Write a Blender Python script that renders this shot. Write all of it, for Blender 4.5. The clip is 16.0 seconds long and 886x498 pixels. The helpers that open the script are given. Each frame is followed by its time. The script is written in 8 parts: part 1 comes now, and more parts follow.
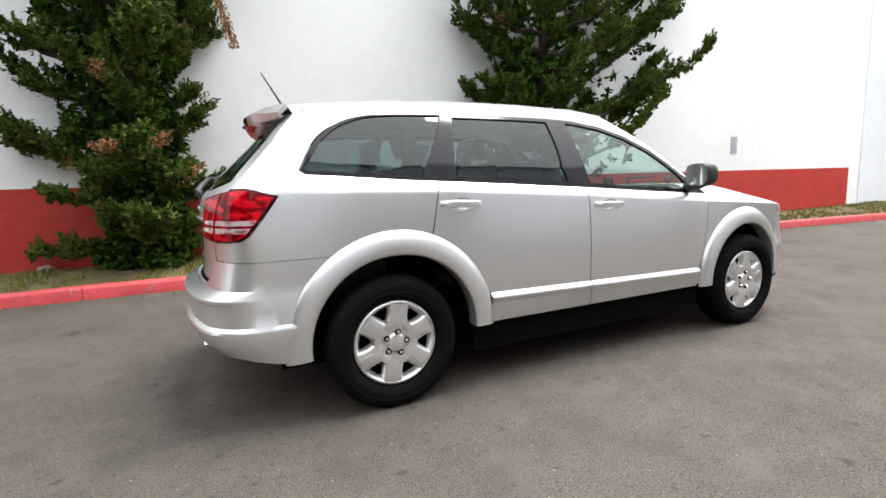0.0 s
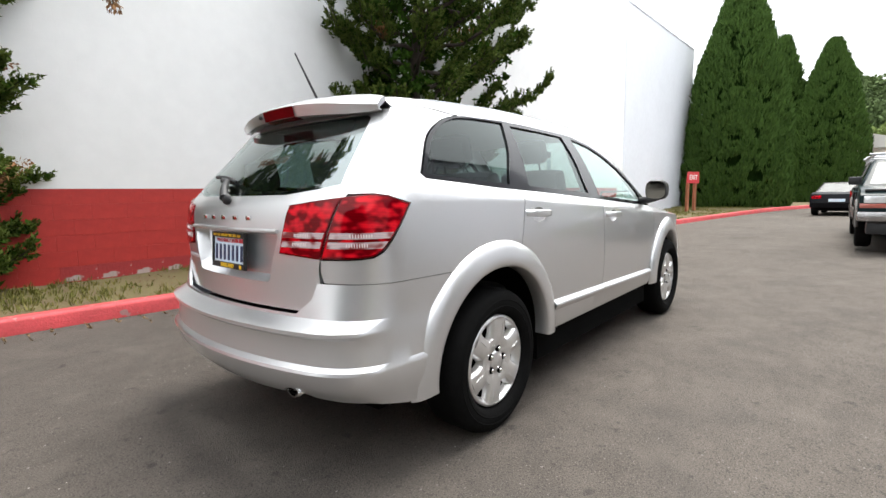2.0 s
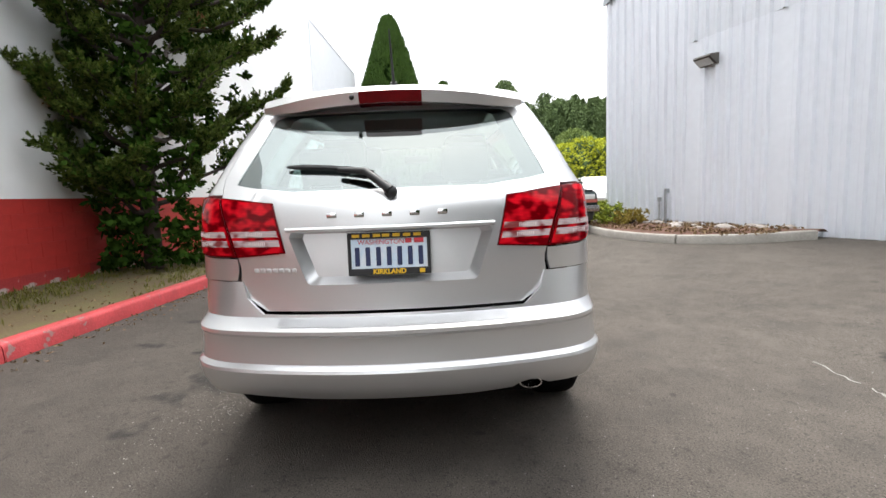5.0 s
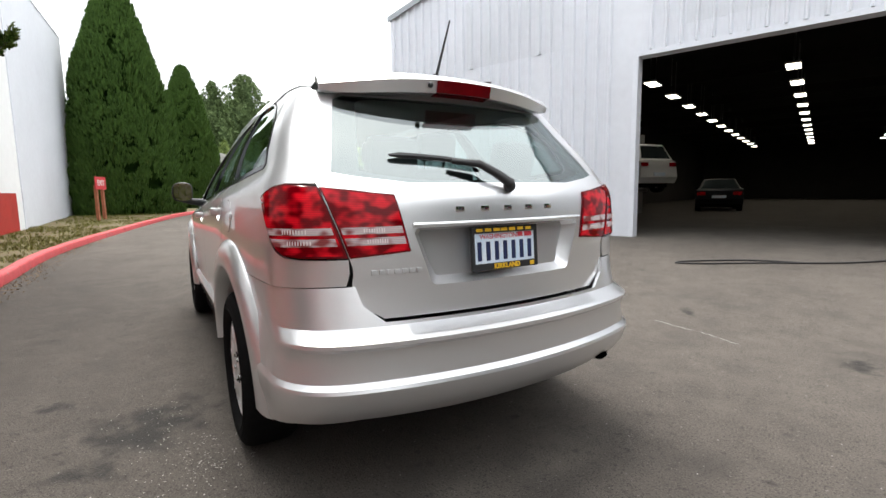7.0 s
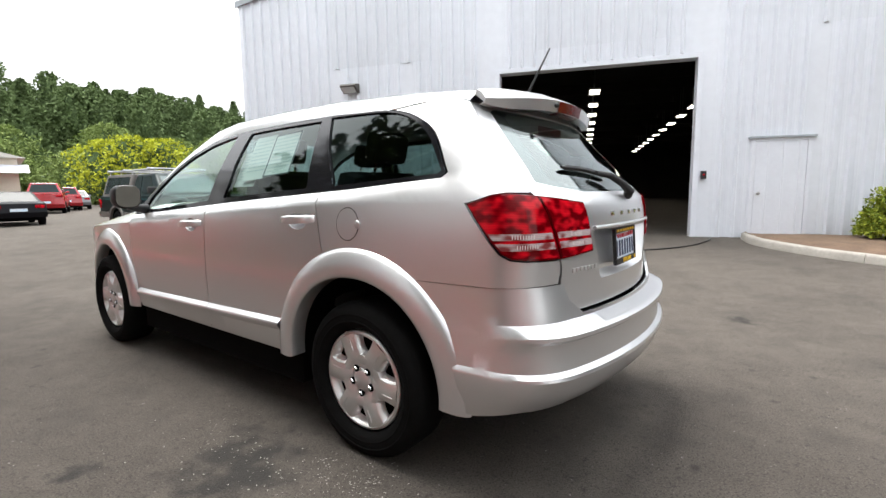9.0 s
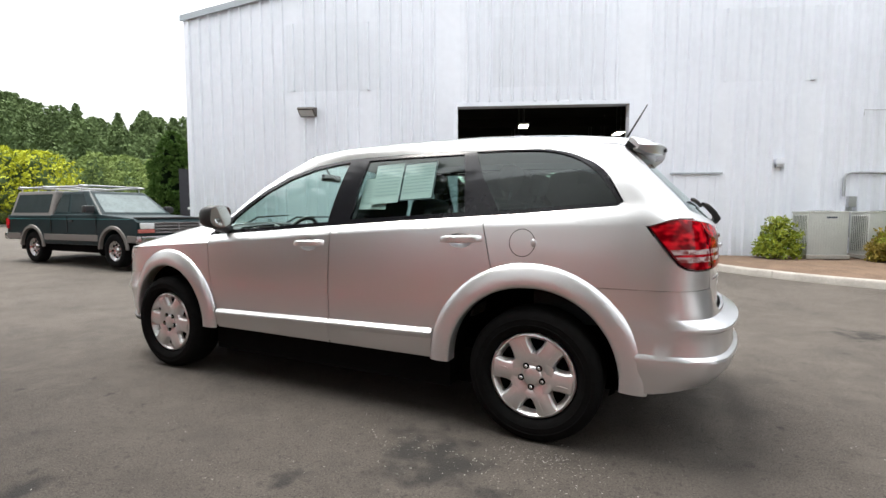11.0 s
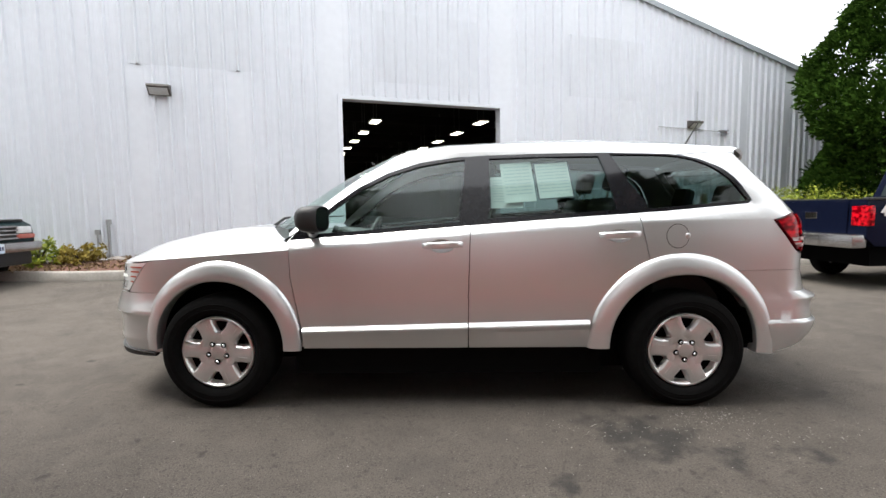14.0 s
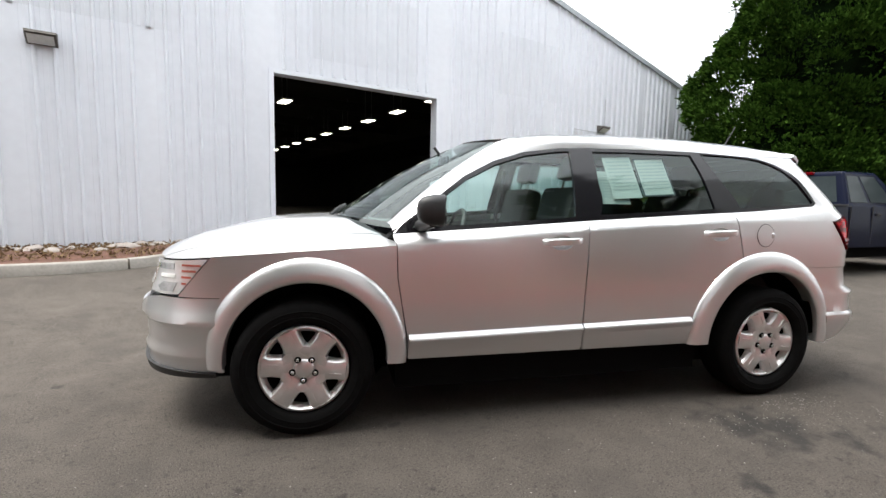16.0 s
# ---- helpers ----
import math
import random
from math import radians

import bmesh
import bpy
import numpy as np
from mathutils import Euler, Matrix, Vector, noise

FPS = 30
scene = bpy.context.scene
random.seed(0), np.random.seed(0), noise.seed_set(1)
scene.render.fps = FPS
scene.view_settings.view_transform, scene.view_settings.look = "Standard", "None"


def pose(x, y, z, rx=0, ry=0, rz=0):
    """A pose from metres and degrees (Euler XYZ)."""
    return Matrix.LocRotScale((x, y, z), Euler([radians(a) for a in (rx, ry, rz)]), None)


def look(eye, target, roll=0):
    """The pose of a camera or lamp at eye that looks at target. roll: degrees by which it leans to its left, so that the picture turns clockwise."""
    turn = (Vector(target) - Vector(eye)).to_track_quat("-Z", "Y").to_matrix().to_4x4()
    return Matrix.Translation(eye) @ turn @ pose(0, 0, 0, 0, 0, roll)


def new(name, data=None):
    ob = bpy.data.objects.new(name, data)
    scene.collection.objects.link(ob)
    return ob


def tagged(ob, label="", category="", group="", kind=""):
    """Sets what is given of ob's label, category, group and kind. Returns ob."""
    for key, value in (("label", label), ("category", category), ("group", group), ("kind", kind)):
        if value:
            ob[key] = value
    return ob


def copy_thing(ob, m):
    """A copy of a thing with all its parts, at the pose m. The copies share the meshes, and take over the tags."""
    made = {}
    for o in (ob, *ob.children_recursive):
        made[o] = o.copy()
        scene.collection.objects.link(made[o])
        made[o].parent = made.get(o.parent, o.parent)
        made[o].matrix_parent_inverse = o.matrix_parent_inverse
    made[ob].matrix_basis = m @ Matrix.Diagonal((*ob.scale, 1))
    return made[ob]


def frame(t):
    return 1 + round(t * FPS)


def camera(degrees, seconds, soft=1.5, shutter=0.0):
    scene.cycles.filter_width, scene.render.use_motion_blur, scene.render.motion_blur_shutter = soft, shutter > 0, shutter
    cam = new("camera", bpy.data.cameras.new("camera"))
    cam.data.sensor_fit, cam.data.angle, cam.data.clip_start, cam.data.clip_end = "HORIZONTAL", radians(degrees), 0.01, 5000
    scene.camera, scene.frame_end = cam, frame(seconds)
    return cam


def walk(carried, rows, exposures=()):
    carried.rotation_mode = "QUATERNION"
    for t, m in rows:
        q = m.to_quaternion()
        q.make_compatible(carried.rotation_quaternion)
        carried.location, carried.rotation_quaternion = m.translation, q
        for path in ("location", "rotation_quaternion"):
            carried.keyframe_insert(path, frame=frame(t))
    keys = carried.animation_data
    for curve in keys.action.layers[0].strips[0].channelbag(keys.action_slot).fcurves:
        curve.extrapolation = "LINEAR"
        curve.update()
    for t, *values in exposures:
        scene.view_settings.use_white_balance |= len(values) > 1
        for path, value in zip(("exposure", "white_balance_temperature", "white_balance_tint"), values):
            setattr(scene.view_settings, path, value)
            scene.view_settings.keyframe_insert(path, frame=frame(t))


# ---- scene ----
cam = camera(86.8, 16.0)
PATH = [
    (0, (-3.160, -2.201, 1.163), (-1.759, -0.799, 0.897), -1.92),
    (0.5, (-3.356, -1.924, 1.174), (-1.828, -0.659, 0.915), -1.11),
    (1, (-3.533, -1.603, 1.158), (-1.876, -0.512, 0.899), -1.24),
    (1.5, (-3.701, -1.224, 1.161), (-1.953, -0.286, 0.903), -0.86),
    (2, (-3.846, -0.876, 1.173), (-1.987, -0.176, 0.941), -0.92),
    (2.5, (-3.935, -0.512, 1.158), (-2.022, 0.035, 0.960), -1.89),
    (3, (-4.025, -0.156, 1.131), (-2.057, 0.148, 0.944), -1.28),
    (3.5, (-4.069, 0.191, 1.121), (-2.079, 0.291, 0.952), -0.56),
    (4, (-4.067, 0.531, 1.139), (-2.084, 0.346, 0.956), -0.48),
    (4.5, (-4.028, 0.892, 1.144), (-2.088, 0.451, 0.942), -1.52),
    (7, (-3.122, 2.351, 1.142), (-1.877, 0.804, 0.905), -0.81),
    (7.5, (-2.874, 2.591, 1.160), (-1.793, 0.923, 0.938), -0.26),
    (8, (-2.593, 2.793, 1.182), (-1.693, 1.029, 0.903), 0.31),
    (8.5, (-2.290, 2.980, 1.184), (-1.608, 1.117, 0.931), -1.10),
    (9, (-1.997, 3.139, 1.188), (-1.425, 1.238, 0.944), -0.76),
    (11.5, (-0.469, 3.800, 1.202), (-0.441, 1.804, 1.067), 0.45),
    (12, (-0.106, 3.796, 1.215), (-0.249, 1.809, 1.029), 0.89),
    (12.5, (0.248, 3.805, 1.223), (-0.042, 1.831, 1.084), -0.07),
    (13, (0.574, 3.732, 1.227), (0.194, 1.773, 1.090), 0.34),
    (13.5, (0.891, 3.615, 1.238), (0.406, 1.677, 1.151), 0.14),
    (14, (1.236, 3.494, 1.233), (0.596, 1.607, 1.061), -0.73),
    (14.5, (1.547, 3.300, 1.247), (0.813, 1.446, 1.089), 0.42),
    (15, (1.854, 3.131, 1.244), (0.965, 1.350, 1.049), 0.54),
    (15.5, (2.134, 2.927, 1.239), (1.159, 1.190, 1.057), 0.90),
    (16, (2.350, 2.649, 1.231), (1.256, 0.987, 1.024), 1.23),
]
walk(cam, [(t, look(eye, target, roll)) for t, eye, target, roll in PATH], [(0, 1.47), (2.5, 1.42), (4.5, 1.36), (7, 1.28), (9, 1.36), (12.5, 1.38), (16, 1.34)])

# ---- overcast daylight: a milky sky and one very soft sun ----
world = bpy.data.worlds.new("overcast_sky")
scene.world = world
world.use_nodes = True
wn, wl = world.node_tree.nodes, world.node_tree.links
sky = wn.new("ShaderNodeTexSky")
sky.sky_type, sky.sun_disc = "NISHITA", False
sky.sun_elevation, sky.sun_rotation = radians(68), radians(113)
sky.air_density, sky.dust_density, sky.ozone_density = 1.6, 6.0, 1.0
cloud = wn.new("ShaderNodeMix")
cloud.data_type = "RGBA"
cloud.inputs[0].default_value = 0.86
cloud.inputs[7].default_value = (11.2, 11.5, 11.8, 1)
wl.new(sky.outputs[0], cloud.inputs[6])
# an overcast sky is brighter overhead than at the horizon
up = wn.new("ShaderNodeTexCoord")
axes = wn.new("ShaderNodeSeparateXYZ")
rise = wn.new("ShaderNodeMapRange")
rise.inputs["To Min"].default_value, rise.inputs["To Max"].default_value = 0.66, 1.26
wl.new(up.outputs["Generated"], axes.inputs[0])
wl.new(axes.outputs[2], rise.inputs["Value"])
dome = wn.new("ShaderNodeVectorMath")
dome.operation = "SCALE"
wl.new(cloud.outputs[2], dome.inputs[0])
wl.new(rise.outputs[0], dome.inputs["Scale"])
wl.new(dome.outputs[0], wn["Background"].inputs[0])
wn["Background"].inputs[1].default_value = 0.097
sun = new("sun", bpy.data.lights.new("sun", "SUN"))
sun.data.energy, sun.data.angle, sun.data.color = 2.2, radians(30), (1.0, 0.975, 0.93)
sun.matrix_world = look((11.5, -5.0, 31), (0, 0, 0))

# ---- materials ----
def mat(name, col, rough=0.6, metal=0.0, var=0.12, scale=5.0, bump=0.0, bscale=40.0, col2=None, coat=0.0, island=0.0, rand=0.0, trans=0.0, ior=1.45, alpha=1.0, emit=0.0, spec=0.5):
    m = bpy.data.materials.new(name)
    m.use_nodes = True
    n, l = m.node_tree.nodes, m.node_tree.links
    b = n["Principled BSDF"]
    b.inputs["Roughness"].default_value = rough
    b.inputs["Metallic"].default_value = metal
    b.inputs["Coat Weight"].default_value = coat
    b.inputs["Coat Roughness"].default_value = 0.04
    b.inputs["Transmission Weight"].default_value = trans
    b.inputs["IOR"].default_value = ior
    b.inputs["Alpha"].default_value = alpha
    b.inputs["Specular IOR Level"].default_value = spec
    if emit:
        b.inputs["Emission Color"].default_value = (*col, 1)
        b.inputs["Emission Strength"].default_value = emit
    if var <= 0 and not bump and not island and not rand:
        b.inputs["Base Color"].default_value = (*col, 1)
        return m
    tc = n.new("ShaderNodeTexCoord")
    na, nb = n.new("ShaderNodeTexNoise"), n.new("ShaderNodeTexNoise")
    na.inputs["Scale"].default_value, na.inputs["Detail"].default_value = scale, 5
    nb.inputs["Scale"].default_value, nb.inputs["Detail"].default_value = scale * 9, 3
    l.new(tc.outputs["Object"], na.inputs["Vector"])
    l.new(tc.outputs["Object"], nb.inputs["Vector"])
    ad = n.new("ShaderNodeMath")
    ad.operation = "MULTIPLY_ADD"
    ad.inputs[1].default_value = 0.4
    l.new(nb.outputs[0], ad.inputs[0])
    sc = n.new("ShaderNodeMath")
    sc.operation = "MULTIPLY"
    sc.inputs[1].default_value = 0.6
    l.new(na.outputs[0], sc.inputs[0])
    l.new(sc.outputs[0], ad.inputs[2])
    src = ad.outputs[0]
    if island or rand:
        gi = n.new("ShaderNodeNewGeometry") if island else n.new("ShaderNodeObjectInfo")
        mx = n.new("ShaderNodeMix")
        mx.inputs[0].default_value = island or rand
        l.new(src, mx.inputs[2])
        l.new(gi.outputs["Random Per Island" if island else "Random"], mx.inputs[3])
        src = mx.outputs[0]
    rp = n.new("ShaderNodeValToRGB")
    c2 = col2 or [min(1, c * (1 + var)) for c in col]
    c1 = col if col2 else [c * (1 - var) for c in col]
    lo, hi = (0.05, 0.95) if (island or rand) else (0.32, 0.68)
    rp.color_ramp.elements[0].position, rp.color_ramp.elements[1].position = lo, hi
    rp.color_ramp.elements[0].color, rp.color_ramp.elements[1].color = (*c1, 1), (*c2, 1)
    l.new(src, rp.inputs[0])
    l.new(rp.outputs[0], b.inputs["Base Color"])
    if bump:
        nz = n.new("ShaderNodeTexNoise")
        nz.inputs["Scale"].default_value, nz.inputs["Detail"].default_value = bscale, 4
        l.new(tc.outputs["Object"], nz.inputs["Vector"])
        bp = n.new("ShaderNodeBump")
        bp.inputs["Strength"].default_value, bp.inputs["Distance"].default_value = bump, 0.01
        l.new(nz.outputs[0], bp.inputs["Height"])
        l.new(bp.outputs[0], b.inputs["Normal"])
    return m


def blotches(m, spots, col, rough=None):
    """Adds stains of their own shape (x, y, radius) to a material that lies on the ground."""
    n, l = m.node_tree.nodes, m.node_tree.links
    b = n["Principled BSDF"]
    src = b.inputs["Base Color"].links[0].from_socket
    tc = n.new("ShaderNodeTexCoord")
    wz = n.new("ShaderNodeTexNoise")
    wz.inputs["Scale"].default_value, wz.inputs["Detail"].default_value = 9.0, 7
    l.new(tc.outputs["Object"], wz.inputs["Vector"])
    wc = n.new("ShaderNodeTexNoise")
    wc.inputs["Scale"].default_value, wc.inputs["Detail"].default_value = 4.0, 4
    l.new(tc.outputs["Object"], wc.inputs["Vector"])
    ws = n.new("ShaderNodeVectorMath")
    ws.operation = "MULTIPLY_ADD"
    ws.inputs[1].default_value = (0.55, 0.55, 0.0)
    l.new(wc.outputs["Color"], ws.inputs[0])
    l.new(tc.outputs["Object"], ws.inputs[2])
    for x, y, r in spots:
        d = n.new("ShaderNodeVectorMath")
        d.operation = "DISTANCE"
        l.new(ws.outputs[0], d.inputs[0])
        d.inputs[1].default_value = (x + 0.275, y + 0.275, 0)
        k = n.new("ShaderNodeMath")
        k.operation = "MULTIPLY_ADD"
        k.inputs[1].default_value = -3.2 * r
        l.new(wz.outputs[0], k.inputs[0])
        l.new(d.outputs["Value"], k.inputs[2])
        mr = n.new("ShaderNodeMapRange")
        mr.inputs["From Min"].default_value, mr.inputs["From Max"].default_value = -1.3 * r, -0.35 * r
        mr.inputs["To Min"].default_value, mr.inputs["To Max"].default_value = 0.82, 0.0
        l.new(k.outputs[0], mr.inputs["Value"])
        mx = n.new("ShaderNodeMix")
        mx.data_type = "RGBA"
        l.new(mr.outputs[0], mx.inputs[0])
        l.new(src, mx.inputs[6])
        mx.inputs[7].default_value = (*col, 1)
        src = mx.outputs[2]
    l.new(src, b.inputs["Base Color"])


def speckle(m, col, scale, cut, width=0.02, amount=1.0):
    """Fine flecks (grit, chips) over a material."""
    n, l = m.node_tree.nodes, m.node_tree.links
    b = n["Principled BSDF"]
    src = b.inputs["Base Color"].links[0].from_socket
    tc = n.new("ShaderNodeTexCoord")
    nz = n.new("ShaderNodeTexNoise")
    nz.inputs["Scale"].default_value, nz.inputs["Detail"].default_value = scale, 2
    l.new(tc.outputs["Object"], nz.inputs["Vector"])
    mr = n.new("ShaderNodeMapRange")
    mr.inputs["From Min"].default_value, mr.inputs["From Max"].default_value = cut, cut + width
    mr.inputs["To Max"].default_value = amount
    l.new(nz.outputs[0], mr.inputs["Value"])
    mx = n.new("ShaderNodeMix")
    mx.data_type = "RGBA"
    l.new(mr.outputs[0], mx.inputs[0])
    l.new(src, mx.inputs[6])
    mx.inputs[7].default_value = (*col, 1)
    l.new(mx.outputs[2], b.inputs["Base Color"])


def drive_tone(m, share, y0, y1):
    """Darkens the drive beside the block wall against the hall's forecourt, across a noisy edge."""
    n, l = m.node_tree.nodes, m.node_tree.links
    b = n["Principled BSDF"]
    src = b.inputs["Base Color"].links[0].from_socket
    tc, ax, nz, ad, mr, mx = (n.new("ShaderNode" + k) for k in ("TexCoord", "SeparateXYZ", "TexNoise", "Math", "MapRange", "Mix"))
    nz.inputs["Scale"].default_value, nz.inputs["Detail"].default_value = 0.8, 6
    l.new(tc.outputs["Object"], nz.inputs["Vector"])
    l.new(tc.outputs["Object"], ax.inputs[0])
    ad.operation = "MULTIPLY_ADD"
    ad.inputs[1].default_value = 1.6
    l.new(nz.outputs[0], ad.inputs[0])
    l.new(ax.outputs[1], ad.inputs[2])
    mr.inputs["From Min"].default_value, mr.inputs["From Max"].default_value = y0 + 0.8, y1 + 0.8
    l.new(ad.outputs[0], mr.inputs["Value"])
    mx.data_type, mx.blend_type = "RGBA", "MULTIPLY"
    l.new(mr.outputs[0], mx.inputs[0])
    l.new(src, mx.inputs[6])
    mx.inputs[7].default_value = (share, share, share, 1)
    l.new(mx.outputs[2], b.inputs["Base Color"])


def glass(name, col, rough=0.0, ior=2.1):
    """A thin tinted pane: part mirror by Fresnel, part see-through."""
    m = bpy.data.materials.new(name)
    m.use_nodes = True
    n, l = m.node_tree.nodes, m.node_tree.links
    out = n["Material Output"]
    n.remove(n["Principled BSDF"])
    tr, gl, mx, lw = n.new("ShaderNodeBsdfTransparent"), n.new("ShaderNodeBsdfGlossy"), n.new("ShaderNodeMixShader"), n.new("ShaderNodeLayerWeight")
    tr.inputs[0].default_value = (*col, 1)
    gl.inputs["Roughness"].default_value = rough
    gl.inputs["Color"].default_value = (0.93, 1.0, 0.98, 1)
    lw.inputs[0].default_value = 0.5
    pw, ma = n.new("ShaderNodeMath"), n.new("ShaderNodeMath")
    pw.operation, ma.operation = "POWER", "MULTIPLY_ADD"
    r0 = ((ior - 1) / (ior + 1)) ** 2
    pw.inputs[1].default_value, ma.inputs[1].default_value, ma.inputs[2].default_value = 5.0, 1 - r0, r0
    l.new(lw.outputs["Facing"], pw.inputs[0])
    l.new(pw.outputs[0], ma.inputs[0])
    l.new(ma.outputs[0], mx.inputs[0])
    l.new(tr.outputs[0], mx.inputs[1])
    l.new(gl.outputs[0], mx.inputs[2])
    l.new(mx.outputs[0], out.inputs[0])
    return m


ASPHALT = mat("asphalt", (0.092, 0.080, 0.069), 0.88, spec=0.2, var=0.22, scale=0.7, bump=1.0, bscale=140)
speckle(ASPHALT, (0.150, 0.134, 0.118), 130, 0.58, 0.06, 0.7)
speckle(ASPHALT, (0.026, 0.023, 0.021), 110, 0.57, 0.06, 0.7)
speckle(ASPHALT, (0.030, 0.027, 0.025), 26, 0.60, 0.10, 0.45)
speckle(ASPHALT, (0.024, 0.022, 0.021), 7, 0.68, 0.08, 0.6)
speckle(ASPHALT, (0.058, 0.052, 0.047), 2.2, 0.52, 0.18, 0.45)
speckle(ASPHALT, (0.118, 0.104, 0.089), 3.1, 0.56, 0.16, 0.35)
speckle(ASPHALT, (0.22, 0.205, 0.19), 60, 0.70, 0.02, 0.7)
drive_tone(ASPHALT, 0.74, -1.4, 0.8)
CONCRETE = mat("kerb_concrete", (0.30, 0.28, 0.25), 0.85, var=0.2, scale=3, bump=0.4, bscale=90)
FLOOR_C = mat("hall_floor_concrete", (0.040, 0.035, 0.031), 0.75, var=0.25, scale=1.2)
RED_KERB = mat("red_kerb_paint", (0.42, 0.045, 0.05), 0.6, var=0.25, scale=4, bump=0.35, bscale=60)
speckle(RED_KERB, (0.22, 0.15, 0.14), 9, 0.66, 0.03, 0.8)
WHITE_WALL = mat("white_block_paint", (0.76, 0.765, 0.76), 0.7, var=0.045, scale=0.5, bump=0.08, bscale=35)
RED_WALL = mat("red_block_paint", (0.40, 0.028, 0.022), 0.55, var=0.16, scale=1.3, bump=0.25, bscale=50)
SIDING = mat("white_metal_siding", (0.70, 0.72, 0.765), 0.42, var=0.05, scale=0.7, bump=0.05, bscale=6)
SIDING_OLD = mat("faded_metal_siding", (0.665, 0.685, 0.725), 0.5, var=0.05, scale=0.6)
TRIM = mat("white_metal_trim", (0.72, 0.74, 0.79), 0.4, var=0.05, scale=2)
GREY_TRIM = mat("grey_roof_trim", (0.33, 0.36, 0.38), 0.45, var=0.1, scale=2)
DOOR_WHITE = mat("painted_steel_door", (0.70, 0.72, 0.77), 0.45, var=0.04, scale=2)
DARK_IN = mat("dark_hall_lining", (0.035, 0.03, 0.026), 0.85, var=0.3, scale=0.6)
LIGHT_E = mat("hall_light_diffuser", (1.0, 0.93, 0.78), 0.5, var=0, emit=4.0)
GALV = mat("galvanised_steel", (0.42, 0.43, 0.44), 0.4, metal=0.7, var=0.12, scale=8)
BRONZE = mat("bronze_lamp_housing", (0.10, 0.09, 0.08), 0.5, metal=0.3, var=0.2, scale=8)
LENS = mat("lamp_lens", (0.55, 0.56, 0.55), 0.2, var=0.1, scale=12)
SOIL = mat("bark_mulch", (0.115, 0.058, 0.040), 0.95, var=0.4, scale=6, bump=1.0, bscale=35)
SOIL_DRY = mat("dry_sandy_soil", (0.135, 0.088, 0.058), 0.95, var=0.3, scale=3, bump=0.8, bscale=40)
MOSSY = mat("mossy_earth", (0.088, 0.054, 0.032), 0.95, col2=(0.105, 0.098, 0.032), scale=2.5, bump=0.8, bscale=40)
GRASS = mat("dry_grass", (0.075, 0.090, 0.020), 0.9, col2=(0.19, 0.17, 0.050), island=0.75, scale=1.5, spec=0.15)
LITTER = mat("dead_leaf_litter", (0.10, 0.062, 0.035), 0.9, col2=(0.26, 0.18, 0.10), island=0.8, scale=3, spec=0.15)
ROCK = mat("grey_rock", (0.33, 0.29, 0.26), 0.85, var=0.25, scale=5, bump=0.6, bscale=25, rand=0.4)
BARK = mat("tree_bark", (0.038, 0.028, 0.021), 0.95, var=0.4, scale=12, bump=1.0, bscale=45)
LEAF_J = mat("juniper_foliage", (0.010, 0.020, 0.005), 0.8, col2=(0.150, 0.205, 0.036), island=0.55, scale=1.3, spec=0.15)
LEAF_DEAD = mat("dead_brown_foliage", (0.15, 0.07, 0.03), 0.9, col2=(0.30, 0.16, 0.075), island=0.8, scale=3, spec=0.15)
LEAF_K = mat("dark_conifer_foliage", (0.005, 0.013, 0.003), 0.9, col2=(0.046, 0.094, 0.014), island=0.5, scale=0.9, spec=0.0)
LEAF_C = mat("cypress_foliage", (0.026, 0.056, 0.012), 0.8, col2=(0.072, 0.130, 0.024), island=0.45, scale=0.7, spec=0.15)
LEAF_S = mat("shrub_foliage", (0.07, 0.12, 0.014), 0.6, col2=(0.35, 0.38, 0.045), island=0.75, scale=2, spec=0.15)
LEAF_SR = mat("reddish_shrub_foliage", (0.13, 0.10, 0.02), 0.6, col2=(0.34, 0.26, 0.055), island=0.75, scale=2, spec=0.15)
# near-black greens for crown cores, with the inner shade put into the colour
SHADE_CORE = mat("shaded_inner_sprays", (0.004, 0.008, 0.003), 0.95, var=0.6, scale=3, bump=1.0, bscale=14, spec=0.0)
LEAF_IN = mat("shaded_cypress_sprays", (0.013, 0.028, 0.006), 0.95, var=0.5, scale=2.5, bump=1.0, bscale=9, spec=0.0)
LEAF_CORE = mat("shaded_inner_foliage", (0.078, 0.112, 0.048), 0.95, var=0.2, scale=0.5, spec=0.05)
LEAF_Y = mat("yellow_green_foliage", (0.24, 0.28, 0.015), 0.7, col2=(0.46, 0.47, 0.04), island=0.3, scale=0.5, spec=0.15)
LEAF_B = mat("pale_green_foliage", (0.115, 0.155, 0.055), 0.85, col2=(0.215, 0.275, 0.080), island=0.3, scale=0.4, spec=0.15)
LEAF_H = mat("far_wood_foliage", (0.078, 0.115, 0.050), 0.9, col2=(0.130, 0.175, 0.068), island=0.25, scale=0.2, spec=0.15)
PAINT = mat("silver_metallic_paint", (0.69, 0.69, 0.695), 0.35, metal=0.82, var=0.03, scale=300, coat=0.9)
BLACK_G = mat("gloss_black_trim", (0.010, 0.010, 0.012), 0.10, var=0.1, scale=20, spec=0.45)
BLACK_P = mat("black_plastic", (0.018, 0.018, 0.019), 0.5, var=0.15, scale=60, bump=0.1, bscale=300)
RUBBER = mat("tyre_rubber", (0.006, 0.006, 0.006), 0.9, spec=0.06, var=0.25, scale=25, bump=0.2, bscale=120)
UNDER = mat("underbody_black", (0.004, 0.004, 0.004), 0.95, spec=0.05, var=0.2, scale=8)
WHEEL_S = mat("silver_wheel_cover", (0.70, 0.69, 0.68), 0.30, metal=0.72, var=0.05, scale=30)
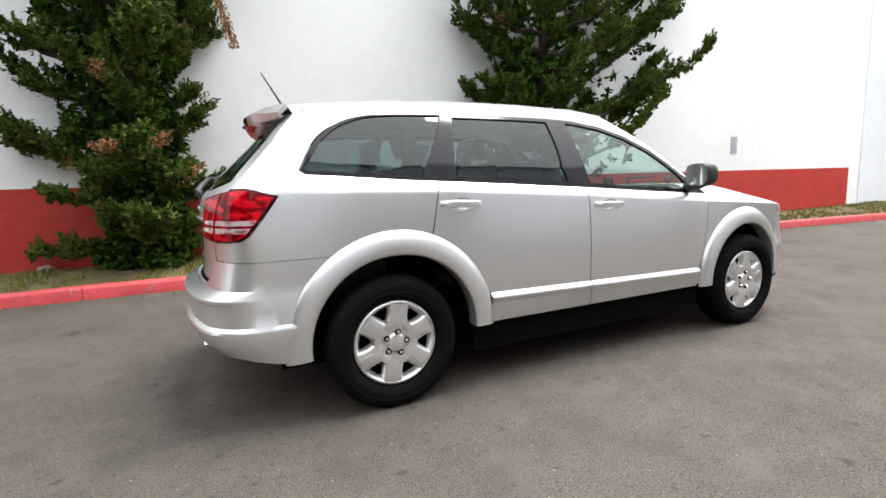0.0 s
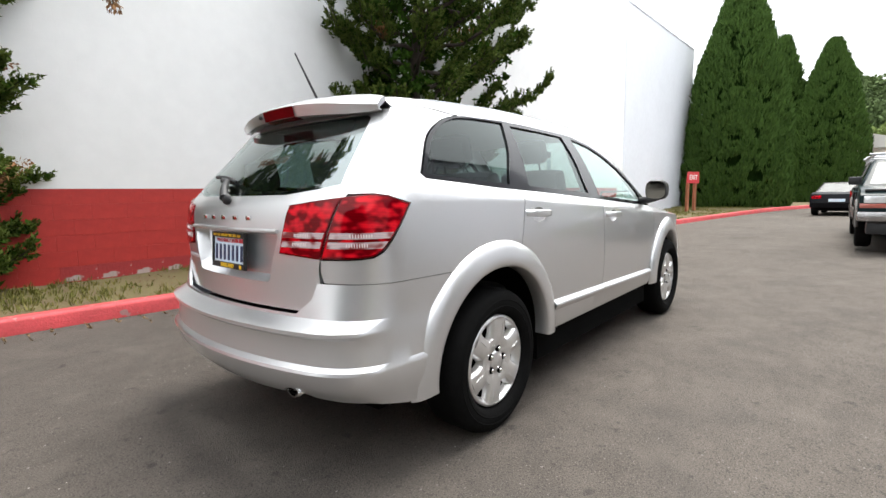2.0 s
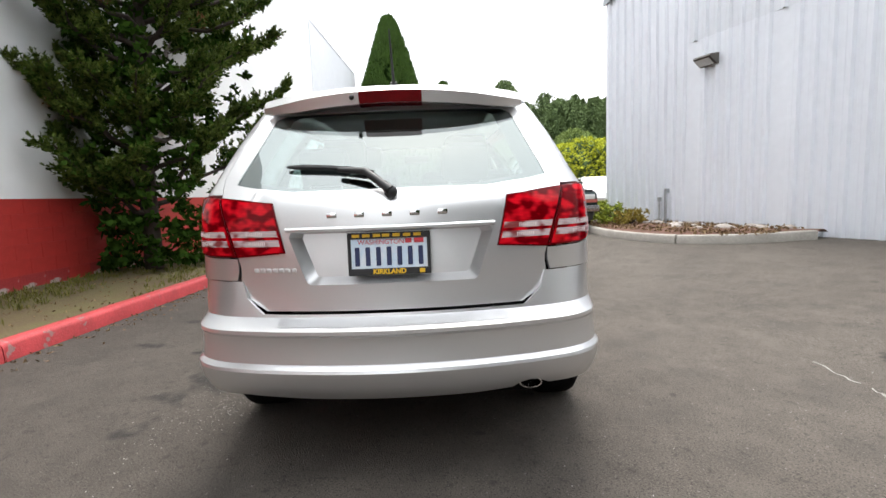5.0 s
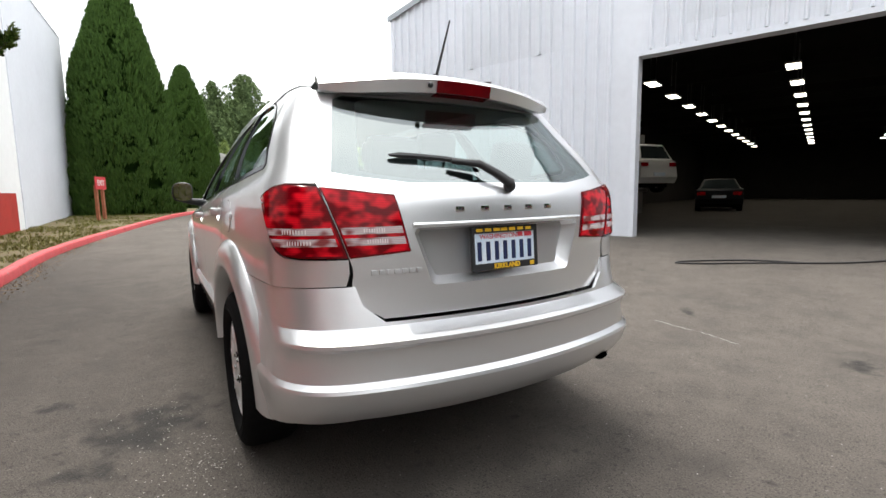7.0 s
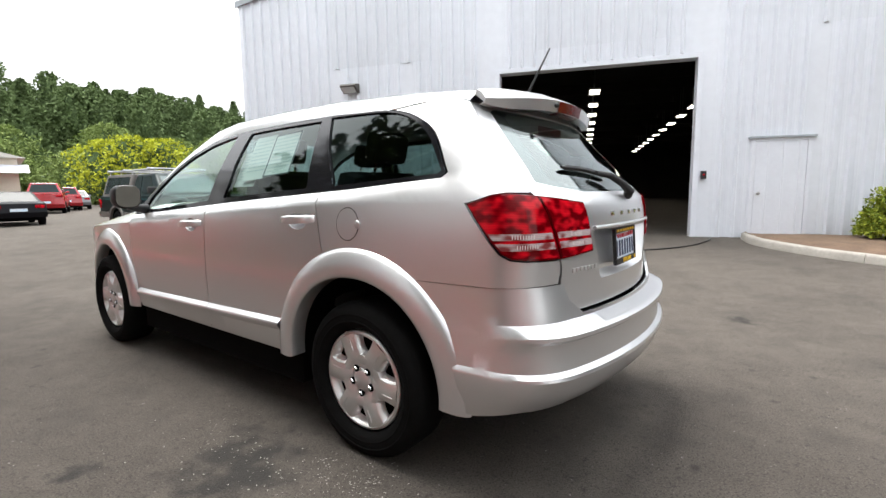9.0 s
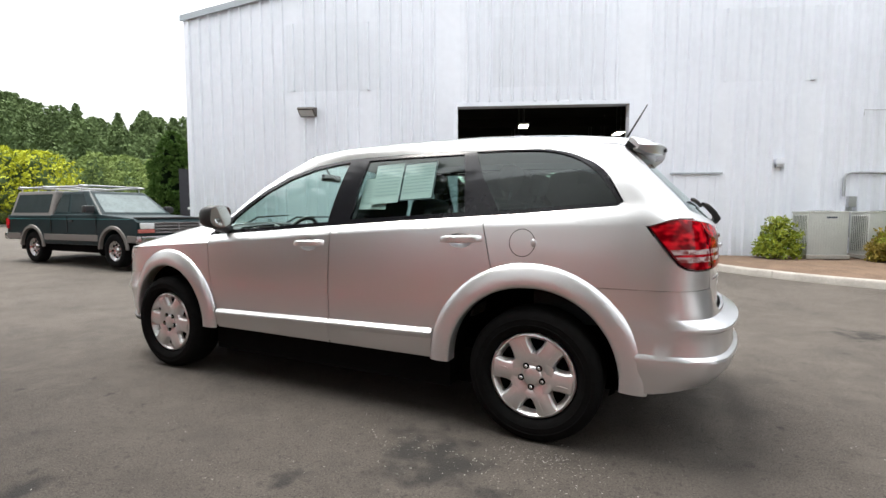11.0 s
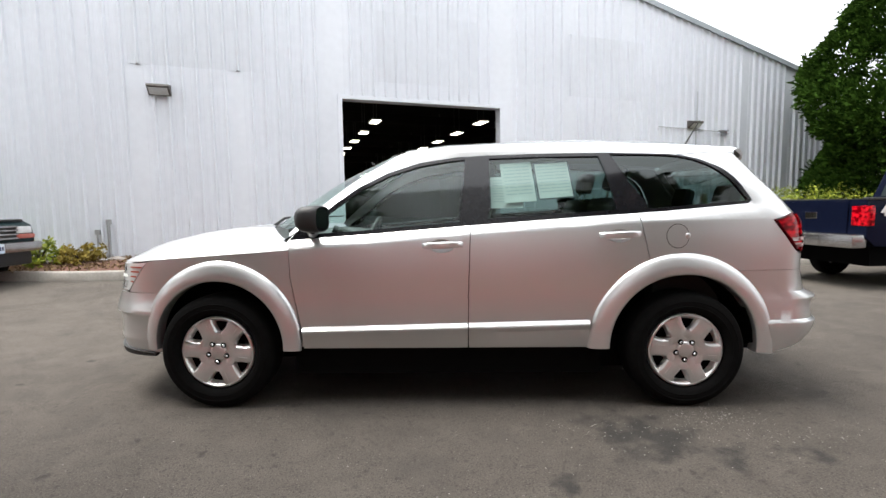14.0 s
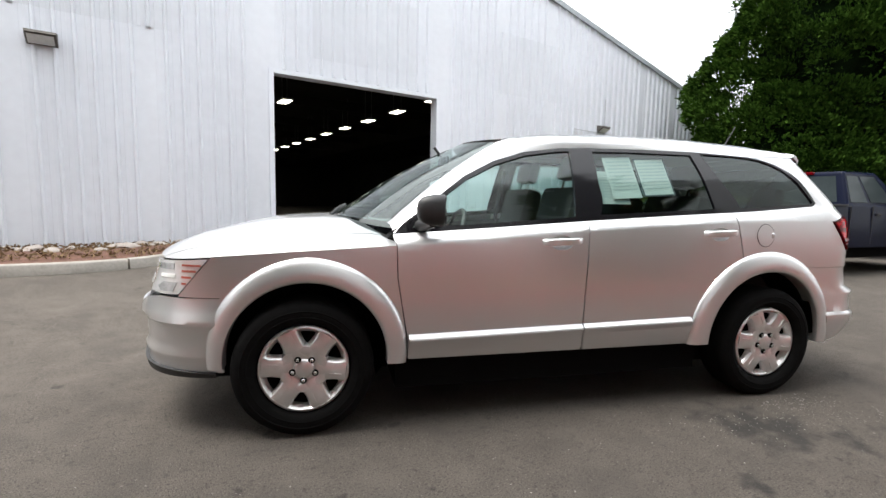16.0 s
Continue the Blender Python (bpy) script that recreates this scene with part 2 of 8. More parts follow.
MIRROR = mat("mirror_glass", (0.42, 0.45, 0.44), 0.02, metal=1.0, var=0.02, scale=20)
CHROME = mat("chrome", (0.80, 0.80, 0.80), 0.12, metal=1.0, var=0.04, scale=20)
BADGE = mat("satin_silver_badge", (0.62, 0.62, 0.62), 0.35, metal=0.6, var=0.05, scale=30)
STEEL = mat("dull_steel", (0.30, 0.29, 0.28), 0.4, metal=0.8, var=0.2, scale=15)
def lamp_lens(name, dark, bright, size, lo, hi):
    """Moulded lens: reflector glints painted as soft bright patches in a deep colour, with fine level flutes."""
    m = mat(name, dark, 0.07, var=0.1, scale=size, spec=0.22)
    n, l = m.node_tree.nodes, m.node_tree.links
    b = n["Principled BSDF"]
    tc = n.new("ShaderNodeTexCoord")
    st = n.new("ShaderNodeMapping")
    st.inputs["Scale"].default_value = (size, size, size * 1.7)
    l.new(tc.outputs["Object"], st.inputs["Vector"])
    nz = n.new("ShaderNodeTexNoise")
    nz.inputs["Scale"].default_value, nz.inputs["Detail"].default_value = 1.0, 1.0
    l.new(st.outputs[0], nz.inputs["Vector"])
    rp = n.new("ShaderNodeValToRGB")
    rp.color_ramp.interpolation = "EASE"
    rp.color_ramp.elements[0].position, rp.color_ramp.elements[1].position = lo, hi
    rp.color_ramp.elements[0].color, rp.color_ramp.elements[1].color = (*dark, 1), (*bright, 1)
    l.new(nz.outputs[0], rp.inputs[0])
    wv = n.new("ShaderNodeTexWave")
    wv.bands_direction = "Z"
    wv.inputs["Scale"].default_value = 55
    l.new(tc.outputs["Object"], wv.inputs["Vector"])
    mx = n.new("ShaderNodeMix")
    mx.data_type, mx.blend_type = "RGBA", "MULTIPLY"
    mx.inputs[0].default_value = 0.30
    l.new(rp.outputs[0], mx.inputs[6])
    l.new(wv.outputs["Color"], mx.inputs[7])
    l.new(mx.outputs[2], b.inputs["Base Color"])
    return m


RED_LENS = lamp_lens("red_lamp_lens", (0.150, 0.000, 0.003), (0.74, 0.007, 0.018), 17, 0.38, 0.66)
RED_DEEP = mat("dark_red_lamp_lens", (0.11, 0.001, 0.003), 0.12, var=0.25, scale=18, spec=0.3)
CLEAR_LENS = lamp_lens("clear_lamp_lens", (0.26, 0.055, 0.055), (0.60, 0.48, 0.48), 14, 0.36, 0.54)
CLEAR_RIB = mat("clear_lamp_rib", (0.78, 0.70, 0.69), 0.10, var=0.05, scale=20)
LAMP_GLASS = mat("headlamp_glass", (0.80, 0.81, 0.82), 0.14, metal=0.35, var=0.16, scale=14, coat=1.0)
LAMP_BOWL = mat("headlamp_bowl", (0.62, 0.64, 0.66), 0.15, metal=0.5, var=0.3, scale=30, coat=1.0)
AMBER = mat("amber_lens", (0.40, 0.11, 0.085), 0.12, var=0.12, scale=25, coat=1.0)
SEAT = mat("grey_seat_cloth", (0.045, 0.046, 0.048), 0.9, var=0.2, scale=60)
DASH = mat("grey_cabin_plastic", (0.075, 0.076, 0.078), 0.7, var=0.15, scale=20)
HEADLINER = mat("pale_headliner", (0.42, 0.41, 0.39), 0.95, var=0.05, scale=20)
PAPER = mat("white_paper", (0.80, 0.82, 0.80), 0.6, var=0.03, scale=12)
INK = mat("dark_ink", (0.06, 0.07, 0.09), 0.6, var=0.1, scale=30)
INK_G = mat("grey_print", (0.62, 0.66, 0.66), 0.6, var=0.1, scale=30)
PLATE_W = mat("white_plate", (0.74, 0.77, 0.80), 0.4, col2=(0.50, 0.66, 0.80), scale=7)
PLATE_N = mat("blue_black_characters", (0.02, 0.03, 0.09), 0.4, var=0.1, scale=30)
YELLOW = mat("yellow_frame_print", (0.75, 0.45, 0.02), 0.5, var=0.08, scale=30)
RED_INK = mat("red_print", (0.55, 0.05, 0.07), 0.5, var=0.08, scale=30)
WOOD_RED = mat("red_brown_wood_post", (0.28, 0.095, 0.045), 0.8, var=0.25, scale=6, bump=0.3, bscale=50)
SIGN_RED = mat("red_sign_board", (0.50, 0.03, 0.04), 0.5, var=0.1, scale=6)
HYD = mat("yellow_hydrant_paint", (0.62, 0.40, 0.03), 0.5, var=0.12, scale=10)
GREEN_BLK = mat("dark_green_black_paint", (0.010, 0.020, 0.022), 0.32, var=0.1, scale=40, spec=0.12)
NAVY = mat("navy_blue_paint", (0.004, 0.006, 0.017), 0.25, var=0.1, scale=40, spec=0.10)
BLACK_C = mat("black_car_paint", (0.010, 0.010, 0.012), 0.32, var=0.1, scale=40, spec=0.12)
RED_C = mat("red_car_paint", (0.33, 0.012, 0.018), 0.25, var=0.1, scale=40, coat=0.8)
WHITE_C = mat("white_car_paint", (0.70, 0.70, 0.69), 0.3, var=0.04, scale=30, coat=0.6)
GREY_C = mat("grey_car_paint", (0.18, 0.19, 0.20), 0.3, var=0.05, scale=30, coat=0.6)
CREAM = mat("cream_render", (0.62, 0.56, 0.46), 0.8, var=0.06, scale=0.8)
CREAM_ROOF = mat("pale_metal_roof", (0.55, 0.54, 0.50), 0.6, var=0.08, scale=0.8)
AC_GREY = mat("beige_grey_enamel", (0.40, 0.41, 0.38), 0.5, var=0.08, scale=4)
TAN = mat("tan_meter_enamel", (0.34, 0.24, 0.14), 0.6, var=0.15, scale=8)
CABLE = mat("black_cable", (0.02, 0.018, 0.018), 0.6, var=0.2, scale=20)
BANNER = mat("dark_banner_cloth", (0.03, 0.03, 0.035), 0.8, var=0.2, scale=4)
CHALK = mat("worn_white_paint", (0.24, 0.23, 0.21), 0.8, var=0.2, scale=20)
GLASS_F = glass("green_tinted_glass", (0.76, 0.92, 0.88), ior=1.7)
GLASS_D = glass("privacy_glass", (0.22, 0.30, 0.29), ior=1.6)
GLASS_M = glass("light_privacy_glass", (0.38, 0.50, 0.48), ior=1.6)
GLASS_R = glass("dark_rear_glass", (0.50, 0.62, 0.60), ior=2.8)
GLASS_W = glass("windscreen_glass", (0.72, 0.86, 0.82), ior=1.9)
blotches(ASPHALT, [(-0.55, 1.52, 0.24), (-0.80, 1.86, 0.13), (-1.2, 1.95, 0.11), (0.5, 2.2, 0.08), (-4.6, -1.2, 0.20), (1.2, 1.95, 0.09), (-2.6, 2.9, 0.09), (0.1, 1.75, 0.07), (-3.4, -1.6, 0.11), (-2.2, -2.4, 0.09)], (0.022, 0.021, 0.020))

# ---- mesh helpers ----
def link_bm(name, bm, material, parent=None, label="", smooth=0):
    me = bpy.data.meshes.new(name)
    bm.to_mesh(me)
    bm.free()
    me.materials.append(material)
    if smooth:
        me.polygons.foreach_set("use_smooth", [True] * len(me.polygons))
        me.set_sharp_from_angle(angle=radians(smooth))
    ob = new(name, me)
    if parent is not None:
        ob.parent = parent
    if label:
        ob["label"] = label
    return ob


def part(name, bm, material, parent, label="", smooth=0):
    return link_bm(name, bm, material, parent, label, smooth)


def base(name, label, category, m=None, group="", kind=""):
    """An Empty at the foot of a thing, for its parts."""
    ob = new(name)
    ob.empty_display_size = 0.1
    if m is not None:
        ob.matrix_world = m
    return tagged(ob, label, category, group, kind)


def np_mesh(name, verts, faces, material, parent=None, smooth=False):
    """A mesh object from arrays of points and of equal-sized faces."""
    me = bpy.data.meshes.new(name)
    verts, faces = np.asarray(verts, np.float32), np.asarray(faces, np.int32)
    k = faces.shape[1]
    me.vertices.add(len(verts))
    me.vertices.foreach_set("co", verts.ravel())
    me.loops.add(faces.size)
    me.loops.foreach_set("vertex_index", faces.ravel())
    me.polygons.add(len(faces))
    me.polygons.foreach_set("loop_start", np.arange(len(faces), dtype=np.int32) * k)
    me.polygons.foreach_set("use_smooth", np.full(len(faces), smooth))
    me.update(calc_edges=True)
    me.validate()
    me.materials.append(material)
    ob = new(name, me)
    if parent is not None:
        ob.parent = parent
    return ob


def box(bm, x0, x1, y0, y1, z0, z1, bevel=0.0, m=None):
    r = bmesh.ops.create_cube(bm, size=1.0)
    vs = r["verts"]
    for v in vs:
        v.co = Vector(((x0 + x1) / 2 + v.co.x * (x1 - x0), (y0 + y1) / 2 + v.co.y * (y1 - y0), (z0 + z1) / 2 + v.co.z * (z1 - z0)))
    if bevel:
        es = list({e for v in vs for e in v.link_edges})
        r2 = bmesh.ops.bevel(bm, geom=es, offset=bevel, segments=2, profile=0.6, affect="EDGES")
        vs = list({v for f in r2["faces"] for v in f.verts} | {v for v in vs if v.is_valid})
    if m is not None:
        for v in vs:
            v.co = m @ v.co
    return vs


def tube(bm, pts, rad, seg=8, caps=True):
    """A round bar through points; rad is one radius or one for each point."""
    pts = [Vector(p) for p in pts]
    rs = rad if isinstance(rad, (list, tuple)) else [rad] * len(pts)
    rings = []
    up = Vector((0, 0, 1))
    for i, p in enumerate(pts):
        d = (pts[min(i + 1, len(pts) - 1)] - pts[max(i - 1, 0)]).normalized()
        a = up.cross(d)
        if a.length < 0.05:
            a = Vector((1, 0, 0)).cross(d)
        a.normalize()
        b = d.cross(a)
        rings.append([bm.verts.new(p + rs[i] * (math.cos(k * math.tau / seg) * a + math.sin(k * math.tau / seg) * b)) for k in range(seg)])
    for r0, r1 in zip(rings, rings[1:]):
        for k in range(seg):
            bm.faces.new((r0[k], r0[(k + 1) % seg], r1[(k + 1) % seg], r1[k]))
    if caps:
        bm.faces.new(rings[0][::-1])
        bm.faces.new(rings[-1])


def lathe(bm, prof, seg=32, m=None, y0=0.0):
    """Turns a profile of (radius, y) round the y axis."""
    rings = []
    for r, y in prof:
        rings.append([bm.verts.new(Vector((r * math.cos(k * math.tau / seg), y + y0, r * math.sin(k * math.tau / seg)))) for k in range(seg)])
    for r0, r1 in zip(rings, rings[1:]):
        for k in range(seg):
            bm.faces.new((r0[k], r1[k], r1[(k + 1) % seg], r0[(k + 1) % seg]))
    if m is not None:
        for r in rings:
            for v in r:
                v.co = m @ v.co
    return rings


def loft(bm, rows, close=False):
    """Quads between rows of points of equal length."""
    vv = [[bm.verts.new(Vector(p)) for p in r] for r in rows]
    for a, b in zip(vv, vv[1:]):
        n = len(a)
        for i in range(n if close else n - 1):
            bm.faces.new((a[i], a[(i + 1) % n], b[(i + 1) % n], b[i]))
    return vv


def prism(bm, poly, d0, d1, axis="y", m=None):
    """A flat outline (list of 2D points) pushed along an axis from d0 to d1."""
    def put(p, d):
        return {"y": (p[0], d, p[1]), "z": (p[0], p[1], d), "x": (d, p[0], p[1])}[axis]
    a = [bm.verts.new(put(p, d0)) for p in poly]
    b = [bm.verts.new(put(p, d1)) for p in poly]
    bm.faces.new(a)
    bm.faces.new(b[::-1])
    n = len(poly)
    for i in range(n):
        bm.faces.new((a[i], b[i], b[(i + 1) % n], a[(i + 1) % n]))
    bmesh.ops.recalc_face_normals(bm, faces=bm.faces[:])
    if m is not None:
        for v in a + b:
            v.co = m @ v.co


def lerp_table(tab, t):
    """Smoothly read a table of (t, value)."""
    if t <= tab[0][0]:
        return tab[0][1]
    for (a, va), (b, vb) in zip(tab, tab[1:]):
        if t <= b:
            return va + (vb - va) * (t - a) / (b - a)
    return tab[-1][1]


def bars(bm, x0, x1, z0, rows, step, h, rng, gap=0.25):
    """Rows of short print-like bars in the x-z plane at y = 0."""
    for i in range(rows):
        z = z0 - i * step
        x = x0
        while x < x1:
            w = min(x1 - x, rng.uniform(0.2, 0.6) * (x1 - x0))
            vs = [bm.verts.new((x, 0, z)), bm.verts.new((x + w, 0, z)), bm.verts.new((x + w, 0, z - h)), bm.verts.new((x, 0, z - h))]
            bm.faces.new(vs)
            x += w + gap * step


def text_mesh(name, body, size, material, parent, m, depth=0.0, label="", space=1.0, bold=0.0):
    """Lettering in Blender's own font, turned into a mesh that lies in its local x-y plane."""
    cu = bpy.data.curves.new(name, "FONT")
    cu.body, cu.size, cu.extrude, cu.align_x, cu.align_y, cu.space_character, cu.offset = body, size, depth, "CENTER", "CENTER", space, bold
    tmp = bpy.data.objects.new(name, cu)
    me = bpy.data.meshes.new_from_object(tmp)
    bpy.data.objects.remove(tmp)
    me.materials.clear()
    me.materials.append(material)
    ob = new(name, me)
    ob.parent = parent
    ob.matrix_local = m
    if label:
        ob["label"] = label
    return ob

# ---- the ground ----
def ground_z(x, y):
    """The yard is level round the car and rises gently to the hall."""
    u = -0.6 * y - 1.2
    g = 0.0 if u <= 0 else 0.075 * u * u / (u + 0.8)
    return g if g < 0.16 else 0.16 + 0.05 * (1 - math.exp(-(g - 0.16) / 0.05))


def axis_steps(lo, hi, fine_lo, fine_hi, fine, grow):
    out, v = [fine_lo], fine_lo
    while v < fine_hi:
        v += fine
        out.append(v)
    st = fine
    while v < hi:
        st *= grow
        v += st
        out.append(v)
    v, st = fine_lo, fine
    while v > lo:
        st *= grow
        v -= st
        out.insert(0, v)
    return out


gx, gy = axis_steps(-700, 700, -14, 24, 0.5, 1.35), axis_steps(-700, 700, -14, 9, 0.5, 1.35)
gv = [(x, y, ground_z(x, y)) for x in gx for y in gy]
ny = len(gy)
gf = [(i * ny + j, (i + 1) * ny + j, (i + 1) * ny + j + 1, i * ny + j + 1) for i in range(len(gx) - 1) for j in range(ny - 1)]
ground = tagged(np_mesh("ground", gv, gf, ASPHALT, smooth=True), "worn grey-brown asphalt yard with oil stains", "ground", kind="structure")


def strip_points(pts, step=0.25):
    """Evenly spaced points on a smooth line through a few points of the plan."""
    P = [Vector((*p, 0)) for p in pts]
    P = [2 * P[0] - P[1]] + P + [2 * P[-1] - P[-2]]
    out = []
    for i in range(1, len(P) - 2):
        n = max(2, int((P[i + 1] - P[i]).length / step))
        for k in range(n):
            t = k / n
            a, b, c, d = P[i - 1], P[i], P[i + 1], P[i + 2]
            out.append(0.5 * ((2 * b) + (c - a) * t + (2 * a - 5 * b + 4 * c - d) * t * t + (3 * b - a - 3 * c + d) * t ** 3))
    out.append(P[-2])
    return out


def kerb(name, label, pts, material, height, width, seg_len, side=1):
    """A line of kerb stones with open joints; side is where the raised ground lies (1: to the left of the line)."""
    top = base(name, label, "kerb", kind="structure")
    line = strip_points(pts, 0.2)
    cum, runs, cur = 0.0, [], [line[0]]
    for a, b in zip(line, line[1:]):
        cum += (b - a).length
        cur.append(b)
        if cum > seg_len:
            runs.append(cur)
            cur, cum = [b], 0.0
    if len(cur) > 1:
        runs.append(cur)
    for run in runs:
        bm = bmesh.new()
        rows = []
        for i, p in enumerate(run):
            d = (run[min(i + 1, len(run) - 1)] - run[max(i - 1, 0)]).normalized()
            nrm = Vector((-d.y, d.x, 0)) * side
            q = p.copy()
            if i == 0:
                q += d * 0.004
            if i == len(run) - 1:
                q -= d * 0.004
            z = ground_z(q.x, q.y)
            h = height + 0.006 * noise.noise(q * 0.7)
            prof = [(0, -0.05), (0.012, h * 0.75), (0.025, h - 0.012), (0.045, h), (width - 0.02, h), (width, h - 0.02), (width, -0.05)]
            rows.append([(q.x + nrm.x * o, q.y + nrm.y * o, z + k + 0.004 * noise.noise(Vector((q.x * 3, q.y * 3, k * 9)))) for o, k in prof])
        vv = loft(bm, rows)
        bm.faces.new(vv[0])
        bm.faces.new(vv[-1][::-1])
        bmesh.ops.recalc_face_normals(bm, faces=bm.faces[:])
        part("kerb_stone", bm, material, top, smooth=50)
    return line


RED_LINE = [(-14, 8.5), (-8, 6.55), (-3, 4.68), (-1.2, 3.98), (0, 3.42), (1.3, 2.87), (3, 2.17), (5.1, 1.30), (9, -0.15), (14, -2.7), (19, -5.9), (24, -9.6), (30, -14.6)]
BED_L = [(7.3, -7.0), (6.3, -6.45), (5.2, -6.05), (4.2, -5.72), (3.2, -5.62), (2.3, -5.85), (1.6, -6.5), (1.25, -7.3)]
BED_R = [(-4.95, -7.3), (-4.95, -6.4), (-5.6, -5.2), (-6.8, -4.1), (-8.6, -3.0), (-11.5, -1.9), (-15, -1.2), (-22, -0.6)]
red_pts = kerb("kerb_red", "red-painted concrete kerb with worn joints", RED_LINE, RED_KERB, 0.15, 0.17, 3.0, side=1)
bedl_pts = kerb("kerb_bed_near_door", "weathered concrete kerb round a planting bed", BED_L, CONCRETE, 0.15, 0.16, 2.4, side=-1)
bedr_pts = kerb("kerb_bed_by_small_door", "weathered concrete kerb of a shrub bed", BED_R, CONCRETE, 0.13, 0.16, 2.6, side=1)

# ---- the white block building with its red base ----
WA = radians(-22)
WD, WN = Vector((math.cos(WA), math.sin(WA), 0)), Vector((-math.sin(WA), math.cos(WA), 0))
W0 = WN * 5.38
S_END, S_FAR, S_BACK, W_TOP, RED_Z = 15.35, 25.2, -26.0, 8.6, 1.32


def wall_box(bm, s0, s1, o0, o1, z0, z1):
    box(bm, s0, s1, o0, o1, z0, z1, m=Matrix.Translation(W0) @ Matrix.Rotation(WA, 4, "Z"))


white_building = base("white_building", "tall white-painted block building with a red base band", "building")
bm = bmesh.new()
wall_box(bm, S_BACK, S_END + 0.6, 0.0, 0.35, RED_Z, W_TOP)
part("wall", bm, WHITE_WALL, white_building, "white-painted block wall")
bm = bmesh.new()
wall_box(bm, S_END + 0.6, S_FAR, 0.03, 0.35, -0.1, W_TOP)
part("wall", bm, SIDING, white_building, "plain pale wall beyond the red base")
bm = bmesh.new()
wall_box(bm, S_END, S_END + 0.6, 0.0, 0.35, -0.1, RED_Z)
part("wall", bm, WHITE_WALL, white_building)
bm = bmesh.new()
wall_box(bm, S_BACK, S_FAR, 0.35, 24, W_TOP - 0.3, W_TOP - 0.1)
part("roof", bm, GREY_TRIM, white_building)
bm = bmesh.new()
wall_box(bm, S_FAR - 0.3, S_FAR, 0.35, 24, -0.1, W_TOP - 0.1)
part("wall", bm, SIDING, white_building)
bm = bmesh.new()
wall_box(bm, S_BACK, S_FAR, 0.005, 0.4, W_TOP, W_TOP + 0.06)
part("coping", bm, TRIM, white_building)
bm = bmesh.new()
wall_box(bm, S_END + 0.55, S_END + 0.65, -0.03, 0.0, -0.1, W_TOP)
part("corner_flashing", bm, TRIM, white_building)
bm = bmesh.new()
wall_box(bm, 9.9, 10.12, -0.02, 0.0, 1.75, 2.2)
part("vent_cover", bm, GREY_TRIM, white_building)

# the verge between kerb and wall
bm = bmesh.new()
rows = []
for p in red_pts:
    d = WN.dot(Vector((p.x, p.y, 0))) - 5.38
    s = WD.dot(Vector((p.x, p.y, 0)))
    r = []
    for k in range(9):
        q = Vector((p.x, p.y, 0)) + Vector((WN.x, WN.y, 0)) * (0.14 + (max(0.2, -d) - 0.14) * k / 8) if s < S_FAR else Vector((p.x, p.y, 0)) + Vector((0.5, 0.86, 0)) * (0.14 + 14 * k / 8)
        r.append((q.x, q.y, ground_z(p.x, p.y) + 0.125 + 0.03 * noise.noise(q * 1.1)))
    rows.append(r)
loft(bm, rows)
bmesh.ops.recalc_face_normals(bm, faces=bm.faces[:])
for f in bm.faces:
    if f.normal.z < 0:
        f.normal_flip()
verge = tagged(link_bm("verge", bm, MOSSY, smooth=60), "strip of dry earth and thin grass along the wall", "verge", kind="structure")

# ---- the metal-clad hall ----
BY, BX0, BX1, RIDGE, RIDGE_X = -7.62, -17.5, 6.6, 8.15, -3.42
DX0, DX1, DZ = -4.11, -0.14, 3.76
HALL_END = -52.0


def gable(x):
    return RIDGE - (0.2096 if x > RIDGE_X else 0.225) * abs(x - RIDGE_X)


hall = base("metal_hall", "white ribbed-metal workshop hall with a wide open doorway", "building")
PITCH, PHASE = 0.2655, 0.166


def rib_profile(x0, x1):
    """Points (x, depth) of ribbed sheet between two places along the wall."""
    out = [(x0, 0.0)]
    k = math.ceil((x0 + 0.05 - PHASE) / PITCH)
    while k * PITCH + PHASE < x1 - 0.05:
        c = k * PITCH + PHASE
        out += [(c - 0.040, 0.0), (c - 0.013, 0.062), (c + 0.013, 0.062), (c + 0.040, 0.0), (c + PITCH * 0.36, 0.0), (c + PITCH * 0.39, 0.006), (c + PITCH * 0.61, 0.006), (c + PITCH * 0.64, 0.0)]
        k += 1
    out = [p for p in out if p[0] <= x1 - 0.001]
    out.append((x1, 0.0))
    return out


def siding(name, x0, x1, z0, z1, material, parent, proud=0.0, label=""):
    """One sheet of ribbed siding; z1 None runs up to the gable."""
    bm = bmesh.new()
    rows = []
    for x, d in rib_profile(x0, x1):
        zt = gable(x) - 0.02 if z1 is None else z1
        y = BY + d + proud
        rows.append([(x, y - 0.02, z0), (x, y, z0), (x, y, zt), (x, y - 0.02, zt)])
    loft(bm, rows)
    bmesh.ops.recalc_face_normals(bm, faces=bm.faces[:])
    return part(name, bm, material, parent, label)


x = BX1
cuts = [BX1]
while x - 0.915 > BX0:
    x -= 0.915
    cuts.append(x)
cuts.append(BX0)
for a, b in zip(cuts[1:], cuts):
    for lo, hi, zb in ((max(a, DX1), b, None), (max(a, DX0), min(b, DX1), DZ + 0.10), (a, min(b, DX0), None)):
        if hi - lo > 0.02:
            siding("wall_panel", lo, hi, zb if zb else ground_z((lo + hi) / 2, BY) - 0.03, None, SIDING, hall)
for a, b in ((1.58, 4.05), (-3.5, -0.97), (-8.6, -6.1)):
    siding("patch_panel", a, b, 4.2, 5.8, SIDING_OLD, hall, proud=0.004, label="greyer repainted siding patch")
bm = bmesh.new()
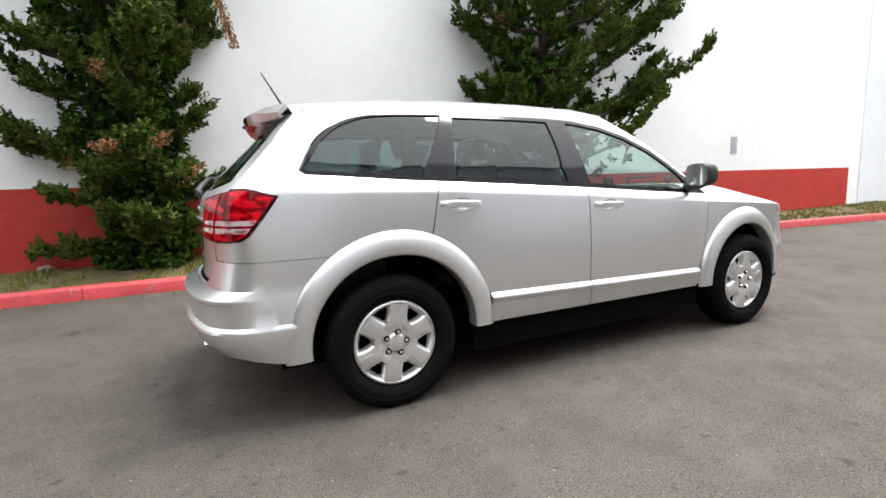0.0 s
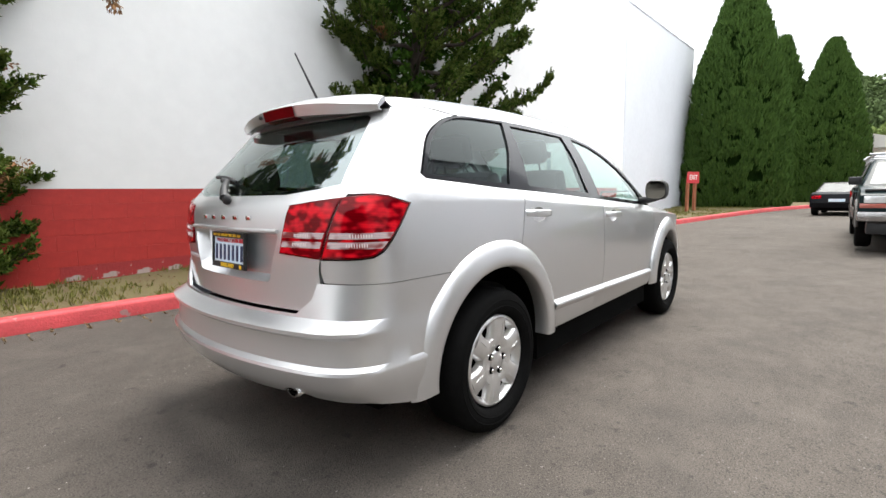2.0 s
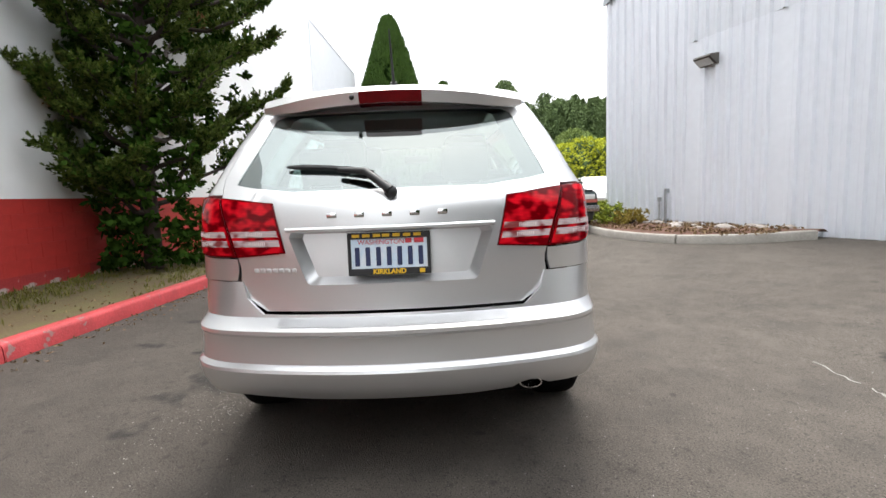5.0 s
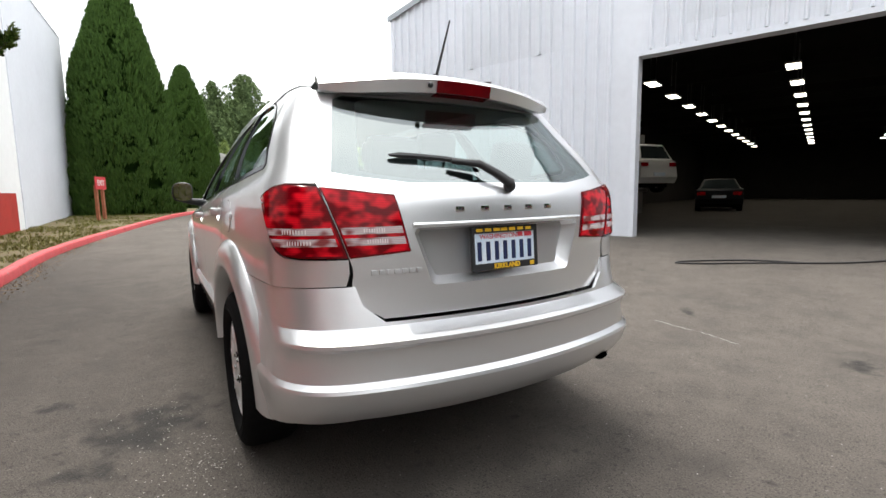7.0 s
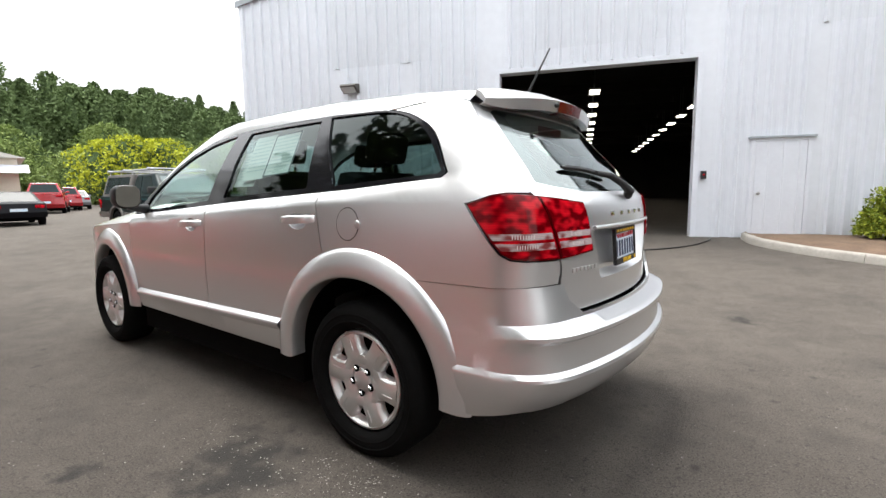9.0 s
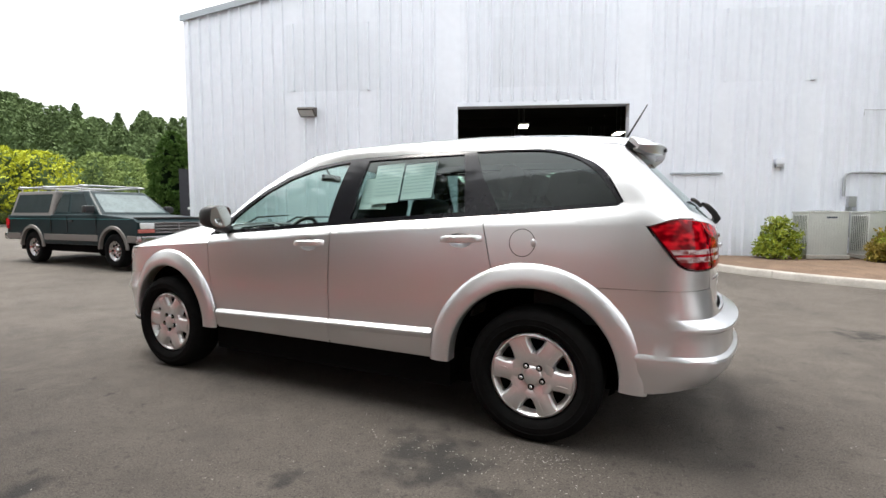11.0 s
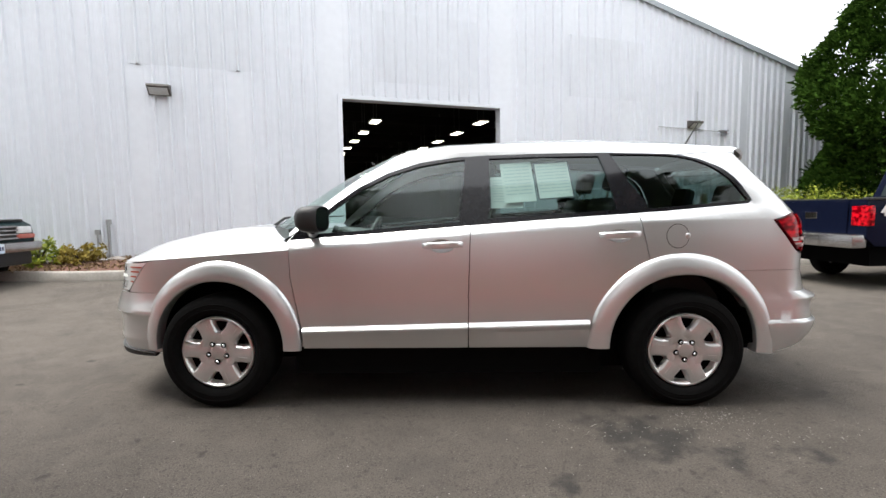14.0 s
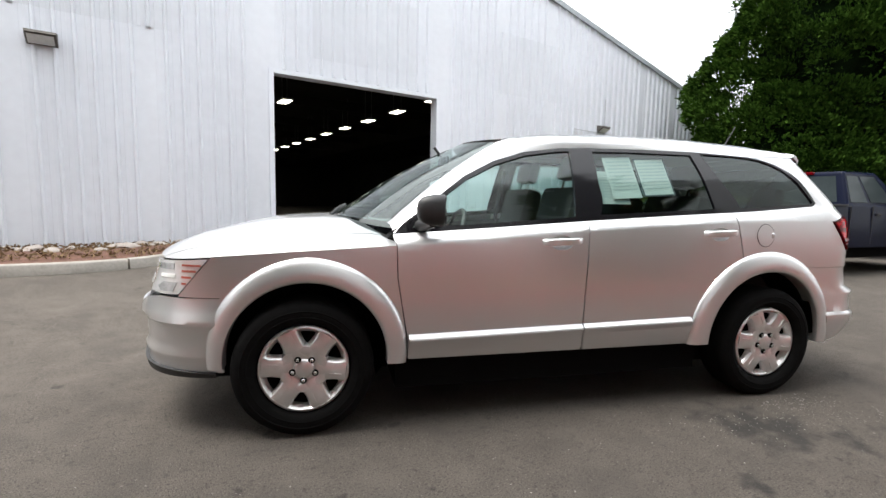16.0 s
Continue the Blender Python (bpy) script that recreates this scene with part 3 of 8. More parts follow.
for sgn, xe in ((1, BX1), (-1, BX0)):
    steps = 24
    rows = []
    for i in range(steps + 1):
        x = RIDGE_X + (xe + 0.12 * sgn - RIDGE_X) * i / steps
        z = gable(x)
        rows.append([(x, BY - 0.05, z - 0.03), (x, BY + 0.10, z - 0.09), (x, BY + 0.10, z + 0.06), (x, BY - 0.05, z + 0.08)])
    loft(bm, rows, close=True)
bmesh.ops.recalc_face_normals(bm, faces=bm.faces[:])
part("gable_trim", bm, GREY_TRIM, hall, "grey metal eave flashing")
bm = bmesh.new()
for xe, sgn in ((BX1, 1), (BX0, -1)):
    loft(bm, [[(RIDGE_X, y, gable(RIDGE_X) + 0.02), (xe + 0.15 * sgn, y, gable(xe) + 0.0)] for y in (BY + 0.02, HALL_END)])
part("roof", bm, GREY_TRIM, hall)
bm = bmesh.new()
rows = []
for i in range(150):
    y = BY - i * PITCH
    for dy, d in ((0, 0), (-0.04, 0.028), (-0.08, 0.028), (-0.12, 0)):
        rows.append([(BX1 + d, y + dy, 0.1), (BX1 + d, y + dy, gable(BX1))])
loft(bm, rows)
part("wall", bm, SIDING, hall, "ribbed side wall")
bm = bmesh.new()
box(bm, BX0 - 0.05, BX0, HALL_END, BY, 0, gable(BX0))
part("wall", bm, SIDING, hall)
for x0, x1 in ((BX1 - 0.05, BX1 + 0.06), (BX0 - 0.06, BX0 + 0.05)):
    bm = bmesh.new()
    box(bm, x0, x1, BY - 0.05, BY + 0.045, 0.0, gable((x0 + x1) / 2) - 0.05, bevel=0.006)
    part("corner_trim", bm, TRIM, hall)
for x0, x1, z0, z1 in ((DX1, DX1 + 0.10, 0.05, DZ + 0.10), (DX0 - 0.10, DX0, 0.05, DZ + 0.10), (DX0, DX1, DZ, DZ + 0.10)):
    bm = bmesh.new()
    box(bm, x0, x1, BY - 0.25, BY + 0.035, z0, z1, bevel=0.005)
    part("door_frame", bm, TRIM, hall, "white steel doorway trim")
# inside of the hall
bm = bmesh.new()
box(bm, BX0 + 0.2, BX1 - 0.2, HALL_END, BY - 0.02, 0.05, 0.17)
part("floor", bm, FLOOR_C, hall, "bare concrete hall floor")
LOW_X, LOW_Z, HIGH_Z = -11.5, 4.80, 5.92
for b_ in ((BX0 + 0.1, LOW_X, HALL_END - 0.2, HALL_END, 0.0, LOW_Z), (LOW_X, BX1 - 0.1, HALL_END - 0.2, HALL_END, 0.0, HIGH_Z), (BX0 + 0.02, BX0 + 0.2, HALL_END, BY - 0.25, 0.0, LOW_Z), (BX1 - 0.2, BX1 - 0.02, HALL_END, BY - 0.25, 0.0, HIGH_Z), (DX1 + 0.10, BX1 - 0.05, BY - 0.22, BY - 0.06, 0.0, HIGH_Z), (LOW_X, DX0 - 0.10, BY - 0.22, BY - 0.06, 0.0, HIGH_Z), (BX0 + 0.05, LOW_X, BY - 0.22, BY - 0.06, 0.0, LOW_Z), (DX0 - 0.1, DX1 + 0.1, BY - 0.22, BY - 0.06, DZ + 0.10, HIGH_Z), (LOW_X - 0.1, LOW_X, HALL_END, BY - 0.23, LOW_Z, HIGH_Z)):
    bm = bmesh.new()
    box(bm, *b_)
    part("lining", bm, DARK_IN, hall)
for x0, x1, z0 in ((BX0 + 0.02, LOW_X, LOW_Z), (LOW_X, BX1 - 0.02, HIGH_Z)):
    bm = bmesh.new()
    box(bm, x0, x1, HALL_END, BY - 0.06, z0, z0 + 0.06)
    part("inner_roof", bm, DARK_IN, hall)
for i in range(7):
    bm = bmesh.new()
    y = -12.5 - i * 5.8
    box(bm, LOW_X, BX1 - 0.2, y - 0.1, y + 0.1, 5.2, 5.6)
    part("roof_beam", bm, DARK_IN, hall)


def hall_light(x, y):
    top = base("hall_light", "rectangular fluorescent light hanging under the hall roof", "ceiling light", pose(x, y, 4.6), group="lights in the hall")
    bm = bmesh.new()
    box(bm, -0.20, 0.20, -0.42, 0.42, 0.012, 0.08, bevel=0.01)
    part("housing", bm, GALV, top)
    for sx in (-0.09, 0.09):
        bm = bmesh.new()
        box(bm, sx - 0.08, sx + 0.08, -0.38, 0.38, 0.0, 0.014, bevel=0.004)
        part("diffuser", bm, LIGHT_E, top, "glowing warm-white diffuser")
    for sx in (-0.32, 0.32):
        bm = bmesh.new()
        tube(bm, [(0, sx, 0.08), (0, sx, 1.5)], 0.008, 6)
        part("hanger", bm, GALV, top)
    return top


first = hall_light(-2.27, -14.84)
for rx, ry0, ny_ in ((-2.27, -14.84, 12), (1.45, -14.5, 12), (-6.35, -11.3, 13)):
    for i in range(ny_):
        if (rx, i) != (-2.27, 0):
            copy_thing(first, pose(rx, ry0 - i * 2.72, 4.6))

# ---- painted block courses of the red base ----
red_base = new("base_wall")
red_base.parent = white_building
red_base["label"] = "red-painted block base, paint chipped along the lowest course"
bm = bmesh.new()
wall_box(bm, S_BACK, S_END, 0.0022, 0.35, -0.1, RED_Z)
part("backing", bm, RED_WALL, red_base)
BW, BHT = 0.40, 0.20


def block_bm(bm, w, h, off=(0, 0, 0)):
    e = 0.0022
    pts = [(-w / 2, 0.006, -h / 2), (w / 2, 0.006, -h / 2), (w / 2, 0.006, h / 2), (-w / 2, 0.006, h / 2)]
    a = [bm.verts.new(Vector(p) + Vector(off)) for p in pts]
    b = [bm.verts.new(Vector((p[0] - math.copysign(e, p[0]), 0.0, p[2] - math.copysign(e, p[2]))) + Vector(off)) for p in pts]
    bm.faces.new(b)
    for i in range(4):
        bm.faces.new((a[i], a[(i + 1) % 4], b[(i + 1) % 4], b[i]))


bm = bmesh.new()
block_bm(bm, BW - 0.0015, BHT - 0.003)
bmesh.ops.recalc_face_normals(bm, faces=bm.faces[:])
block_me = bpy.data.meshes.new("block")
bm.to_mesh(block_me)
bm.free()
block_me.materials.append(RED_WALL)
CHIPPED = mat("chipped_red_paint", (0.33, 0.03, 0.03), 0.7, var=0.2, scale=5, bump=0.6, bscale=30)
speckle(CHIPPED, (0.42, 0.36, 0.33), 4.5, 0.56, 0.03, 0.9)
chip_me = block_me.copy()
chip_me.materials[0] = CHIPPED
rest = bmesh.new()
rb = random.Random(11)
turn = Matrix.Translation(W0) @ Matrix.Rotation(WA, 4, "Z")
for row in range(7):
    zc = RED_Z - BHT * (row + 0.5)
    shift = 0.2 if row % 2 else 0.0
    k0 = int((S_BACK + shift) / BW)
    s = S_BACK + shift + BW / 2
    while s + BW / 2 < S_END:
        if -5.5 < s < 7.5:
            low = zc < 0.42 and rb.random() < 0.75
            ob = new("block", chip_me if low else block_me)
            ob.parent = red_base
            ob.matrix_local = turn @ Matrix.Translation((s, rb.uniform(-0.001, 0.001), zc))
        else:
            block_bm(rest, BW - 0.0015, BHT - 0.003, (s, 0, zc))
        s += BW
for v in rest.verts:
    v.co = turn @ v.co
bmesh.ops.recalc_face_normals(rest, faces=rest.faces[:])
o = part("block_masonry", rest, RED_WALL, red_base)
o["kind"] = "stuff"
# block joints show faintly through the white paint
n_, l_ = WHITE_WALL.node_tree.nodes, WHITE_WALL.node_tree.links
tc_ = n_.new("ShaderNodeTexCoord")
d1, d2, cx = n_.new("ShaderNodeVectorMath"), n_.new("ShaderNodeSeparateXYZ"), n_.new("ShaderNodeCombineXYZ")
d1.operation = "DOT_PRODUCT"
d1.inputs[1].default_value = (WD.x, WD.y, 0)
l_.new(tc_.outputs["Object"], d1.inputs[0])
l_.new(tc_.outputs["Object"], d2.inputs[0])
l_.new(d1.outputs["Value"], cx.inputs[0])
l_.new(d2.outputs[2], cx.inputs[1])
br = n_.new("ShaderNodeTexBrick")
br.inputs["Scale"].default_value = 1.0
br.inputs["Mortar Size"].default_value = 0.0022
br.inputs["Mortar Smooth"].default_value = 0.6
br.inputs["Brick Width"].default_value, br.inputs["Row Height"].default_value = 0.4, 0.2
l_.new(cx.outputs[0], br.inputs["Vector"])
bp_ = n_.new("ShaderNodeBump")
bp_.inputs["Strength"].default_value, bp_.inputs["Distance"].default_value = 0.18, 0.004
bp_.invert = True
l_.new(br.outputs["Fac"], bp_.inputs["Height"])
old = n_["Principled BSDF"].inputs["Normal"].links[0].from_socket
l_.new(old, bp_.inputs["Normal"])
l_.new(bp_.outputs[0], n_["Principled BSDF"].inputs["Normal"])

# ---- the silver car: its shape as one smooth sheet, cut into panels ----
from mathutils.geometry import delaunay_2d_cdt

car = base("car", "clean silver metallic family crossover car parked on the asphalt", "car", pose(0, 0, 0, 0, 0, -20))
BELT = [(-1.9, 1.248), (-1.33, 1.202), (-0.8, 1.172), (-0.1, 1.126), (0.55, 1.078), (1.05, 1.045), (2.3, 0.98)]
CREASE = [(-2.1, 1.150), (-1.63, 1.142), (-1.11, 1.132), (-0.6, 1.100), (-0.1, 1.070), (0.386, 1.032), (0.966, 0.992), (1.5, 0.958), (1.97, 0.925), (2.3, 0.90)]
XR_BODY = [(0.60, -2.345), (0.70, -2.350), (0.80, -2.345), (0.92, -2.350), (1.03, -2.345), (1.10, -2.338), (1.150, -2.322), (1.19, -2.284), (1.27, -2.212), (1.41, -2.070), (1.55, -1.940), (1.66, -1.835)]
XR_BUMP = [(0.28, -2.282), (0.34, -2.347), (0.375, -2.38), (0.41, -2.414), (0.445, -2.44), (0.504, -2.458), (0.516, -2.454), (0.531, -2.434), (0.58, -2.426), (0.635, -2.433), (0.65, -2.452), (0.664, -2.452), (0.7, -2.38), (0.8, -2.36), (0.9, -2.34)]
YH_BODY = [(0.70, 0.50), (0.80, 0.56), (0.87, 0.595), (1.0, 0.635), (1.15, 0.685), (1.25, 0.70), (1.4, 0.66), (1.55, 0.595), (1.66, 0.55)]
KAPPA = 0.25
SWELL = [(0.30, 0.056), (0.40, 0.047), (0.504, 0.041), (0.516, 0.038), (0.531, 0.027), (0.58, 0.020), (0.66, 0.008), (0.70, 0.0)]


def side_y(x, z, strip=0.0):
    """Half-width of the body at a place along it and a height."""
    zc, zb = lerp_table(CREASE, x), lerp_table(BELT, x)
    if z <= zc:
        y = 0.884 - 0.15 * (z - 0.80) ** 2
        zs = 0.488 + (0.9 - x) * 0.0205
        if strip:
            if z < zs + 0.018:
                k = min(1.0, (zs + 0.018 - z) / 0.032)
                y += strip * 0.024 * k
            if z < zs - 0.03:
                y -= 0.10 * (zs - 0.03 - z)
        elif z < 0.48:
            y -= 0.12 * (0.48 - z)
    elif z <= zb:
        k = (z - zc) / max(0.02, zb - zc)
        y0 = 0.884 - 0.15 * (zc - 0.80) ** 2
        y = y0 + (0.818 - y0) * (0.35 * k + 0.65 * k * k)
    else:
        d = z - zb
        y = 0.818 - 0.30 * d - 0.47 * d * d
    if x > 0.9:
        y -= 0.055 * (x - 0.9) ** 2
    if x < -1.0:
        y -= 0.045 * (x + 1.0) ** 2
    return y


def rear_x(y, z, xr):
    a = abs(y)
    return lerp_table(xr, z) + 0.085 * (a / 0.62) ** 2 + 0.35 * max(0.0, a - 0.52) ** 2


class Skin:
    """The body's outer sheet: w runs from the middle of the tail round the corner and forward along the side."""

    def __init__(self, xr, yh, back, strip=0.0):
        self.xr, self.yh, self.back, self.strip = xr, yh, back, strip

    def swell(self, z):
        """How far the bumper's sides stand out over the body, with the same ledges as its tail."""
        return lerp_table(SWELL, z) if self.strip else 0.0

    def corner(self, z):
        yh = lerp_table(self.yh, z)
        xe = rear_x(yh, z, self.xr)
        return yh, xe, xe + self.back

    def w_side(self, x, z):
        yh, xe, xc = self.corner(z)
        return yh + KAPPA + (x - xc)

    def at(self, w, z):
        a, sg = abs(w), 1 if w >= 0 else -1
        yh, xe, xc = self.corner(z)
        if a <= yh:
            return Vector((rear_x(a, z, self.xr), w, z))
        if a >= yh + KAPPA:
            x = xc + a - yh - KAPPA
            return Vector((x, sg * (side_y(x, z) + self.swell(z)), z))
        t = (a - yh) / KAPPA
        ys = side_y(xc, z) + self.swell(z)
        slope = (rear_x(yh, z, self.xr) - rear_x(yh - 0.02, z, self.xr)) / 0.02
        cx = xe + slope * (ys - yh) * 0.8
        p0, p1, p2 = (xe, yh), (min(cx, xc - 0.02), ys + 0.004), (xc, ys)
        b = [(1 - t) ** 2 * p0[i] + 2 * t * (1 - t) * p1[i] + t * t * p2[i] for i in (0, 1)]
        return Vector((b[0], sg * b[1], z))


BODY = Skin(XR_BODY, YH_BODY, 0.24)
DOORS = BODY
BUMP = Skin(XR_BUMP, [(0.2, 0.60), (0.9, 0.60)], 0.30, 1.0)


def inside(p, poly):
    c, n = False, len(poly)
    for i in range(n):
        a, b = poly[i], poly[i - 1]
        if (a[1] > p[1]) != (b[1] > p[1]) and p[0] < (b[0] - a[0]) * (p[1] - a[1]) / (b[1] - a[1]) + a[0]:
            c = not c
    return c


def dense(poly, step):
    out = []
    for i, a in enumerate(poly):
        b = poly[(i + 1) % len(poly)]
        n = max(1, int(math.hypot(b[0] - a[0], b[1] - a[1]) / step))
        out += [(a[0] + (b[0] - a[0]) * k / n, a[1] + (b[1] - a[1]) * k / n) for k in range(n)]
    return out


def edge_gap(p, loops):
    best = 9.0
    for lp in loops:
        for q in lp:
            d = (q[0] - p[0]) ** 2 + (q[1] - p[1]) ** 2
            if d < best:
                best = d
    return math.sqrt(best)


def sheet_mesh(outline, at, holes=(), grid=0.05, step=0.03, rows=(), lines=(), off=0.0, flange=0.014, mirror=False, hole_flange=True, rim=0.0):
    """A curved panel: a flat outline with holes, filled with a fine net and laid on the sheet at(u, v)."""
    loops = [dense(outline, step)] + [dense(h, step) for h in holes]
    pts, edges, base_n = [], [], []
    for lp in loops:
        s = len(pts)
        pts += lp
        edges += [(s + i, s + (i + 1) % len(lp)) for i in range(len(lp))]
        base_n.append((s, len(lp)))
    us, vs = [p[0] for p in loops[0]], [p[1] for p in loops[0]]
    nu = max(1, int((max(us) - min(us)) / grid))
    gv = [min(vs) + (k + 0.5) * grid for k in range(int((max(vs) - min(vs)) / grid) + 1)]
    gv = [v for v in gv if all(abs(v - r) > grid * 0.4 for r in rows)] + list(rows)
    for v in gv:
        run = None
        for i in range(1, nu * (2 if v in rows else 1)):
            u = min(us) + (max(us) - min(us)) * i / (nu * (2 if v in rows else 1))
            ok = inside((u, v), loops[0]) and not any(inside((u, v), h) for h in loops[1:]) and edge_gap((u, v), loops) > (0.006 if v in rows else grid * 0.35)
            if ok:
                pts.append((u, v))
                if run is not None and v in rows:
                    edges.append((run, len(pts) - 1))
                run = len(pts) - 1
            else:
                run = None
    for line in lines:
        run = None
        for q in line:
            if inside(q, loops[0]) and not any(inside(q, h) for h in loops[1:]) and edge_gap(q, loops) > 0.004:
                pts.append(q)
                if run is not None:
                    edges.append((run, len(pts) - 1))
                run = len(pts) - 1
            else:
                run = None
    r = delaunay_2d_cdt([Vector(p) for p in pts], edges, [], 0, 1e-6)
    cv, cf, orig = r[0], r[2], r[3]
    bm = bmesh.new()
    eps = 0.004

    def place(u, v, o):
        p = at(u, v)
        n = (at(u + eps, v) - at(u - eps, v)).cross(at(u, v + eps) - at(u, v - eps))
        n = n.normalized() if n.length > 1e-12 else Vector((0, 0, 1))
        return p, n
    flip = -1 if mirror else 1
    mid = place(sum(us) / len(us), sum(vs) / len(vs), 0)
    sgn = 1 if mid[1].dot(Vector((mid[0].x * 0.3, mid[0].y, 0.15 + max(0, mid[0].z - 1.2)))) > 0 else -1
    bv, nn = [], []
    for c in cv:
        p, n = place(c.x, c.y, off)
        n = n * sgn
        q = p + n * off
        bv.append(bm.verts.new((q.x, q.y * flip, q.z)))
        nn.append(Vector((n.x, n.y * flip, n.z)))
    for f in cf:
        c = ((cv[f[0]].x + cv[f[1]].x + cv[f[2]].x) / 3, (cv[f[0]].y + cv[f[1]].y + cv[f[2]].y) / 3)
        if inside(c, loops[0]) and not any(inside(c, h) for h in loops[1:]):
            try:
                bm.faces.new([bv[i] for i in (f if sgn * flip > 0 else f[::-1])])
            except ValueError:
                pass
    if flange:
        be = [e for e in bm.edges if len(e.link_faces) == 1]
        idx = {v: i for i, v in enumerate(bv)}
        low = {}
        for e in be:
            for v in e.verts:
                if v not in low:
                    n = nn[idx[v]]
                    low[v] = (bm.verts.new(v.co - n * 0.0005), bm.verts.new(v.co - n * flange))
        for e in be:
            a, b = e.verts
            f = e.link_faces[0]
            for l in f.loops:
                if l.edge == e:
                    a, b = l.vert, l.link_loop_next.vert
            bm.faces.new((low[b][0], low[a][0], low[a][1], low[b][1]))
    loose = [v for v in bm.verts if not v.link_faces]
    bmesh.ops.delete(bm, geom=loose, context="VERTS")
    return bm


def both(name, outline, at, material, parent=None, label="", smooth=40, **kw):
    """The same panel on both sides of the car."""
    out = []
    for mir in (False, True):
        out.append(part(name, sheet_mesh(outline, at, mirror=mir, **kw), material, parent or car, label, smooth))
    return out


def sw(pts, skin=BODY):
    """A run of places on the side, given along and up, put on the sheet."""
    out = []
    for i, a in enumerate(pts):
        out.append(a)
        if i + 1 < len(pts):
            b = pts[i + 1]
            n = max(1, int(math.hypot(b[0] - a[0], b[1] - a[1]) / 0.05))
            out += [(a[0] + (b[0] - a[0]) * k / n, a[1] + (b[1] - a[1]) * k / n) for k in range(1, n)]
    return [(skin.w_side(x, z), z) for x, z in out]


def ellipse(cx, cz, a, b, n=20):
    return [(cx + a * math.cos(k * math.tau / n), cz + b * math.sin(k * math.tau / n)) for k in range(n)]


def arc(cx, cz, rx, rz, a0, a1, n=14):
    return [(cx + rx * math.cos(radians(a0 + (a1 - a0) * k / n)), cz + rz * math.sin(radians(a0 + (a1 - a0) * k / n))) for k in range(n + 1)]


def belt(x, d=0.0):
    return (x, lerp_table(BELT, x) + d)


FA, RA = (1.428, 0.40), (-1.41, 0.39)
CREASE_LINES = [[(BODY.w_side(x, lerp_table(CREASE, x) + d), lerp_table(CREASE, x) + d) for x in [-1.9 + 0.045 * k for k in range(84)]] for d in (-0.004, 0.004)]
# outlines on the side, as (along, up)
FENDER = [(0.976, 0.992), (0.972, 0.82), (0.918, 0.489), (0.914, 0.38), (0.96, 0.38)] + arc(*FA, 0.47, 0.47, 178, 32) + [(1.843, 0.71), (1.843, lerp_table(CREASE, 1.843))] + [(x, lerp_table(CREASE, x)) for x in (1.8, 1.6, 1.4, 1.2, 1.1)]
F_DOOR = [(0.972, 0.992), (0.966, 0.82), (0.910, 0.489), (0.906, 0.372), (-0.118, 0.381), (-0.118, 0.524), (-0.124, 0.827), (-0.134, 1.075), belt(-0.136, -0.002)] + [belt(x, -0.002) for x in (0.1, 0.3, 0.55, 0.8, 0.99)] + [(0.985, 1.02)]
R_DOOR = [(-0.124, 0.381), (-0.124, 0.524), (-0.130, 0.827), (-0.140, 1.075), belt(-0.142, -0.002)] + [belt(x, -0.002) for x in (-0.4, -0.7, -1.0, -1.15)] + [(-1.174, 1.09), (-1.206, 0.94), (-1.228, 0.835)] + arc(*RA, 0.48, 0.48, 68, 4)[1:] + [(-0.90, 0.392)]


def cut_w(z, gap=0.0014):
    return lerp_table(YH_BODY, z) + gap


LAMP_OUT = sw([(-1.982, 1.140), (-2.009, 1.099), (-2.039, 1.050), (-2.069, 1.003), (-2.099, 0.963), (-2.129, 0.943)]) + [(cut_w(0.935) + 0.10, 0.936), (cut_w(0.932), 0.932)] + [(cut_w(z), z) for z in (0.97, 1.02, 1.07, 1.12, 1.165)] + [(cut_w(1.17) + 0.10, 1.175)] + sw([(-2.044, 1.168)])
def bend(pts, n=6):
    """A smooth run through a few places."""
    out = []
    for i in range(len(pts) - 1):
        p0, p1, p2, p3 = (pts[max(0, min(len(pts) - 1, i + k))] for k in (-1, 0, 1, 2))
        for k in range(n):
            t = k / n
            out.append(tuple(0.5 * (2 * p1[j] + (p2[j] - p0[j]) * t + (2 * p0[j] - 5 * p1[j] + 4 * p2[j] - p3[j]) * t * t + (3 * p1[j] - p0[j] - 3 * p2[j] + p3[j]) * t ** 3) for j in (0, 1)))
    return out + [pts[-1]]


DLO_TOP = bend([(-1.86, 1.262), (-1.735, 1.43), (-1.61, 1.515), (-1.42, 1.562)]) + [(-1.04, 1.578), (-0.65, 1.579), (-0.25, 1.574), (-0.06, 1.565), (0.18, 1.531), (0.385, 1.466), (0.57, 1.372), (0.708, 1.272), (0.815, 1.187), (0.93, 1.110)]
DLO = [belt(x) for x in (1.02, 0.8, 0.55, 0.2, -0.1, -0.5, -0.8, -1.1, -1.33, -1.6, -1.84)] + DLO_TOP
QUARTER = sw([(-1.236, 0.83), (-1.212, 0.94), (-1.180, 1.09)] + [belt(-1.156, -0.002)] + [belt(x, -0.002) for x in (-1.33, -1.6, -1.84)]) + sw(bend([(-1.866, 1.262), (-1.741, 1.432), (-1.614, 1.519), (-1.43, 1.566)]) + [(-1.62, 1.572), (-1.76, 1.570)])
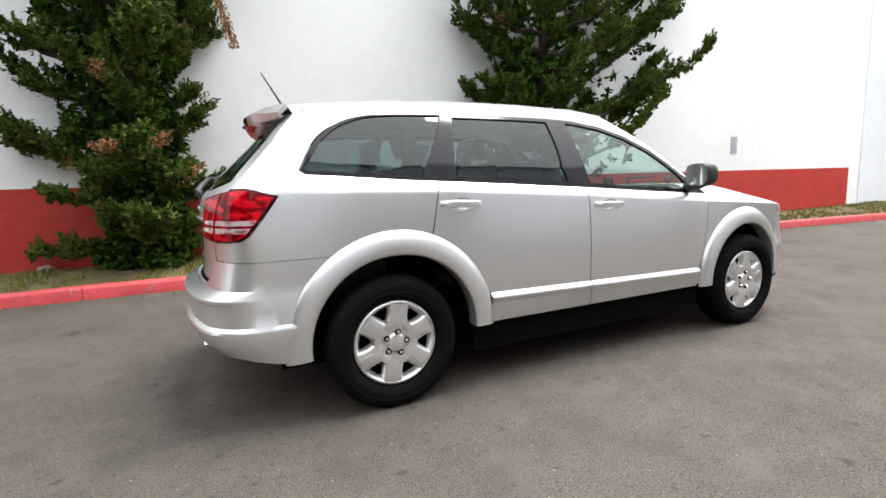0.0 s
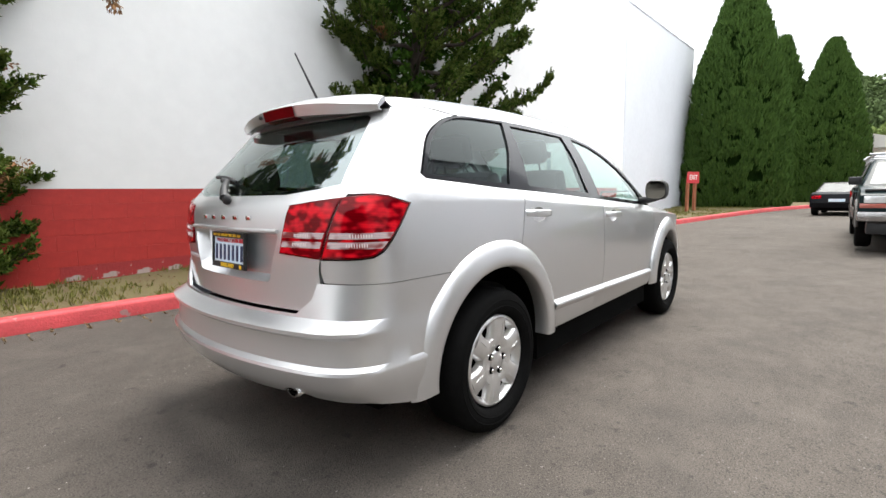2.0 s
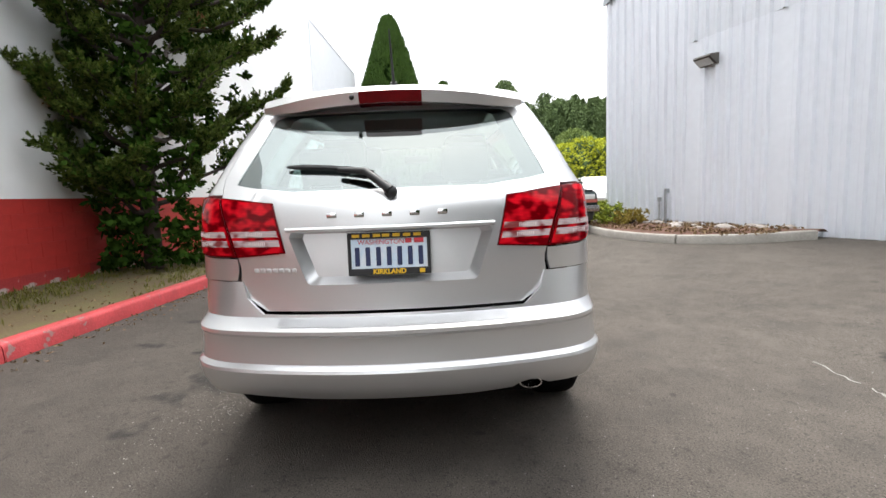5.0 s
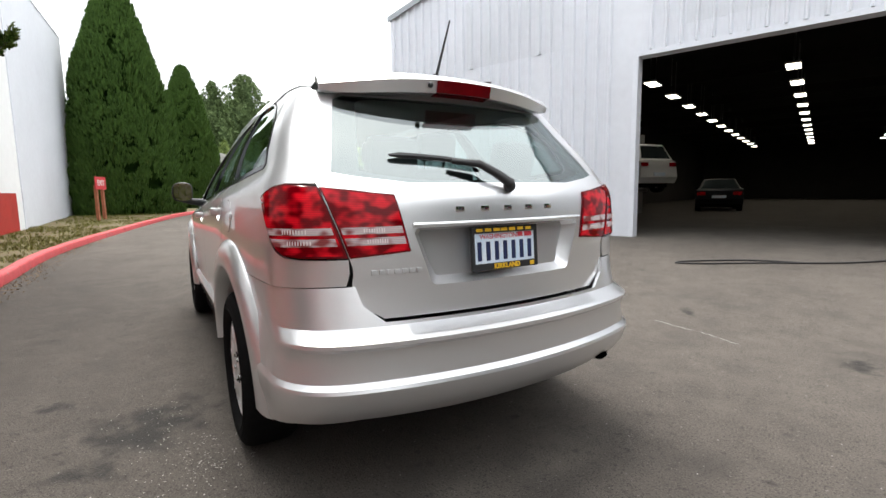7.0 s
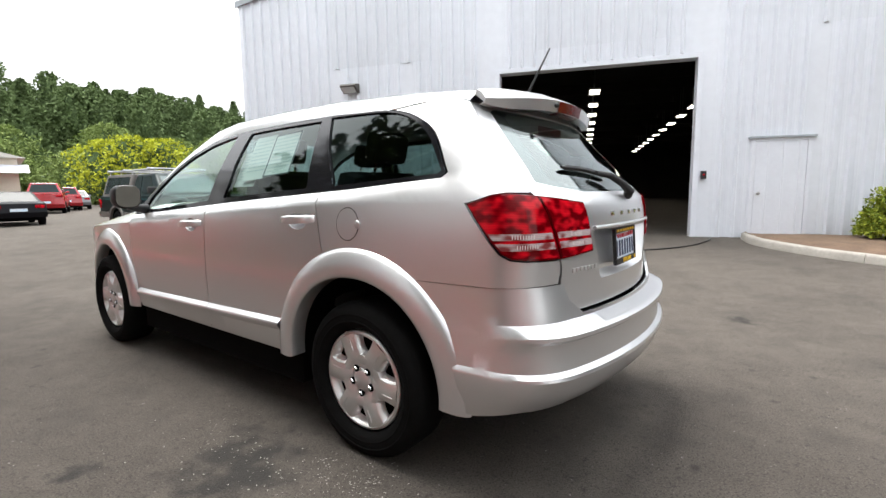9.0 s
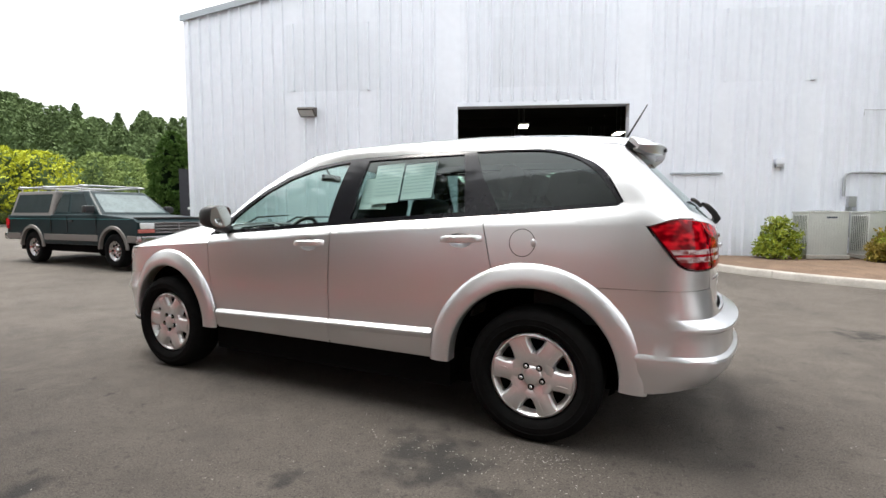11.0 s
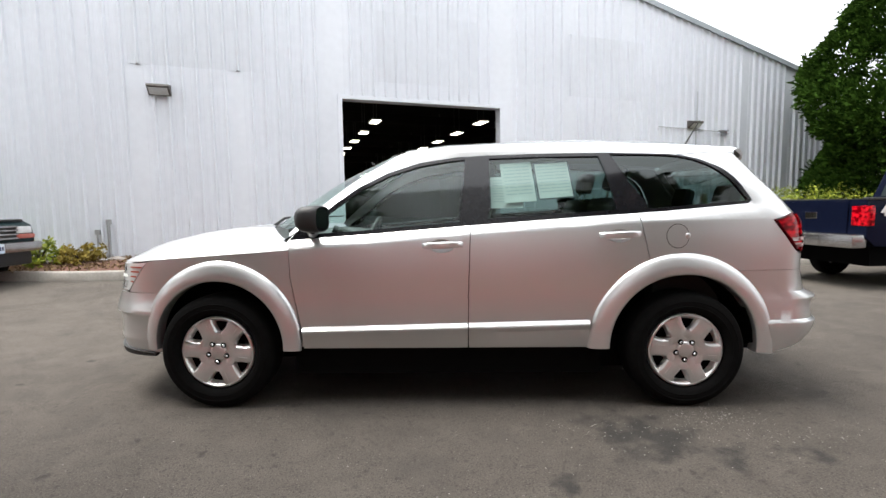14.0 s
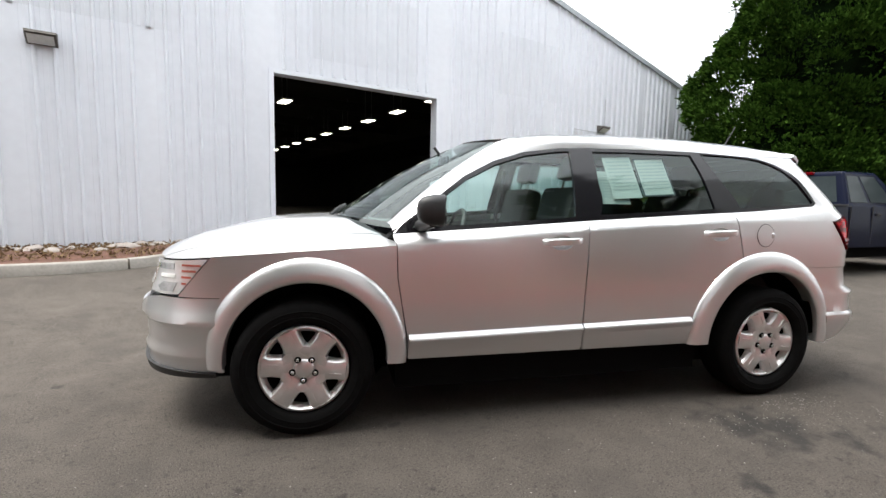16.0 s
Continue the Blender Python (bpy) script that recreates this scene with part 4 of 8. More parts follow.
QUARTER += [(cut_w(1.555), 1.555), (cut_w(1.48), 1.48), (cut_w(1.40), 1.40), (cut_w(1.32), 1.32), (cut_w(1.25), 1.25), (cut_w(1.20), 1.20), (cut_w(1.18), 1.181), (cut_w(1.17) + 0.10, 1.182)] + sw([(-2.044, 1.175), (-1.972, 1.143), (-2.001, 1.096), (-2.032, 1.046), (-2.062, 0.998), (-2.093, 0.956), (-2.126, 0.936)]) + [(cut_w(0.93) + 0.10, 0.929), (cut_w(0.925), 0.925), (0.606, 0.880), (0.602, 0.838)]
QUARTER += sw([(-2.0, 0.838), (-1.8, 0.838), (-1.66, 0.838)]) + sw(arc(*RA, 0.48, 0.48, 118, 72))

# door handles sit over small cups let into the doors
HANDLE = ((0.031, 1.005), (-1.038, 1.056))


def cup(x, z):
    return ellipse(x + 0.005, z, 0.074, 0.041)


def handle_set(door, skin, x, z, flip):
    bm = bmesh.new()
    ring = []
    for u, v in cup(x, z):
        ring.append((u, v))
    rows = []
    for k, sc in ((0.0, 1.0), (0.016, 0.96), (0.034, 0.78), (0.042, 0.0)):
        r = []
        for u, v in ring:
            uu, vv = x + 0.005 + (u - x - 0.005) * sc, z + (v - z) * sc
            p = skin.at(skin.w_side(uu, vv), vv)
            r.append((p.x, (p.y - k) * flip, p.z))
        rows.append(r)
    loft(bm, rows, close=True)
    part("handle_cup", bm, PAINT, door, smooth=60)
    bm = bmesh.new()
    rows = []
    for i in range(13):
        t = i / 12
        xx = x + 0.125 - 0.25 * t
        lift = 0.040 * (1 - abs(2 * t - 1) ** 4) + 0.004
        hh = 0.0165 + 0.004 * math.sin(math.pi * t)
        zz = z + 0.004 + 0.008 * t
        p = skin.at(skin.w_side(xx, zz), zz)
        y = p.y + lift
        rows.append([(xx, (y - 0.014) * flip, zz - hh), (xx, (y - 0.002) * flip, zz - hh * 0.9), (xx, y * flip, zz - hh * 0.2), (xx, (y - 0.002) * flip, zz + hh * 0.7), (xx, (y - 0.012) * flip, zz + hh)])
    vv = loft(bm, rows, close=True)
    bm.faces.new(vv[0])
    bm.faces.new(vv[-1])
    bmesh.ops.recalc_face_normals(bm, faces=bm.faces[:])
    part("door_handle", bm, PAINT, door, "body-coloured pull handle", smooth=50)


both("front_fender", sw(FENDER), BODY.at, PAINT, rows=())
f_doors = both("front_door", sw(F_DOOR), DOORS.at, PAINT, holes=[sw(cup(*HANDLE[0]))], step=0.02, grid=0.04, lines=CREASE_LINES)
r_doors = both("rear_door", sw(R_DOOR), DOORS.at, PAINT, holes=[sw(cup(*HANDLE[1]))], step=0.02, grid=0.04, lines=CREASE_LINES)
for doors, hd in ((f_doors, HANDLE[0]), (r_doors, HANDLE[1])):
    for d, fl in zip(doors, (1, -1)):
        handle_set(d, DOORS, *hd, fl)
both("quarter_panel", QUARTER, BODY.at, PAINT, step=0.02, grid=0.04, lines=CREASE_LINES)
for doors, xa, xb in ((f_doors, 0.905, -0.117), (r_doors, -0.124, -0.86)):
    for d, fl in zip(doors, (1, -1)):
        bm = bmesh.new()
        rows = []
        for i in range(17):
            x = xa + (xb - xa) * i / 16
            zs = 0.488 + (0.9 - x) * 0.0205
            y = side_y(x, zs)
            rows.append([(x, (y + o) * fl, z) for o, z in ((-0.004, zs + 0.024), (0.004, zs + 0.0215), (0.025, zs + 0.003), (0.028, zs - 0.006), (0.024, zs - 0.022), (0.014, zs - 0.036), (0.004, 0.40), (-0.006, 0.374), (-0.03, 0.368))])
        loft(bm, rows)
        bmesh.ops.recalc_face_normals(bm, faces=bm.faces[:])
        part("sill_moulding", bm, PAINT, d, "raised silver sill ledge", smooth=28)
FUEL = (-1.383, 1.051)
part("fuel_flap", sheet_mesh(sw(ellipse(*FUEL, 0.066, 0.070, 28)), BODY.at, off=0.0025, flange=0.003, step=0.02, grid=0.04), PAINT, car, smooth=50)
part("fuel_flap_gap", sheet_mesh(sw(ellipse(*FUEL, 0.070, 0.074, 28)), BODY.at, off=0.0012, flange=0.0, step=0.02, grid=0.04), BLACK_P, car, smooth=50)
bm = bmesh.new()
p = BODY.at(BODY.w_side(FUEL[0] - 0.06, FUEL[1]), FUEL[1])
bmesh.ops.create_uvsphere(bm, u_segments=12, v_segments=8, radius=0.016, matrix=Matrix.Translation(p + Vector((0, 0.002, 0))) @ Matrix.Diagonal((1, 0.35, 1.2, 1)))
part("fuel_flap_catch", bm, PAINT, car, smooth=60)

# windows
G_F = [(0.885, 1.082), (0.55, 1.100), (0.2, 1.128), (-0.075, 1.150), (-0.098, 1.35), (-0.118, 1.548), (0.0, 1.536), (0.18, 1.506), (0.375, 1.443), (0.555, 1.352), (0.692, 1.254), (0.80, 1.165)]
G_R = [(-0.245, 1.166), (-0.6, 1.186), (-1.035, 1.212), (-1.005, 1.40), (-0.968, 1.555), (-0.55, 1.556), (-0.272, 1.551), (-0.260, 1.35)]
G_Q = [(-1.225, 1.218), (-1.5, 1.236), (-1.825, 1.258)] + bend([(-1.838, 1.270), (-1.726, 1.420), (-1.603, 1.504), (-1.416, 1.551), (-1.04, 1.566)]) + [(-1.12, 1.40)]
both("window_frame", sw(DLO), BODY.at, BLACK_G, holes=[sw(G_F), sw(G_R), sw(G_Q)], off=0.003, flange=0.02, grid=0.06, label="gloss black window surround")
for nm, g, gm in (("front_door_window", G_F, GLASS_F), ("rear_door_window", G_R, GLASS_M), ("quarter_window", G_Q, GLASS_D)):
    for o in both(nm, sw(g), BODY.at, gm, off=-0.006, flange=0, grid=0.06):
        o.visible_shadow = False

# ---- rear hatch, glass, lamps, bumper ----
HATCH_HALF = [(0.0, 0.716), (0.505, 0.718), (0.574, 0.775), (0.594, 0.845), (0.603, 0.900)]
HATCH_SIDE = [(cut_w(z, -0.0014), z) for z in (0.95, 1.0, 1.06, 1.12, 1.18, 1.25, 1.32, 1.40, 1.48, 1.55)]
half = HATCH_HALF[1:] + HATCH_SIDE + [(0.3, 1.575)]
HATCH = half + [(-y, z) for y, z in half[::-1]]
RG_HALF = [(0.38, 1.180), (0.56, 1.203), (0.632, 1.218), (0.622, 1.25), (0.58, 1.37), (0.530, 1.515), (0.49, 1.533)]
REAR_GLASS = RG_HALF + [(-y, z) for y, z in RG_HALF[::-1]]
REC = [(0.332, 0.830), (0.392, 1.006), (0.382, 1.024), (-0.382, 1.024), (-0.392, 1.006), (-0.332, 0.830), (-0.317, 0.820), (0.317, 0.820)]
LAMP_IN = [(0.408, 0.945), (0.610, 0.930), (0.620, 0.96), (cut_w(1.02, -0.003), 1.02), (cut_w(1.08, -0.003), 1.08), (cut_w(1.165, -0.003), 1.165), (0.452, 1.138)]
hatch = part("hatch", sheet_mesh(HATCH, BODY.at, holes=[REAR_GLASS, REC, LAMP_IN[::1], [(-y, z) for y, z in LAMP_IN]], step=0.02, rows=(1.150, 1.12)), PAINT, car, "silver tailgate", smooth=35)
rg = part("rear_window", sheet_mesh(REAR_GLASS, BODY.at, off=-0.002, flange=0, grid=0.06), GLASS_R, hatch, "dark tinted rear window", smooth=60)
rg.visible_shadow = False
RG_IN = [(y * 0.85, 1.355 + (z - 1.355) * 0.93) for y, z in REAR_GLASS]
part("window_border", sheet_mesh(REAR_GLASS, BODY.at, holes=[RG_IN], off=-0.006, flange=0, grid=0.06), BLACK_G, hatch, "black printed glass border", smooth=60)
# the number-plate recess
bm = bmesh.new()
rows = []
for k, sc in ((0.0, 1.0), (0.012, 0.985), (0.055, 0.90)):
    r = []
    for y, z in dense(REC, 0.03):
        yy, zz = y * sc, 0.922 + (z - 0.922) * (sc if z > 0.922 else (1 - (1 - sc) * 2.4))
        p = BODY.at(yy, zz)
        r.append((p.x + k * (1.0 if z > 0.87 else 0.8), yy, zz))
    rows.append(r)
vv = loft(bm, rows, close=True)
bm.faces.new(vv[-1])
bmesh.ops.recalc_face_normals(bm, faces=bm.faces[:])
part("plate_recess", bm, PAINT, hatch, smooth=35)
bm = bmesh.new()
pts = [BODY.at(-0.40 + 0.80 * k / 24, 1.034) + Vector((-0.008, 0, 0)) for k in range(25)]
tube(bm, pts, 0.009, 8)
part("grab_strip", bm, PAINT, hatch, "bright strip over the plate", smooth=60)
# plate: characters stay plain bars
PX = BODY.at(0, 0.93).x + 0.030
plate = new("licence_plate")
plate.parent = hatch
plate.matrix_local = Matrix.Translation((PX, 0.008, 0.932)) @ pose(0, 0, 0, 0, 4, 0)
plate["label"] = "pale blue-white number plate in a black dealer frame"
bm = bmesh.new()
for y0, y1, z0, z1 in ((-0.158, 0.158, -0.082, -0.056), (-0.158, 0.158, 0.058, 0.082), (-0.158, -0.146, -0.057, 0.059), (0.146, 0.158, -0.057, 0.059)):
    box(bm, -0.016, 0.0, y0, y1, z0, z1, bevel=0.003)
part("plate_frame", bm, BLACK_P, plate)
bm = bmesh.new()
box(bm, -0.008, -0.002, -0.147, 0.147, -0.060, 0.062)
part("plate_sheet", bm, PLATE_W, plate)
for k in range(7):
    bm = bmesh.new()
    y = 0.122 - k * 0.0405
    box(bm, -0.0105, -0.0075, y - 0.009, y + 0.009, -0.046, 0.026, bevel=0.003)
    part("plate_character", bm, PLATE_N, plate)
REAR_M = Matrix(((0, 0, -1, 0), (-1, 0, 0, 0), (0, 1, 0, 0), (0, 0, 0, 1)))
text_mesh("state_name", "WASHINGTON", 0.026, RED_INK, plate, Matrix.Translation((-0.0095, 0.03, 0.044)) @ REAR_M, 0.0008)
text_mesh("frame_lettering", "KIRKLAND", 0.026, YELLOW, plate, Matrix.Translation((-0.0175, 0.0, -0.069)) @ REAR_M, 0.0008, bold=0.001)
for y, w, z0, z1 in [(y, 0.014, 0.064, 0.076) for y in (0.125, 0.085, 0.045, 0.01, -0.03, -0.07, -0.11)] + [(-0.125, 0.010, -0.077, -0.061)]:
    bm = bmesh.new()
    box(bm, -0.0185, -0.0155, y - w, y + w, z0, z1)
    part("frame_print", bm, YELLOW, plate)
for y, w in ((-0.075, 0.012), (-0.115, 0.018)):
    bm = bmesh.new()
    box(bm, -0.0105, -0.0075, y - w, y + w, 0.038, 0.056)
    part("month_sticker", bm, RED_INK, plate)
# badges as plain bright shapes
for k in range(5):
    bm = bmesh.new()
    y = 0.218 - 0.105 * k
    p = BODY.at(y, 1.085)
    box(bm, p.x - 0.006, p.x + 0.004, y - 0.019, y + 0.019, 1.075, 1.095, bevel=0.003)
    part("badge", bm, CHROME, hatch, smooth=40)
for k in range(7):
    bm = bmesh.new()
    y = 0.535 - 0.026 * k
    p = BODY.at(y, 0.878)
    box(bm, p.x - 0.004, p.x + 0.004, y - 0.010, y + 0.010, 0.870, 0.887, bevel=0.002)
    part("badge", bm, BADGE, hatch, smooth=40)


def lamp(outline, sgn, splits, parent, name):
    """A tail lamp: red body with pale reversing bands and a dark gap round it."""
    ol = [(sgn * u, v) for u, v in outline]
    if sgn < 0:
        ol = ol[::-1]
    lm = part(name, sheet_mesh(ol, BODY.at, off=0.006, flange=0.03, grid=0.035, step=0.015), RED_DEEP, parent, "red tail lamp with two pale bands", smooth=50)
    cu, cv = (min(u for u, v in ol) + max(u for u, v in ol)) / 2, (min(v for u, v in ol) + max(v for u, v in ol)) / 2
    inner = [(cu + (u - cu) * 0.95, cv + (v - cv) * 0.94) for u, v in ol]
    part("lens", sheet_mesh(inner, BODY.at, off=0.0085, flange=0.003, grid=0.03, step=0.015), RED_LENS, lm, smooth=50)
    for z0, z1 in splits:
        a = band(inner, z0, z1)
        if len(a) > 2:
            a = [(cu + (u - cu) * 0.965, v) for u, v in a]
            lo, hi = min(u for u, v in a), max(u for u, v in a)
            ca, wa, zm = (lo + hi) / 2 - sgn * 0.02 * (hi - lo), hi - lo, (z0 + z1) / 2
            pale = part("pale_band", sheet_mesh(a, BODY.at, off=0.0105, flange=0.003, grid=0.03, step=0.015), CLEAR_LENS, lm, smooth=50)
            for k in range(9):
                bm = bmesh.new()
                u = ca + wa * (-0.16 + 0.04 * k)
                p, q = BODY.at(u - wa * 0.010, zm), BODY.at(u + wa * 0.010, zm)
                nrm = (q - p).normalized().cross(Vector((0, 0, 1)))
                nrm = nrm if nrm.x < 0 else -nrm
                tube(bm, [p.lerp(q, 0.5) + nrm * 0.0098 + Vector((0, 0, -0.007)), p.lerp(q, 0.5) + nrm * 0.0098 + Vector((0, 0, 0.007))], wa * 0.011, 6)
                part("flute", bm, CLEAR_RIB, pale, smooth=60)
    return lm


def band(poly, z0, z1):
    """The piece of an outline between two heights."""
    def clip(pl, z, keep_above):
        out = []
        for i, a in enumerate(pl):
            b = pl[(i + 1) % len(pl)]
            ia, ib = (a[1] >= z) == keep_above, (b[1] >= z) == keep_above
            if ia:
                out.append(a)
            if ia != ib:
                t = (z - a[1]) / (b[1] - a[1])
                out.append((a[0] + (b[0] - a[0]) * t, z))
        return out
    return clip(clip(poly, z0, True), z1, False)


for sg in (1, -1):
    lamp(LAMP_OUT, sg, ((0.973, 0.998), (1.010, 1.033)), car, "tail_lamp")
    lamp(LAMP_IN, sg, ((0.973, 0.998), (1.010, 1.033)), hatch, "tail_lamp_inner")

BUMP_HALF = [(0.511, 0.712), (0.580, 0.770), (0.598, 0.835)] + [(BUMP.w_side(x, z), z) for x, z in ((-2.02, 0.835), (-1.8, 0.835), (-1.70, 0.835), (-1.79, 0.76), (-1.86, 0.66), (-1.90, 0.55), (-1.905, 0.325))] + [(BUMP.w_side(-2.0, 0.338), 0.338), (0.60 + KAPPA * 0.5, 0.374), (0.60, 0.388), (0.3, 0.378)]
BUMPER = BUMP_HALF + [(-0.3, 0.378), (-0.45, 0.388), (-0.475, 0.412), (-0.52, 0.424), (-0.565, 0.412)] + [(-w, z) for w, z in BUMP_HALF[::-1][1:]]
bumper = part("rear_bumper", sheet_mesh(BUMPER, BUMP.at, step=0.025, grid=0.05, rows=(0.70, 0.664, 0.650, 0.635, 0.531, 0.516, 0.504, 0.445, 0.41)), PAINT, car, "silver rear bumper with two crisp ledges", smooth=28)
for k in range(6):
    bm = bmesh.new()
    z0 = 0.6762 + 0.0042 * k
    rows = []
    for i in range(25):
        y = -0.44 + 0.88 * i / 24
        p = BUMP.at(y, z0)
        rows.append([(p.x - 0.003, y, p.z + 0.002), (p.x + 0.003, y, p.z + 0.0045)])
    loft(bm, rows)
    part("step_rib", bm, PAINT, bumper)
bm = bmesh.new()
rings = lathe(bm, [(0.042, 0.0), (0.046, 0.0), (0.048, 0.006), (0.048, 0.09), (0.042, 0.09), (0.042, 0.0)], 20)
for v in bm.verts:
    v.co = Vector((-2.358 + v.co.y, -0.52 + v.co.x * 0.95, 0.407 + v.co.z * 0.46))
part("exhaust_tip", bm, CHROME, car, "oval bright exhaust tip", smooth=50)
bm = bmesh.new()
tube(bm, [(-2.26, -0.52, 0.40), (-1.7, -0.45, 0.36), (-0.4, -0.3, 0.30)], 0.035, 10)
part("exhaust_pipe", bm, UNDER, car, smooth=60)

# wiper
wp = new("rear_wiper")
wp.parent = hatch
bm = bmesh.new()
a, b, c_ = BODY.at(-0.01, 1.160), BODY.at(0.09, 1.235), BODY.at(0.40, 1.272)
o = Vector((-0.03, 0, 0.012))
bmesh.ops.create_uvsphere(bm, u_segments=14, v_segments=8, radius=0.026, matrix=Matrix.Translation(a + o * 0.6) @ Matrix.Diagonal((0.8, 1, 1, 1)))
tube(bm, [a + o, a.lerp(b, 0.5) + o * 1.3, b + o * 1.2, b.lerp(c_, 0.35) + o], [0.020, 0.017, 0.015, 0.010], 8)
part("wiper_arm", bm, BLACK_P, wp, smooth=50)
bm = bmesh.new()
bl = [BODY.at(0.06 + 0.36 * k / 10, 1.240 + 0.034 * k / 10 + 0.008 * math.sin(math.pi * k / 10)) + Vector((-0.010, 0, 0.007)) for k in range(11)]
tube(bm, bl, [0.006] + [0.011] * 9 + [0.005], 6)
part("wiper_blade", bm, BLACK_P, wp, smooth=50)
wp["label"] = "black rear wiper at rest on the glass"

# ---- roof, pillars, windscreen, bonnet ----
Z_C = [(-1.98, 1.632), (-1.65, 1.683), (-1.3, 1.708), (-0.9, 1.720), (-0.5, 1.718), (0.0, 1.690), (0.2, 1.664), (0.42, 1.626)]
Z_E = [(-1.9, 1.603), (-1.5, 1.642), (-1.0, 1.660), (-0.5, 1.660), (0.0, 1.645), (0.30, 1.610)]
Y_E = [(-1.9, 0.500), (-1.5, 0.520), (-1.0, 0.535), (0.0, 0.535), (0.30, 0.525)]


def screen(r, k):
    """The windscreen: r from its foot (0) to its top (1), k from -1 to 1 across."""
    xc = 1.30 - 0.88 * r
    zc = 1.118 + 0.512 * r + 0.034 * math.sin(math.pi * r)
    hw = 0.705 - 0.180 * r
    return Vector((xc - (0.29 - 0.17 * r) * abs(k) ** 2.2, hw * k, zc - (0.018 + 0.008 * r) * k * k))


bm = bmesh.new()
loft(bm, [[screen(0.02 + 0.96 * i / 14, -0.985 + 1.97 * j / 20) - Vector((0, 0, 0.004)) for j in range(21)] for i in range(15)])
o = part("windscreen", bm, GLASS_W, car, "clear tinted windscreen", smooth=60)
o.visible_shadow = False
bm = bmesh.new()
rows = []
for i in range(31):
    t = i / 30
    x = 0.42 - 2.325 * t
    ze, ye, zc = lerp_table(Z_E, x), lerp_table(Y_E, x), lerp_table(Z_C, x)
    r = []
    for j in range(33):
        k = -1 + 2 * j / 32
        xx = x - 0.12 * abs(k) ** 2.2 * (1 - t)
        r.append((xx, ye * k, ze + (zc - ze) * (1 - abs(k) ** 2.5)))
    rows.append(r)
loft(bm, rows)
bmesh.ops.recalc_face_normals(bm, faces=bm.faces[:])
part("roof", bm, PAINT, car, "silver roof panel", smooth=50)
for sg in (1, -1):
    bm = bmesh.new()
    top_line = [(0.985, 1.050)] + DLO_TOP[::-1]
    top_line = [p for p in top_line if p[0] > -1.45] + [(-1.62, 1.572), (-1.76, 1.572), (-1.86, 1.560)]
    flat = dense(top_line, 0.05)
    flat = flat[: flat.index(top_line[-1]) + 1] if top_line[-1] in flat else flat
    tot = len(flat)
    rows = []
    for i, (x, z) in enumerate(flat):
        p = BODY.at(BODY.w_side(x, z), z) + Vector((0, 0.005, 0))
        if x > 0.16:
            r = max(0.0, min(1.0, (0.985 - x) / (0.985 - 0.16)))
            q = screen(r, 1.0)
        else:
            xe = 0.30 + (x - 0.16) * (1.90 + 0.30) / (1.86 + 0.16)
            q = Vector((xe, lerp_table(Y_E, xe), lerp_table(Z_E, xe)))
        row = []
        for k in range(6):
            t = k / 5
            m_ = p.lerp(q, t) + Vector((0.0, 0.35, 0.55)).normalized() * 0.020 * math.sin(math.pi * t)
            row.append((m_.x, m_.y * sg, m_.z))
        rows.append(row)
    loft(bm, rows)
    bmesh.ops.recalc_face_normals(bm, faces=bm.faces[:])
    part("roof_rail", bm, PAINT, car, "silver pillar and roof side", smooth=45)
    bm = bmesh.new()
    tube(bm, [Vector((x, sg * (lerp_table(Y_E, x) - 0.004), lerp_table(Z_E, x) + 0.002)) for x in [0.28 - 2.1 * k / 30 for k in range(31)]], 0.005, 6)
    part("roof_seam", bm, GREY_TRIM, car)
# spoiler
bm = bmesh.new()
rows = []
for i in range(25):
    k = -1 + 2 * i / 24
    y = 0.585 * k
    e = abs(k) ** 2.2
    xt, zt, th = -2.052 + 0.12 * e, 1.606 - 0.046 * e, 0.056 - 0.020 * abs(k) ** 4
    xa, za = -1.90 + 0.03 * e, lerp_table(Z_E, -1.9) + (lerp_table(Z_C, -1.9) - lerp_table(Z_E, -1.9)) * (1 - abs(k) ** 2.5) + 0.006
    sec = [(xa, y, za), ((xa + xt) / 2, y, (za + zt) / 2 + 0.008), (xt + 0.01, y, zt + 0.001), (xt, y, zt - 0.006), (xt + 0.012, y, zt - th), (xt + 0.05, y, zt - th - 0.002), (-1.955 + 0.04 * e, y, zt - th + 0.012), (xa + 0.02, y, za - 0.05 + 0.03 * abs(k) ** 4)]
    b_ = max(0.0, (abs(k) - 0.72) / 0.28) ** 2
    tip = Vector((-1.900, math.copysign(0.580, k), 1.586))
    rows.append([Vector(q).lerp(tip, 0.30 * b_) for q in sec])
vv = loft(bm, rows, close=True)
bm.faces.new(vv[0])
bm.faces.new(vv[-1][::-1])
bmesh.ops.recalc_face_normals(bm, faces=bm.faces[:])
spoiler = part("spoiler", bm, PAINT, car, "silver roof spoiler over the rear window", smooth=42)
bm = bmesh.new()
rows = []
for i in range(9):
    y = -0.135 + 0.27 * i / 8
    e = abs(y / 0.585) ** 2.2
    xt, zt = -2.052 + 0.12 * e, 1.606 - 0.046 * e
    rows.append([(xt + 0.012, y, zt - 0.002), (xt - 0.004, y, zt - 0.008), (xt + 0.008, y, zt - 0.055), (xt + 0.06, y, zt - 0.063)])
loft(bm, rows)
bmesh.ops.recalc_face_normals(bm, faces=bm.faces[:])
part("high_brake_lamp", bm, RED_DEEP, spoiler, "dark red brake lamp strip", smooth=40)
bm = bmesh.new()
bmesh.ops.create_uvsphere(bm, u_segments=10, v_segments=6, radius=0.011, matrix=Matrix.Translation((-2.046, 0.165, 1.575)))
part("washer_nozzle", bm, BLACK_P, spoiler, smooth=60)
